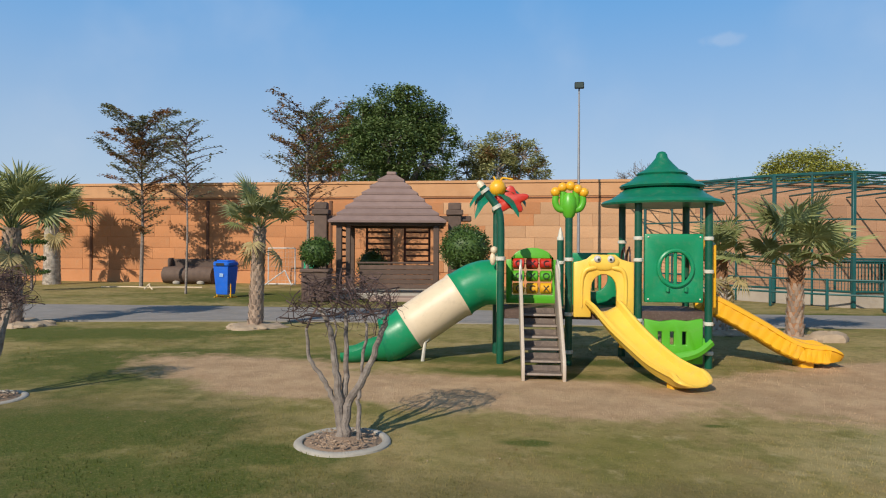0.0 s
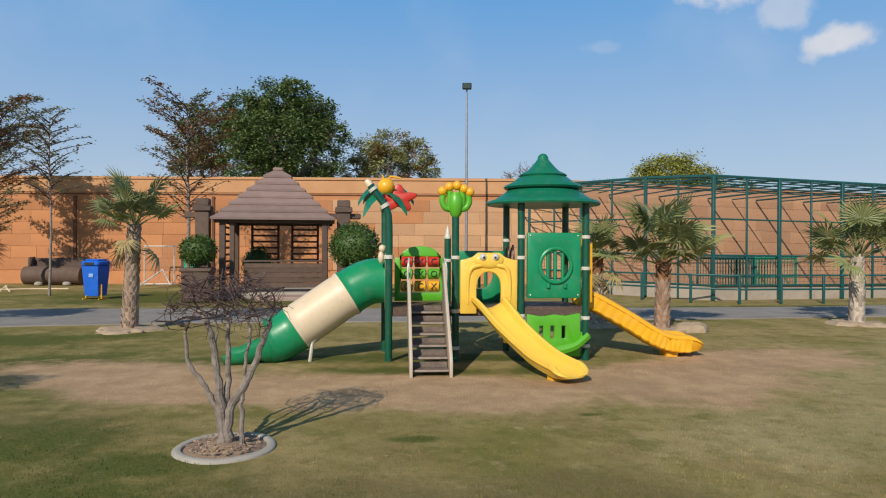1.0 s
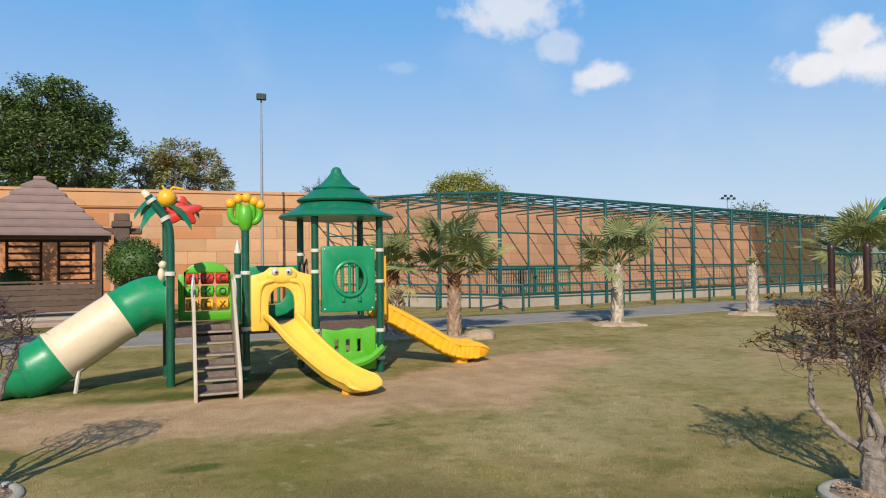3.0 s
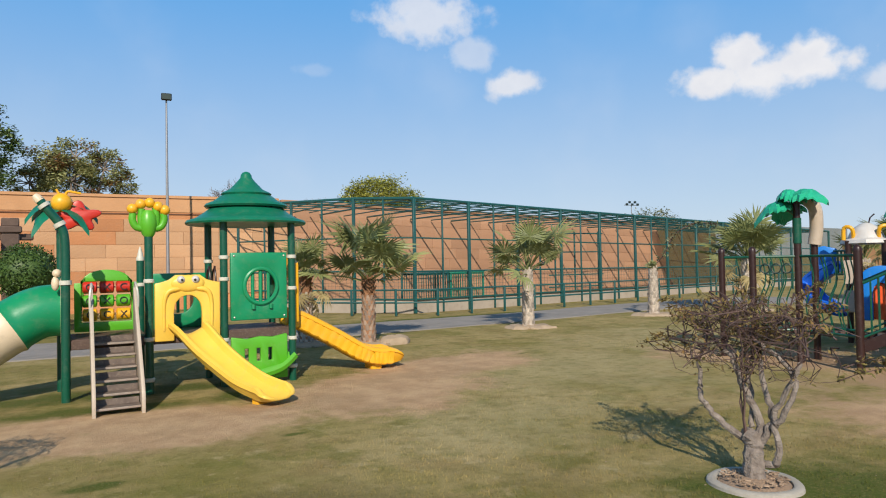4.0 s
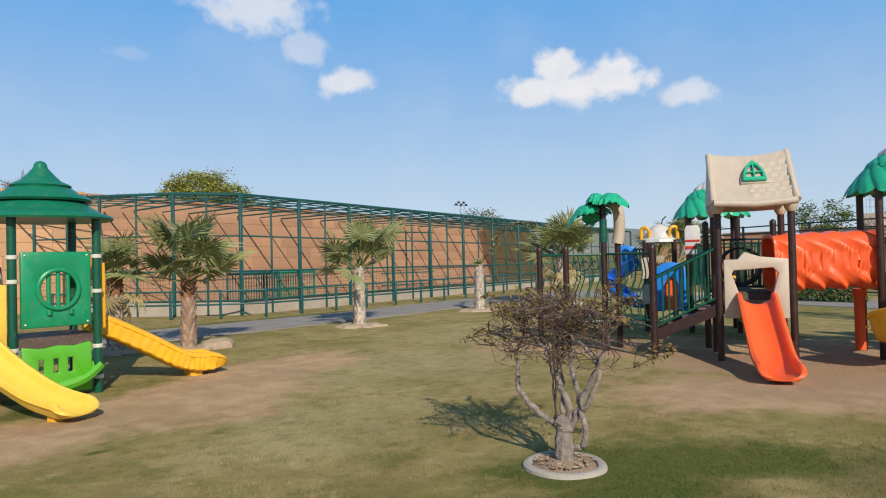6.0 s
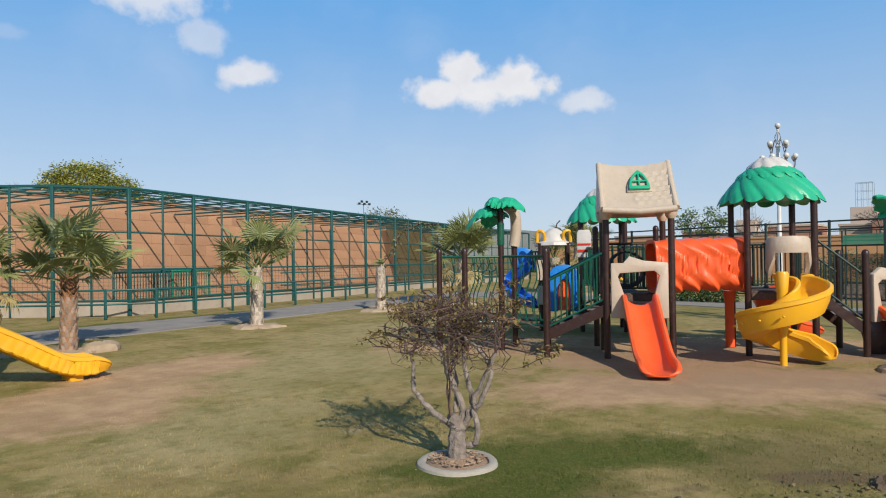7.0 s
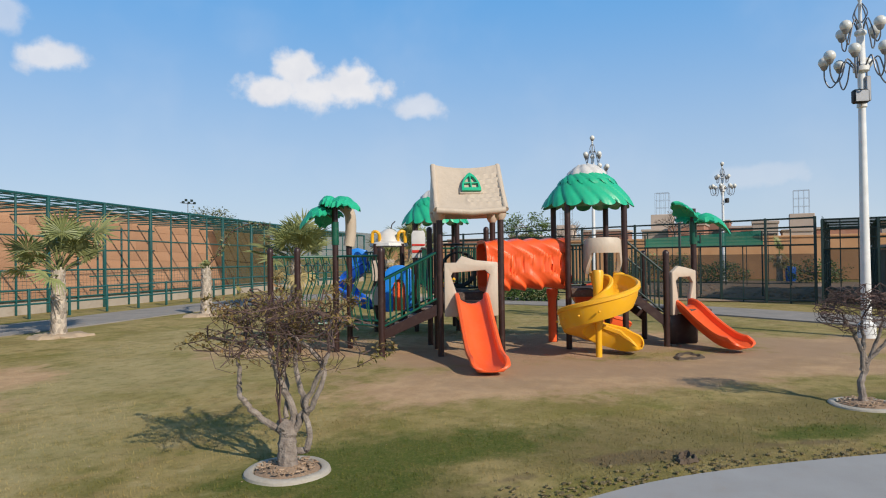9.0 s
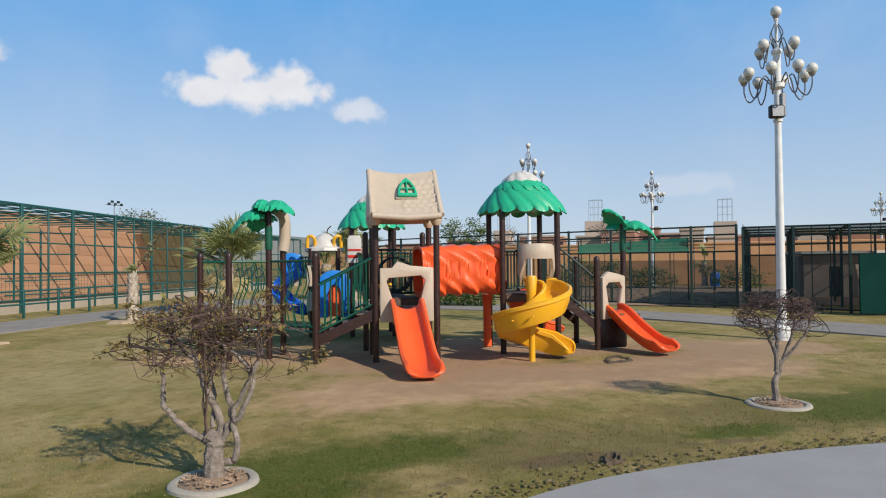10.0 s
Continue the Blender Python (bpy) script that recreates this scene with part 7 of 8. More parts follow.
broad_tree((-14.3, 42, 0), [(0, 0, 9.9, 1.4, 1.4), (0.9, 0.2, 8.3, 1.5, 1.4), (-0.8, 0, 8.5, 1.2, 1.3), (0.2, -0.3, 7.0, 1.7, 1.3)], LEAF_DARK, 9000, 0.23, 52, "brownish green tree beyond the wall", 0.3, rust=(LEAF_RUSTY, 0.25))
broad_tree((-1.8, 45, 0), [(0.2, 0, 9.0, 1.35, 1.2), (1.85, 0, 8.3, 1.3, 1.2), (-1.4, 0, 8.5, 1.2, 1.1), (0, -0.5, 7.4, 1.9, 1.4), (2.9, 0, 7.3, 0.9, 0.8), (-2.3, 0, 7.3, 1.0, 0.9)], LEAF_OLIVE, 15000, 0.22, 42, "olive green tree with reddish flank beyond the wall", 0.35, rust=(LEAF_RUSTY, 0.12))


def twig_tree(at, z0, h, spread, seed, label):
    """Leafless far tree: a fork that divides again and again into fine twigs."""
    rng = random.Random(seed)
    ob = thing("bare_tree", label, "tree", at)
    part("trunk", Mesh().tube([(0, 0, -0.1), (0.05, 0, z0)], [0.2, 0.14], 8), BARK, ob)
    tw = Mesh()

    def grow(p, d, L, r, depth):
        q = p + d * L
        mid = p.lerp(q, 0.5) + Vector((rng.gauss(0, 0.06), rng.gauss(0, 0.06), rng.gauss(0, 0.04))) * L
        tw.tube([p, mid, q], [r, r * 0.85, r * 0.65], 4 if depth < 2 else 3, False)
        if depth < 5:
            for _ in range(3 if depth < 5 else 2):
                e = (d + Vector((rng.gauss(0, 0.55), rng.gauss(0, 0.55), rng.gauss(0.08, 0.35)))).normalized()
                grow(p.lerp(q, rng.uniform(0.6, 1.0)), e, L * rng.uniform(0.62, 0.86), r * 0.62, depth + 1)

    for k in range(4):
        a = k * 1.6 + rng.uniform(-0.3, 0.3)
        grow(Vector((0.05, 0, z0)), Vector((math.cos(a) * spread, math.sin(a) * spread, 1)).normalized(), h * 0.30, 0.07, 1)
    part("twig_crown", tw, GREY_TWIG, ob, fix=False, smooth=False)


GREY_TWIG = material("grey far twigs", (0.20, 0.16, 0.135), 0.9, (0.14, 0.11, 0.09), scale=3, bump=0.1, island=0.3)
twig_tree((8.5, 46.5, 0), 5.4, 3.9, 0.75, 43, "bare grey tree beyond the wall")
broad_tree((18.0, 42.2, 0), [(0, 0, 6.5, 2.3, 1.4), (-1.8, 0, 6.1, 1.5, 1.1), (1.9, 0, 6.1, 1.5, 1.0)], LEAF_YELLOW, 15000, 0.2, 44, "rounded yellow green tree beyond the wall", 0.3)
twig_tree((13.8, 44.5, 0), 4.8, 2.6, 0.8, 45, "sparse brownish tree beyond the wall")
broad_tree((25.0, 47.0, 0), [(0, 0, 6.2, 1.0, 0.7)], LEAF_OLIVE, 700, 0.2, 46, "small olive treetop beyond the wall", 0.2)
broad_tree((66.0, 66.0, 0), [(0, 0, 7.0, 3.0, 1.3)], LEAF_FEATHER, 1500, 0.35, 47, "distant brownish tree beyond the cage", 0.3)
broad_tree((-33.0, 30.5, 0), [(0, 0, 6.6, 1.8, 1.5), (0.8, 0, 5.4, 1.4, 1.2)], LEAF_OLIVE, 2200, 0.22, 48, "loose leafy tree behind the palms", 0.25)
twig_tree((60, 14.2, 0), 2.2, 3.9, 1.0, 49, "dry grey tree before the far houses")
twig_tree((60, 5.5, 0), 3.4, 2.9, 1.0, 50, "bare tree before the far houses")
broad_tree((74, 24, 0), [(0, 0, 5.0, 2.4, 1.5)], LEAF_DARK, 1800, 0.35, 51, "distant dark tree among the houses", 0.3)


def hedge_ball(at, r, rz, n, seed, label, size=0.09):
    rng = random.Random(seed)
    ob = thing("clipped_bush", label, "bush", at)
    part("stem", Mesh().tube([(0, 0, -0.6 * rz), (0.02, 0, -rz * 1.15)], 0.06, 8), BARK, ob)
    part("core", Mesh().ball((0, 0, 0), r * 0.86, 20, sc=(1, 1, rz / r)), LEAF_HEDGE, ob, "dark inner foliage")
    lv = Mesh()
    pts = []
    for _ in range(n):
        d = Vector((rng.gauss(0, 1), rng.gauss(0, 1), rng.gauss(0, 1))).normalized()
        q = rng.uniform(0.84, 1.05)
        pts.append(Vector((d.x * r * q, d.y * r * q, d.z * rz * q)))
    blade_quads(lv, pts, size, rng, 0.8, 0.6)
    part("foliage", lv, LEAF_HEDGE, ob, fix=False, smooth=False)
    return ob


# ---- shelter and the things round it ----
PINK_SLAB = material("pinkish paving", (0.40, 0.29, 0.235), 0.85, (0.32, 0.22, 0.175), scale=4, fine=40, bump=0.4, spec=0.2)


def build_gazebo():
    ob = thing("garden_shelter", "square wooden shelter with stepped mauve pyramid roof", "gazebo", (-4.2, 21.7, 0), 9.0)
    hw = 1.72
    part("floor_slab", Mesh().box((0, 0, 0.08), (4.0, 4.0, 0.22), bev=0.03), CONCRETE, ob)
    for x in (-hw, hw):
        for y in (-hw, hw):
            part("post", Mesh().box((x, y, 1.4), (0.2, 0.2, 2.6), bev=0.02), GAZ_WOOD, ob)
    part("post", Mesh().box((-hw + 0.32, -hw, 1.4), (0.16, 0.16, 2.6), bev=0.02), GAZ_WOOD, ob)
    for s in (-1, 1):
        part("eave_beam", Mesh().box((0, s * (hw + 0.06), 2.66), (4.0, 0.16, 0.16), bev=0.02), GAZ_WOOD, ob)
        part("eave_beam", Mesh().box((s * (hw + 0.06), 0, 2.66), (0.16, 3.7, 0.16), bev=0.02), GAZ_WOOD, ob)
    n = 7
    for i in range(n):
        r0, z0 = 2.02 - 1.84 * i / n, 2.74 + 1.86 * i / n
        r1, z1 = 2.02 - 1.84 * (i + 1) / n, 2.74 + 1.86 * (i + 1) / n
        vs = []
        for r, z in ((r0 - 0.06, z0 - 0.06), (r0 + 0.05, z0 - 0.06), (r0 + 0.06, z0 + 0.015), (r1 - 0.02, z1 - 0.035)):
            vs += [Vector((-r, -r, z)), Vector((r, -r, z)), Vector((r, r, z)), Vector((-r, r, z))]
        fs = [(a + k, a + (k + 1) % 4, a + 4 + (k + 1) % 4, a + 4 + k) for a in (0, 4, 8) for k in range(4)] + [(3, 2, 1, 0), (12, 13, 14, 15)]
        part("roof_course", Mesh().add(vs, fs), GAZ_ROOF, ob, "mauve brown roof course", sharp=15)
    part("roof_cap", Mesh().box((0, 0, 4.62), (0.36, 0.36, 0.12), bev=0.03), GAZ_ROOF, ob)
    part("entry_step", Mesh().box((0.7, -2.55, 0.04), (2.4, 1.1, 0.14), bev=0.02), PINK_SLAB, ob, "pinkish paved entry step")
    # boarded parapet and its bench
    for k in range(5):
        part("parapet_board", Mesh().box((0.35, -hw, 0.42 + 0.17 * k), (2.7, 0.06, 0.16), bev=0.012), GAZ_WOOD, ob)
    part("parapet_cap", Mesh().box((0.35, -hw, 1.26), (2.8, 0.2, 0.06), bev=0.012), GAZ_WOOD, ob)
    part("bench_seat", Mesh().box((0.35, -hw + 0.4, 0.55), (2.6, 0.4, 0.06), bev=0.012), GAZ_WOOD, ob)
    # slatted back screens
    for cx in (-0.62, 0.92):
        scr = part("screen_frame", Mesh().box((cx - 0.5, hw, 1.55), (0.09, 0.08, 2.1), bev=0.01).box((cx + 0.5, hw, 1.55), (0.09, 0.08, 2.1), bev=0.01), RED_WOOD, ob, "red brown slatted screen")
        for k in range(8):
            part("slat", Mesh().box((cx, hw, 0.75 + 0.24 * k), (0.96, 0.05, 0.075), bev=0.01), RED_WOOD, scr)
    for k in range(8):
        part("slat", Mesh().box((-hw, -0.6, 0.75 + 0.24 * k), (0.05, 1.6, 0.075), bev=0.01), RED_WOOD, ob)


build_gazebo()


def pier(at, rz, seed):
    ob = thing("brick_pier", "dark brown stone pier with stepped cap and cross beam", "pier", at, rz, group="shelter piers")
    part("shaft", Mesh().box((0, 0, 1.5), (0.46, 0.46, 3.0), bev=0.03), GAZ_WOOD, ob)
    part("cap_block", Mesh().box((0, 0, 3.06), (0.60, 0.60, 0.20), bev=0.03), GAZ_WOOD, ob)
    part("cap_block", Mesh().box((0, 0, 3.28), (0.46, 0.46, 0.26), bev=0.03), GAZ_WOOD, ob)
    part("cross_beam", Mesh().box((0, 0, 2.84), (1.2, 0.2, 0.2), bev=0.03), GAZ_WOOD, ob)


pier((-6.35, 19.9, 0), 9, 1)
pier((-1.62, 20.6, 0), 9, 2)


def pot(at, label):
    ob = thing("square_planter", label, "planter", at, 9.0, group="planters")
    part("body", Mesh().box((0, 0, 0.5), (0.86, 0.86, 1.0), bev=0.05), GAZ_WOOD, ob)
    part("rim", Mesh().box((0, 0, 1.02), (0.96, 0.96, 0.12), bev=0.03), GAZ_WOOD, ob)


pot((-1.05, 19.2, 0), "dark square planter under a clipped bush")
pot((-5.95, 18.3, 0), "dark square planter under a small bush")
hedge_ball((-1.05, 19.2, 1.78), 0.84, 0.78, 3600, 61, "large round clipped green bush in a planter")
hedge_ball((-5.95, 18.3, 1.62), 0.58, 0.5, 2000, 62, "small round clipped green bush in a planter")
hedge_ball((-5.2, 22.6, 1.02), 0.6, 0.75, 1200, 63, "dark potted shrub inside the shelter")
topiary = thing("topiary_tree", "small clipped topiary tree in three tiers", "topiary", (-18.6, 20.6, 0))
part("trunk", Mesh().tube([(0, 0, -0.05), (0, 0, 2.0)], 0.05, 8), BARK, topiary)
_r = random.Random(70)
for r, z in ((0.55, 1.95), (0.50, 1.3), (0.62, 0.75)):
    tier = Mesh()
    blade_quads(tier, [Vector((r * q * math.cos(a), r * q * math.sin(a), z + _r.uniform(-0.2, 0.2) * (1.1 - q))) for q, a in [(_r.random() ** 0.4, _r.uniform(0, 6.283)) for _ in range(800)]], 0.09, _r, 0.8, 0.6)
    part("tier", tier, LEAF_HEDGE, topiary, fix=False, smooth=False)


SCUFF = material("scuffed pale blue", (0.16, 0.34, 0.66), 0.6, (0.45, 0.52, 0.62), scale=16, amount=0.9)


def build_bin():
    ob = thing("litter_bin", "blue plastic litter bin on a yellow steel frame", "bin", (-9.6, 19.1, 0), -13.0)
    vs = []
    for z, w, d in ((0.12, 0.24, 0.20), (0.20, 0.25, 0.21), (1.06, 0.31, 0.27), (1.10, 0.31, 0.27)):
        vs += [(-w, -d, z), (w, -d, z), (w, d, z), (-w, d, z)]
    part("body", Mesh().add(vs, [(a + k, a + (k + 1) % 4, a + 4 + (k + 1) % 4, a + 4 + k) for a in (0, 4, 8) for k in range(4)] + [(3, 2, 1, 0), (12, 13, 14, 15)]), BLUE, ob)
    lid = part("lid", Mesh().box((0, 0, 1.19), (0.68, 0.60, 0.18), bev=0.05).box((0, 0.02, 1.30), (0.5, 0.44, 0.06), bev=0.02), BLUE, ob)
    part("slot", Mesh().box((0, -0.305, 1.18), (0.36, 0.01, 0.09), bev=0.002), BLACK, lid, "dark slot")
    part("label_plate", Mesh().box((0.03, -0.268, 0.80), (0.16, 0.008, 0.12), bev=0.002), SCUFF, ob, "scuffed pale sticker")
    for x in (-0.30, 0.30):
        part("leg", Mesh().tube([(x, -0.1, -0.02), (x, -0.1, 0.5)], 0.022, 6), YELLOW, ob)
        part("foot", Mesh().tube([(x, -0.24, 0.02), (x, 0.24, 0.02)], 0.022, 6), YELLOW, ob)
    part("cross_bar", Mesh().tube([(-0.30, -0.1, 0.12), (0.30, -0.1, 0.12)], 0.02, 6), YELLOW, ob)


build_bin()


def build_log_bench():
    ob = thing("log_bench", "weathered log bench against the orange wall", "bench", (-15.5, 27.1, 0), 4.0)
    part("log", Mesh().tube([(-1.2, -0.2, 0.42), (-0.6, -0.2, 0.44), (0.6, -0.2, 0.44), (1.25, -0.2, 0.42)], [0.40, 0.42, 0.42, 0.40], 16), GAZ_WOOD, ob)
    part("back", Mesh().box((0.1, 0.12, 0.95), (2.3, 0.16, 0.5), bev=0.06), GAZ_WOOD, ob)
    part("arm", Mesh().box((-1.0, 0.0, 1.0), (0.16, 0.5, 0.5), bev=0.06), GAZ_WOOD, ob)
    for x in (-0.5, 0.7):
        part("stone_foot", Mesh().ball((x, -0.45, 0.06), 0.16, 10, sc=(1.2, 1, 0.7)), CONCRETE, ob)


build_log_bench()


def build_goal():
    ob = thing("goal_frame", "white tube goal frame leaning by the wall", "goal frame", (-10.7, 26.9, 0), 4.0)
    for a, c in (((-0.7, 0, 0), (-0.7, 0, 1.75)), ((0.6, 0, 0), (0.6, 0, 1.75)), ((-0.7, 0, 1.75), (0.6, 0, 1.75)), ((-0.7, -0.5, 0.02), (0.1, 0, 0.7)), ((0.1, 0, 0.7), (0.6, -0.5, 0.02)), ((-0.7, 0, 0.05), (0.6, 0, 0.05))):
        part("tube", Mesh().tube([a, c], 0.03, 8), WHITE, ob)
    net = Mesh()
    for k in range(1, 8):
        net.tube([(-0.7 + 1.3 * k / 8, 0.05, 0), (-0.7 + 1.3 * k / 8, 0.05, 1.75)], 0.006, 3, False).tube([(-0.7, 0.05, 1.75 * k / 8), (0.6, 0.05, 1.75 * k / 8)], 0.006, 3, False)
    part("net", net, WHITE, ob, fix=False)


build_goal()
tp = thing("teal_board", "small teal board leaning beside the shelter", "board", (-8.7, 25.2, 0), 9)
part("panel", Mesh().box((0, 0, 0.6), (0.6, 0.05, 1.2), bev=0.01), PALM_GREEN, tp)
part("post", Mesh().box((-0.36, 0, 0.7), (0.08, 0.08, 1.4), bev=0.01), GAZ_WOOD, tp)


# ---- lamps and masts ----
def flood_mast(at, h, label, heads=1):
    ob = thing("flood_light_mast", label, "flood light", at)
    part("pole", Mesh().tube([(0, 0, -0.1), (0, 0, h * 0.45), (0, 0, h)], [0.075, 0.06, 0.035], 10), GREY_STEEL, ob)
    for k in range(heads):
        x = (k - (heads - 1) / 2) * 0.30
        hd = part("head", Mesh().box((x, -0.12, h + (0.25 if k % 2 else 0.05)), (0.40 if heads == 1 else 0.22, 0.14, 0.28 if heads == 1 else 0.2), bev=0.03), BLACK, ob)
        part("glass", Mesh().box((x, -0.196, h + (0.25 if k % 2 else 0.05)), (0.34 if heads == 1 else 0.18, 0.01, 0.22 if heads == 1 else 0.16), bev=0.002), DARK_STEEL, hd)
    if heads > 1:
        part("cross_bar", Mesh().tube([(-0.16 * heads, 0, h), (0.16 * heads, 0, h)], 0.03, 6), GREY_STEEL, ob)


flood_mast((3.0, 25.9, 0), 8.7, "slim flood light mast before the wall")
flood_mast((41.4, 42.3, 0), 6.6, "distant mast with several flood lights", 5)
flood_mast((66, 32, 0), 7.2, "distant mast with several flood lights", 4)
arm_lamp = thing("street_lamp", "thin grey lamp post with a short arm", "street lamp", (-16.0, 16.0, 0))
part("pole", Mesh().tube(spline([(0, 0, -0.1), (0, 0, 3), (0, 0, 6.1), (-0.3, 0, 6.25), (-0.9, 0, 6.3)], 20), 0.05, 10), GREY_STEEL, arm_lamp)
part("head", Mesh().box((-1.0, 0, 6.28), (0.5, 0.2, 0.1), bev=0.03), GREY_STEEL, arm_lamp)


def globe_lamp(at, label):
    ob = thing("globe_lamp_post", label, "street lamp", at, -70.0, group="globe lamp posts")
    part("pole", Mesh().lathe([(0.17, -0.05), (0.17, 0.25), (0.10, 0.32), (0.085, 2.5), (0.068, 4.7), (0.095, 4.72), (0.095, 4.78), (0.07, 4.8), (0.07, 5.42), (0.15, 5.46), (0.15, 5.56), (0.085, 5.62), (0.075, 6.18), (0.11, 6.22), (0.11, 6.28), (0.04, 6.34), (0.03, 6.9), (0.05, 6.95), (0.03, 7.0)], 18), LAMP_WHITE, ob)
    part("control_box", Mesh().box((0.085, -0.07, 5.08), (0.10, 0.10, 0.52), bev=0.02), GREY_STEEL, ob)
    fl = part("flood_head", Mesh().box((-0.12, -0.2, 4.90), (0.30, 0.16, 0.28), bev=0.03), BLACK, ob, "black flood light")
    part("glass", Mesh().box((-0.12, -0.285, 4.90), (0.24, 0.01, 0.22), bev=0.002), GREY_STEEL, fl)

    def globe(x, y, z, owner):
        g = part("globe", Mesh().ball((x, y, z + 0.115), 0.115, 20), GLOBE, owner, "opal glass globe")
        part("cup", Mesh().lathe([(0.02, z - 0.06), (0.05, z - 0.04), (0.08, z + 0.03), (0.07, z + 0.05)], 12, Matrix.Translation((x, y, 0))), GREY_STEEL, g)

    for k in range(8):
        a = 2 * math.pi * k / 8 + 0.2
        d = Vector((math.cos(a), math.sin(a), 0))
        arm = part("arm", Mesh().tube(spline([d * 0.1 + Vector((0, 0, 5.5)), d * 0.3 + Vector((0, 0, 5.72)), d * 0.42 + Vector((0, 0, 5.36)), d * 0.56 + Vector((0, 0, 5.22)), d * 0.66 + Vector((0, 0, 5.40)), d * 0.67 + Vector((0, 0, 5.62))], 22), 0.015, 7), ARM_STEEL, ob, "curled steel arm")
        globe(d.x * 0.67, d.y * 0.67, 5.66, arm)
    for k in range(4):
        a = 2 * math.pi * k / 4 + 0.5
        d = Vector((math.cos(a), math.sin(a), 0))
        arm = part("arm", Mesh().tube(spline([d * 0.06 + Vector((0, 0, 6.3)), d * 0.16 + Vector((0, 0, 6.52)), d * 0.28 + Vector((0, 0, 6.2)), d * 0.34 + Vector((0, 0, 5.98)), d * 0.41 + Vector((0, 0, 6.05)), d * 0.42 + Vector((0, 0, 6.2))], 18), 0.014, 7), ARM_STEEL, ob, "curled steel arm")
        globe(d.x * 0.42, d.y * 0.42, 6.24, arm)
        part("scroll", Mesh().tube(spline([d * 0.03 + Vector((0, 0, 6.45)), d * 0.16 + Vector((0, 0, 6.62)), d * 0.05 + Vector((0, 0, 6.85))], 8), 0.012, 6), ARM_STEEL, ob)
    globe(0, 0, 7.02, ob)
    return ob


near_lamp = globe_lamp((17.9, -4.3, 0), "tall white lamp post with clusters of opal globes")
for x, y in ((31.9, 5.0), (44.8, 0.55), (68.0, -16.2)):
    copy_thing(near_lamp, pose(x, y, 0, 0, 0, 30))


# ---- beyond the lawn: fences, nets, hut, houses ----
net_sheet("shade_net", [(34.6, 30.6, 0.1), (62, 36.5, 0.1), (62, 36.5, 4.3), (32.8, 30.3, 4.3)], NET_OLIVE, "olive shade net hung inside the cage")


def bar_fence(name, pts, h, mat, label, rails, bars=0, r=0.035):
    ob = thing(name, label, "fence", (0, 0, 0))
    for i, (x, y) in enumerate(pts):
        part("post", Mesh().box((x, y, h / 2), (r * 2, r * 2, h), bev=0.01), mat, ob)
        if i:
            x0, y0 = pts[i - 1]
            for z in rails:
                part("rail", Mesh().tube([(x0, y0, z), (x, y, z)], r * 0.7, 6), mat, ob)
            for k in range(1, bars + 1):
                t = k / (bars + 1)
                part("bar", Mesh().tube([(x0 + (x - x0) * t, y0 + (y - y0) * t, 0.0), (x0 + (x - x0) * t, y0 + (y - y0) * t, rails[0])], 0.02, 5), mat, ob)
    return ob


east = [(34.0, 15.5), (32.6, 12.0), (31.2, 8.5), (30.0, 5.0), (29.2, 2.6), (28.6, 0.8), (28.1, -0.7), (27.6, -2.2), (27.1, -3.7)]
ef = bar_fence("steel_fence", east, 2.95, DARK_STEEL, "dark steel fence with upright bars and mesh", (2.0, 2.9, 2.6, 0.1), 1, 0.045)
for i in range(4, len(east) - 1):
    net_sheet("mesh_panel", [(*east[i], 0.1), (*east[i + 1], 0.1), (*east[i + 1], 1.7), (*east[i], 1.7)], NET_FINE, "fine dark mesh", ef, 4, 0.0)
back_rail = bar_fence("steel_fence", [(44, 22), (42, 15), (40.5, 9), (39.5, 4), (39, 0), (38.6, -3)], 2.9, DARK_STEEL, "far dark steel fence with rails", (2.8, 2.3, 0.2), 2)
net_sheet("shade_strip", [(31.2, 2.6, 2.05), (30.2, -2.0, 2.05), (30.4, -2.0, 2.62), (31.6, 2.6, 2.42)], NET_GREEN, "long bright green shade net strip")
for x, y in ((31.3, 2.6), (30.8, 0.3), (30.3, -2.0)):
    sp = thing("net_post", "slim dark post carrying the green shade net", "post", (x, y, 0), group="net posts")
    part("shaft", Mesh().tube([(0, 0, -0.05), (0, 0, 2.6)], 0.03, 8), DARK_STEEL, sp)


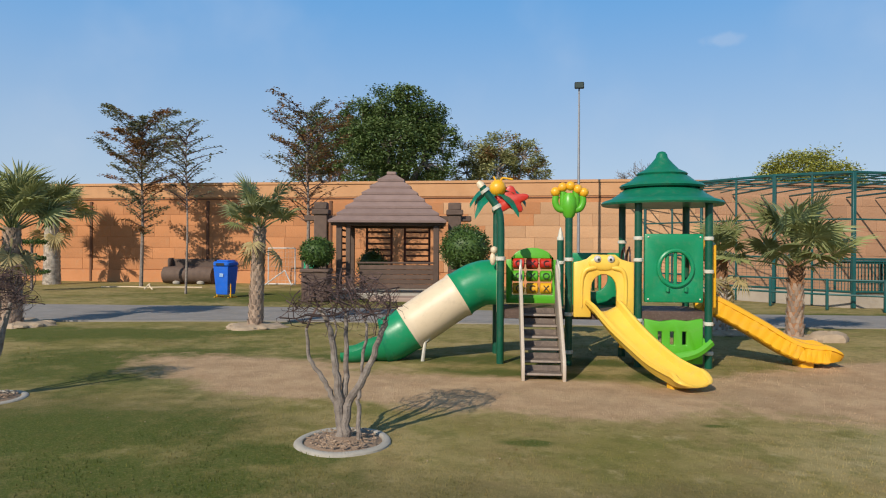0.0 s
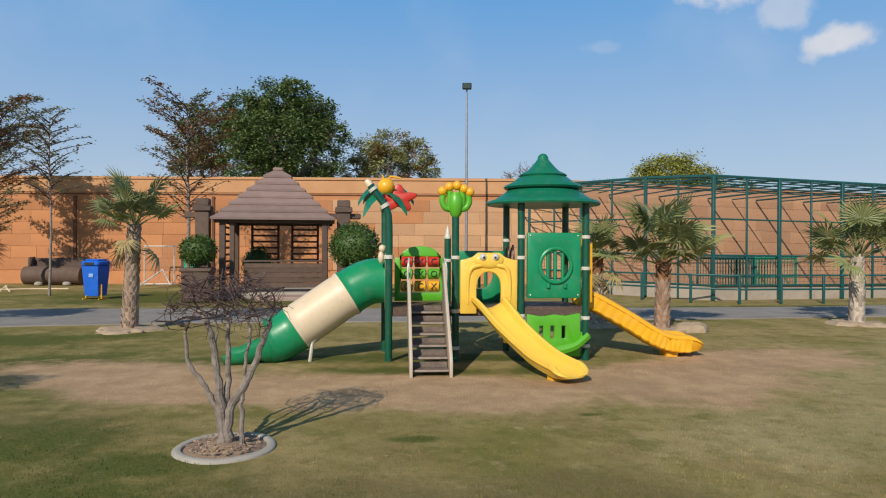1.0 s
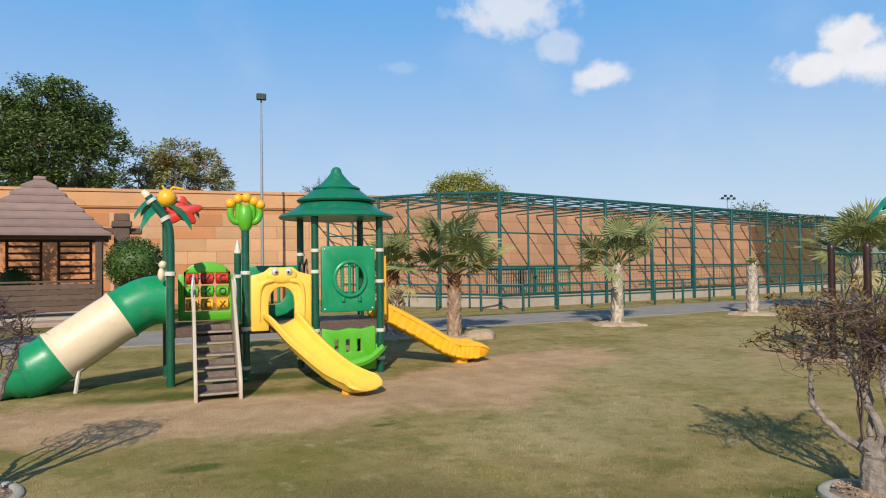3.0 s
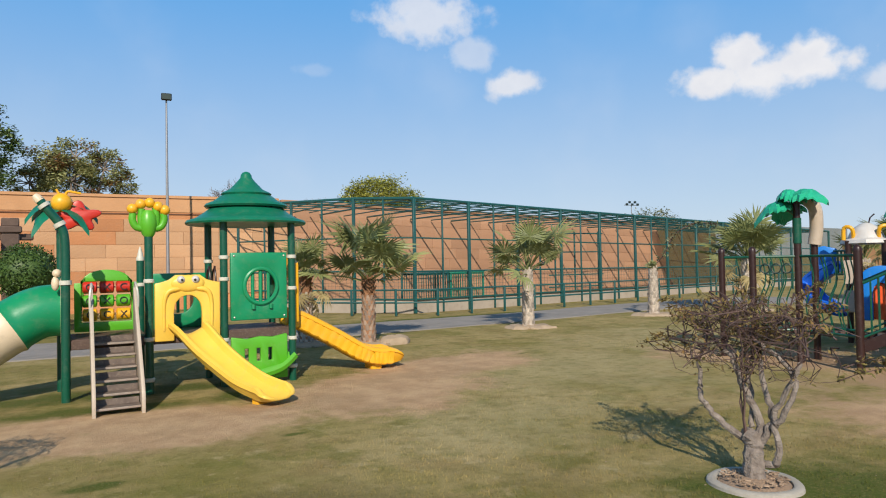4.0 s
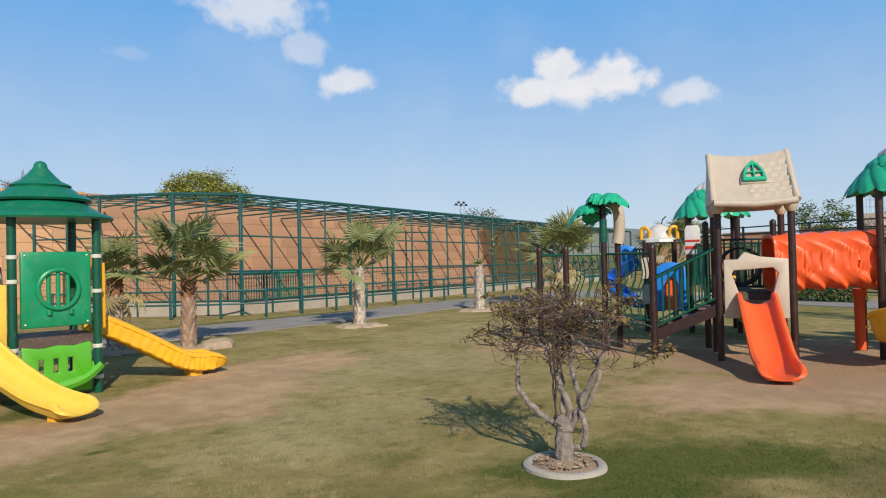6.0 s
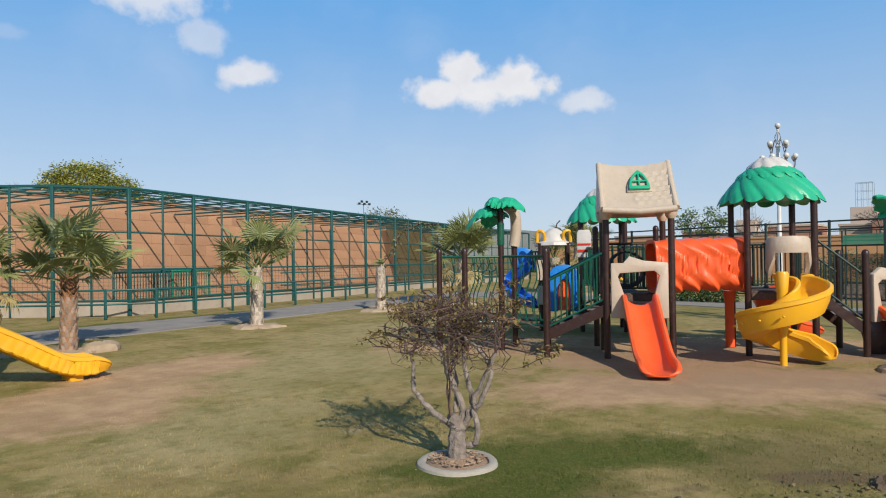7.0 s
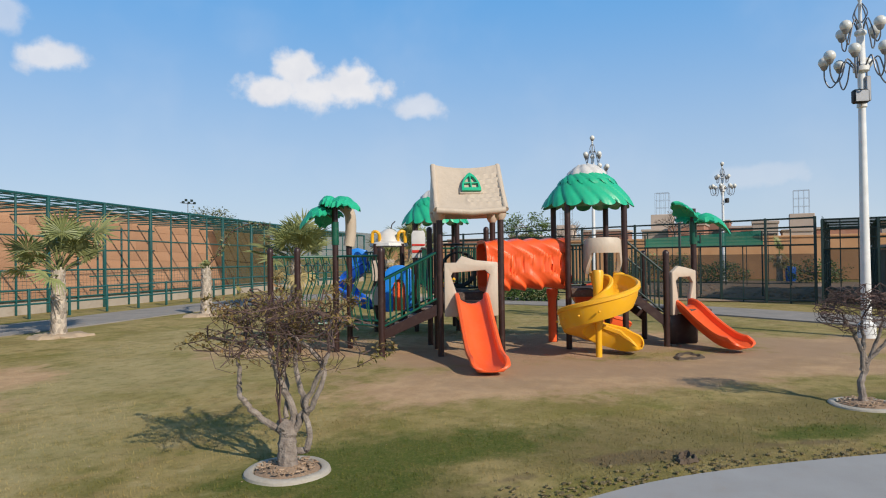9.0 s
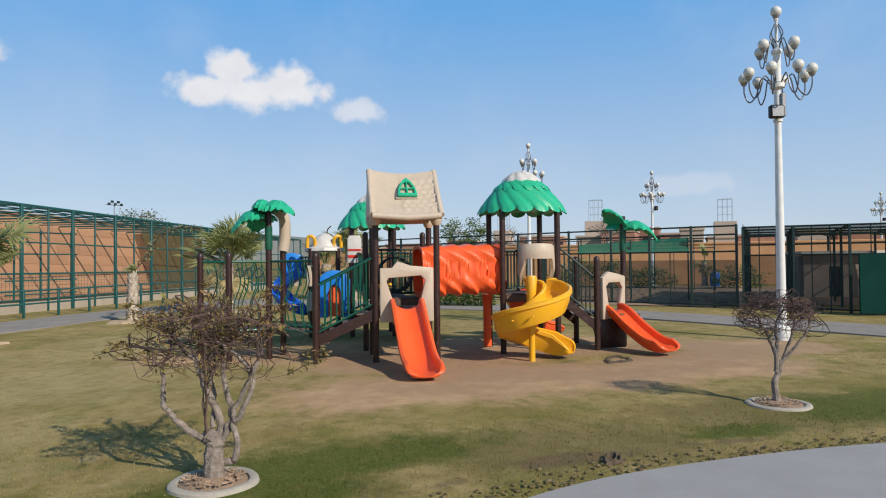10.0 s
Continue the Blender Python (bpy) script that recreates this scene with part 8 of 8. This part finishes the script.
def far_cage():
    ob = thing("netted_enclosure", "large dark steel enclosure with green net roof", "cage", (0, 0, 0))
    xs = [(27.0, -3.9), (26.4, -5.4), (25.8, -6.9), (25.2, -8.5), (24.6, -10.2), (24.0, -12.0)]
    depth = Vector((8.5, -0.6, 0))
    tops = (2.82, 2.8, 2.78, 2.76, 2.85, 2.9)
    for i, (x, y) in enumerate(xs):
        h = tops[i]
        for k in (0, 0.33, 0.66, 1):
            p = Vector((x, y, 0)) + depth * k
            part("post", Mesh().box((p.x, p.y, h / 2), (0.08, 0.08, h), bev=0.01), DARK_STEEL, ob)
        p, q = Vector((x, y, h)), Vector((x, y, h)) + depth
        part("roof_bar", Mesh().tube([p, q], 0.035, 6), DARK_STEEL, ob)
        if i:
            h0 = tops[i - 1]
            p0 = Vector((*xs[i - 1], h0))
            for k in (0, 0.33, 0.66, 1):
                part("roof_rail", Mesh().tube([p0 + depth * k, p + depth * k], 0.03, 6), DARK_STEEL, ob)
            for z in (2.5, 2.2, 1.85, 0.1):
                part("rail", Mesh().tube([(*xs[i - 1], z), (x, y, z)], 0.028, 6), DARK_STEEL, ob)
            for k in (0.33, 0.66):
                q = p0.lerp(p, k)
                part("bar", Mesh().tube([(q.x, q.y, 0.0), (q.x, q.y, q.z)], 0.018, 5), DARK_STEEL, ob)
            net_sheet("net_roof", [p0, p, p + depth, p0 + depth], NET_COVER, "dark green net roof", ob, 6, 0.25)
            net_sheet("mesh_panel", [(p0.x, p0.y, 0.1), (x, y, 0.1), (x, y, 1.85), (p0.x, p0.y, 1.85)], NET_DARK, "fine dark mesh", ob, 4, 0.0)
    for k in range(1, 12):
        q = Vector((*xs[0], 0)) + depth * (k / 12)
        part("bar", Mesh().tube([(q.x, q.y, 0.0), (q.x, q.y, tops[0])], 0.022, 5), DARK_STEEL, ob)
    for z in (0.7, 1.3, 1.85, 2.2, 2.5):
        part("side_rail", Mesh().tube([(*xs[0], z), (xs[0][0] + 8.5, xs[0][1] - 0.6, z)], 0.022, 5), DARK_STEEL, ob)
    net_sheet("mesh_panel", [(*xs[0], 0.1), (xs[0][0] + 8.5, xs[0][1] - 0.6, 0.1), (xs[0][0] + 8.5, xs[0][1] - 0.6, 2.95), (*xs[0], 2.95)], NET_DARK, "fine dark mesh", ob, 6, 0.0)
    part("green_screen", Mesh().box((25.3, -7.75, 0.95), (0.06, 1.6, 1.8), rz=20, bev=0.01), PALM_SCREEN, ob, "solid dark green sheet")


PALM_SCREEN = material("dark green sheet", (0.004, 0.040, 0.032), 0.85, scale=2, bump=0.1, spec=0.1)
far_cage()


def build_hut():
    ob = thing("low_hut", "low beige hut with white flat roof and dark openings", "hut", (34.3, -9.0, -0.28), -78.0)
    for x, w in ((-2.1, 1.0), (-0.35, 1.5), (1.85, 1.5)):
        part("wall", Mesh().box((x, 0, 1.05), (w, 0.2, 2.1), bev=0.01), FAR_PLASTER, ob)
    part("wall", Mesh().box((0, 0, 1.9), (5.2, 0.19, 0.5), bev=0.01), FAR_PLASTER, ob)
    part("rear_wall", Mesh().box((0, 2.2, 1.05), (5.2, 0.2, 2.1), bev=0.01), FAR_PLASTER, ob)
    for x in (-2.6, 2.6):
        part("side_wall", Mesh().box((x, 1.1, 1.05), (0.2, 2.1, 2.1), bev=0.01), FAR_PLASTER, ob)
    part("roof", Mesh().box((0, 1.0, 2.22), (5.7, 3.0, 0.14), bev=0.03), WHITE, ob, "white flat roof")


build_hut()
hedge = Mesh()
_r = random.Random(5)
blade_quads(hedge, [Vector((26.2 + _r.uniform(-0.5, 0.5), 6.3 + _r.uniform(-1.4, 1.4), _r.uniform(0.0, 0.62))) for _ in range(2600)], 0.11, _r, 0.8, 0.6)
solo("low_hedge", hedge, LEAF_HEDGE, "low clipped green hedge beyond the play set", "hedge", fix=False, smooth=False)
soil_bed = Mesh()
soil_bed.lathe([(9.0, 0.0), (8.6, 0.05), (4, 0.09), (0.1, 0.1)], 40, Matrix.Translation((37.0, -2.0, 0)), lambda a, i, q: (q * (1 + 0.06 * math.sin(5 * a)), 0.02 * math.sin(9 * a)))
solo("soil_bed", soil_bed, SOIL, "bare brown earth inside the fence", "soil", "structure")
fan_palm((46.8, -2.4, 0), 1.5, 1.0, 23, "withered brown palm before the far wall", n=16, r=0.16, dry=12, mound=False)
for x, y, h, sd in ((44.5, 3.2, 1.5, 81), (43.5, 0.6, 1.2, 82), (45.0, 5.6, 1.7, 83), (42.8, -4.2, 1.3, 84)):
    broad_tree((x, y, 0), [(0, 0, h * 0.6, h * 0.75, h * 0.45), (0.6, 0.7, h * 0.5, h * 0.6, h * 0.4), (-0.3, -0.8, h * 0.5, h * 0.6, h * 0.4)], LEAF_DARK, 1500, 0.16, sd, "low dark shrub before the far orange wall", 0.05, name="far_shrub")
lumps, _r = Mesh(), random.Random(12)
for _ in range(420):
    lumps.ball((29.5 + 8.5 * _r.random(), -5.5 + 9.0 * _r.random(), 0.06), _r.uniform(0.04, 0.15), 6, 4, sc=(_r.uniform(0.8, 1.6), _r.uniform(0.8, 1.5), _r.uniform(0.4, 0.9)))
solo("earth_lumps", lumps, SOIL, "rough brown earth lumps inside the fence", "soil", "stuff", fix=False, smooth=False)
barrel = thing("blue_barrel", "blue plastic barrel inside the fence", "barrel", (46.5, -3.0, 0.0))
part("body", Mesh().lathe([(0.26, 0), (0.29, 0.1), (0.30, 0.45), (0.29, 0.8), (0.26, 0.9), (0.24, 0.92)], 18), BLUE, barrel)
tub = thing("stone_tub", "pale round stone tub on the earth", "tub", (29.3, -5.0, 0))
part("body", Mesh().lathe([(0.2, 0), (0.3, 0.1), (0.34, 0.28), (0.3, 0.3), (0.26, 0.2), (0.02, 0.18)], 18), CONCRETE, tub)


def far_wall():
    ob = thing("far_brick_wall", "long orange brick wall before the houses", "wall", (50, 0, 0), kind="structure")
    part("body", Mesh().box((0, 6, 1.35), (0.3, 46, 2.7), bev=0.02), WALL_TRIM, ob)
    part("coping", Mesh().box((0, 6, 2.76), (0.42, 46, 0.14), bev=0.02), WALL_TRIM, ob)


far_wall()


def house(at, w, d, h, mat, rz, label, wins=2, tank=False, floors=1):
    ob = thing("far_house", label, "house", at, rz)
    part("wall", Mesh().box((0, 0, h / 2), (w, d, h), bev=0.03), mat, ob)
    part("parapet", Mesh().box((0, 0, h + 0.12), (w + 0.2, d + 0.2, 0.24), bev=0.03), FAR_PLASTER, ob)
    for f in range(floors):
        for k in range(wins):
            x = -w / 2 + w * (k + 0.5) / wins
            wn_ = part("window", Mesh().box((x, -d / 2 - 0.02, h - 1.5 - 2.8 * f), (0.9, 0.1, 1.1), bev=0.02), FAR_DARK, ob)
            part("sill", Mesh().box((x, -d / 2 - 0.08, h - 2.1 - 2.8 * f), (1.1, 0.2, 0.1), bev=0.02), FAR_PLASTER, wn_)
    if tank:
        part("tank_room", Mesh().box((0.5, 0, h + 1.0), (2.2, 2.0, 1.7), bev=0.03), FAR_PLASTER, ob)
        fr = part("tank_frame", Mesh().tube([(-0.2, 0, h + 4.2), (1.2, 0, h + 4.2)], 0.02, 4), GREY_STEEL, ob, "thin grey rooftop frame")
        for x in (-0.2, 0.27, 0.73, 1.2):
            for y in (-0.6, 0.6):
                part("frame_post", Mesh().tube([(x, y, h + 1.8), (x, y, h + 4.2)], 0.018, 4), GREY_STEEL, fr)
        for z in (h + 2.6, h + 3.4, h + 4.2):
            part("frame_rail", Mesh().tube([(-0.2, -0.6, z), (1.2, -0.6, z)], 0.016, 4), GREY_STEEL, fr)
            part("frame_rail", Mesh().tube([(-0.2, 0.6, z), (1.2, 0.6, z)], 0.016, 4), GREY_STEEL, fr)
    return ob


_rows = [(86, 36, 6, 6, 3.9, 0, 2, False), (78, 15.5, 4.4, 6, 4.3, 0, 2, False), (84, 19.5, 3, 5, 3.6, 1, 1, False), (76, 9.6, 2.6, 5, 4.1, 1, 1, True), (74, 6.2, 3.4, 6, 4.5, 0, 1, False), (82, 4.0, 2.4, 5, 5.1, 0, 1, False), (80, 0.4, 4.2, 6, 4.3, 0, 2, False), (74, -0.9, 2.2, 5, 4.5, 1, 2, False), (77, -3.6, 2.6, 6, 3.7, 1, 1, True), (82, -7.4, 4.2, 6, 4.0, 0, 2, False), (88, 24, 4, 6, 3.9, 1, 2, True), (86, -18, 6, 7, 4.2, 0, 3, False), (84, -12.6, 3, 6, 4.5, 1, 2, False), (92, 46, 6, 7, 3.8, 1, 3, False), (90, 30, 3, 6, 4.4, 0, 1, False)]
for x, y, w, d, h, m, wins, tank in _rows:
    house((x, y, 0), w, d, h, FAR_PLASTER if m else BRICKISH, -88, "low flat-roofed %s house among far houses" % ("plastered" if m else "brick"), wins, tank)


# small green pens inside the cage
def pen(at, mat, label):
    ob = thing("wire_pen", label, "pen", at, 5.0)
    for x in (-0.75, 0.75):
        for y in (-0.5, 0.5):
            part("post", Mesh().box((x, y, 0.7), (0.07, 0.07, 1.4), bev=0.01), mat, ob)
    for y in (-0.5, 0.5):
        for k in range(1, 14):
            x = -0.75 + 1.5 * k / 14
            part("bar", Mesh().tube([(x, y, 0.1), (x, y, 1.38)], 0.014, 5), mat, ob)
        for z in (0.1, 0.75, 1.38):
            part("rail", Mesh().tube([(-0.75, y, z), (0.75, y, z)], 0.022, 6), mat, ob)
    part("roof", Mesh().box((0, 0, 1.43), (1.6, 1.1, 0.05), bev=0.01), mat, ob)


pen((12.0, 20.6, 0), TEAL, "dark green barred pen inside the cage")
PEN_GREEN = material("mid green enamel", (0.01, 0.20, 0.125), 0.5, scale=3, bump=0.05, dirt=DUST, dirt_amt=0.3)
pen((13.6, 20.7, 0), PEN_GREEN, "mid green barred pen inside the cage")


hose = thing("garden_hose", "pale garden hose lying on the lawn before the wall", "hose", (0, 0, 0))
part("line", Mesh().tube(spline([(-17.6, 23.4, 0.02), (-16.4, 23.8, 0.02), (-15.5, 23.5, 0.02), (-14.6, 23.9, 0.02), (-13.2, 24.0, 0.02)], 40), 0.028, 6), CREAM, hose)
part("loose_end", Mesh().tube(spline([(-14.9, 22.4, 0.02), (-14.8, 22.6, 0.22), (-14.6, 22.3, 0.16), (-14.4, 22.2, 0.02)], 14), 0.03, 6), CREAM, hose)


# stone and slab beside the palm
rock = thing("flat_stone", "pale flat stone beside the palm", "stone", (7.2, 11.1, 0))
part("body", Mesh().lathe([(0.5, -0.03), (0.52, 0.08), (0.44, 0.18), (0.25, 0.23), (0.02, 0.24)], 14, Matrix.Translation((-0.1, 0, 0)) @ Matrix.Diagonal((0.62, 0.62, 0.8, 1)), lambda a, i, q: (q * (1 + 0.16 * math.sin(2 * a + 1) + 0.10 * math.sin(5 * a)), 0.02 * math.sin(3 * a))), MOUND, rock)


# ---- lawn blades and litter ----
def build_grass():
    rng = np.random.default_rng(4)
    n = 110000
    az = np.radians(rng.uniform(-46, 106, n))
    rad = 4.2 + 11.5 * rng.random(n) ** 1.25
    x, y = 1.8 + rad * np.sin(az), -2.9 + rad * np.cos(az)
    bare = np.full(n, -9.0)
    for cx, cy, rx, ry, rz in BARE:
        c, s = math.cos(radians(rz)), math.sin(radians(rz))
        dx, dy = x - cx, y - cy
        bare = np.maximum(bare, 1.25 - np.hypot((dx * c + dy * s) / rx, (dy * c - dx * s) / ry))
    patch = np.sin(x * 2.3 + 1.7 * np.sin(y * 1.9)) * np.sin(y * 2.7 + 1.3 * np.sin(x * 2.1)) + 0.6 * np.sin(x * 6.1 + y * 4.3)
    keep = (bare + 0.35 * rng.normal(size=n) < 0.35) & (patch + 0.9 * rng.normal(size=n) > -0.7)
    # stay off the paving
    edge_x = np.array([-12, -4, 1.5, 4.5, 6.7, 8.0, 9.5, 11.0])
    edge_y = np.array([-1.9, -0.9, -0.5, -0.72, -1.70, -2.78, -4.8, -7.8])
    keep &= y > np.interp(x, edge_x, edge_y) + 0.08
    for rx_, ry_ in ((-0.25, 3.05), (6.22, 0.84), (10.9, -3.66), (-4.85, 3.95)):
        keep &= np.hypot(x - rx_, y - ry_) > 0.44
    keep &= y < 12.0
    x, y, bare = x[keep], y[keep], bare[keep]
    n = len(x)
    h = rng.uniform(0.004, 0.012, n) * np.where(patch[keep] > 0.5, 1.25, 0.9)
    a = rng.uniform(0, 6.283, n)
    w = rng.uniform(0.003, 0.006, n)
    lean = rng.uniform(0.2, 0.9, n) * h
    b = rng.uniform(0, 6.283, n)
    v = np.zeros((n, 3, 3))
    v[:, 0] = np.stack([x - w * np.cos(a), y - w * np.sin(a), np.full(n, -0.012)], 1)
    v[:, 1] = np.stack([x + w * np.cos(a), y + w * np.sin(a), np.full(n, -0.012)], 1)
    v[:, 2] = np.stack([x + lean * np.cos(b), y + lean * np.sin(b), h], 1)
    me = bpy.data.meshes.new("grass")
    me.vertices.add(3 * n)
    me.vertices.foreach_set("co", v.reshape(-1))
    me.loops.add(3 * n)
    me.loops.foreach_set("vertex_index", np.arange(3 * n, dtype=np.int32))
    me.polygons.add(n)
    me.polygons.foreach_set("loop_start", np.arange(0, 3 * n, 3, dtype=np.int32))
    me.update(calc_edges=True)
    me.materials.append(LAWN)
    tagged(new("grass", me), "short dry yellow-green lawn blades", "grass", kind="stuff")


build_grass()


def build_litter():
    rng = random.Random(9)
    m = Mesh()
    for _ in range(170):
        az, rad = radians(rng.uniform(-40, 104)), 4.5 + 8 * rng.random()
        x, y = 1.8 + rad * math.sin(az), -2.9 + rad * math.cos(az)
        if y < -1.5 and x < 11:
            continue
        s = rng.uniform(0.005, 0.012)
        m.box((x, y, 0.006), (s * rng.uniform(1, 2.2), s, s * 0.5), rz=rng.uniform(0, 180), bev=0.003)
    solo("ground_litter", m, CHIPS, "scattered dry leaf bits and crumbs on the lawn", "litter", "stuff", fix=False, smooth=False)
    c = Mesh()
    for _ in range(420):
        t = rng.random()
        x = 6.0 + 4.4 * t
        y = np.interp(x, [6.0, 6.7, 8.0, 9.5, 10.4], [-1.2, -1.58, -2.66, -4.62, -6.2]) + abs(rng.gauss(0, 0.26)) + 0.04
        s = rng.uniform(0.006, 0.02)
        c.ball((x, y, -0.002), s, 7, 3, sc=(rng.uniform(0.9, 2.4), rng.uniform(0.8, 1.6), rng.uniform(0.3, 0.6)))
    solo("soil_clods", c, CRUMB, "dark crumbled soil clods along the paving edge", "soil", "stuff", fix=False)
    for x, y, sx, sy, name, lab in ((7.95, -2.1, 0.13, 0.07, "soil_hole", "small dug hole with dark soil rim"), (13.9, -1.35, 0.34, 0.2, "soil_hole", "dark hollow worn under the spiral slide")):
        r = Mesh().lathe([(1.25, -0.012), (1.05, 0.02), (0.9, 0.025), (0.7, -0.005), (0.3, -0.03), (0.05, -0.035)], 22, Matrix.Translation((x, y, 0.0)) @ Matrix.Diagonal((sx, sy, 1, 1)), lambda a, i, q: (q * (1 + 0.15 * math.sin(3 * a) + 0.1 * math.sin(7 * a + i)), 0.008 * math.sin(5 * a + i)))
        solo(name, r, DAMP, lab, "hole")


DAMP = material("dark damp soil", (0.085, 0.06, 0.04), 0.95, (0.14, 0.10, 0.068), scale=12, fine=60, bump=0.9)
CRUMB = material("crumbled olive soil", (0.20, 0.155, 0.075), 0.95, (0.11, 0.085, 0.045), scale=9, fine=60, bump=0.9, island=0.5, spec=0.2)
build_litter()


# ---- stone blocks of the boundary wall ----
def wall_blocks(ob, length, x_from, x_to, h, seed):
    rng = random.Random(seed)
    kinds = [(1.5, 0.56), (1.9, 0.56), (1.2, 0.56)]
    meshes = [Mesh().box((0, 0, 0), (w - 0.008, 0.05, hh - 0.008), bev=0.005).mesh("block", mat, sharp=20) for mat in (WALL, WALL_FADED, WALL_CLAY) for w, hh in kinds]
    z = 0.62 + 0.28
    count = 0
    while z < h - (0.95 if ob == wall_a else 0.3):
        x = x_from + rng.uniform(0, 0.8)
        while x < x_to:
            k = rng.randrange(3)
            faded = 6 if ob == wall_b else 3 if x + rng.uniform(-4, 4) > 57 else 0
            share("block", meshes[k + faded], ob, Matrix.Translation((x + kinds[k][0] / 2, 0.035 - rng.uniform(0, 0.012), z)))
            x += kinds[k][0]
            count += 1
        z += 0.56
    return count


wall_blocks(wall_a, wall_a_len, 31.0, 68.0, WALL_H, 1)
wall_blocks(wall_b, wall_b_len, 0.0, wall_b_len - 1.9, 4.95, 2)
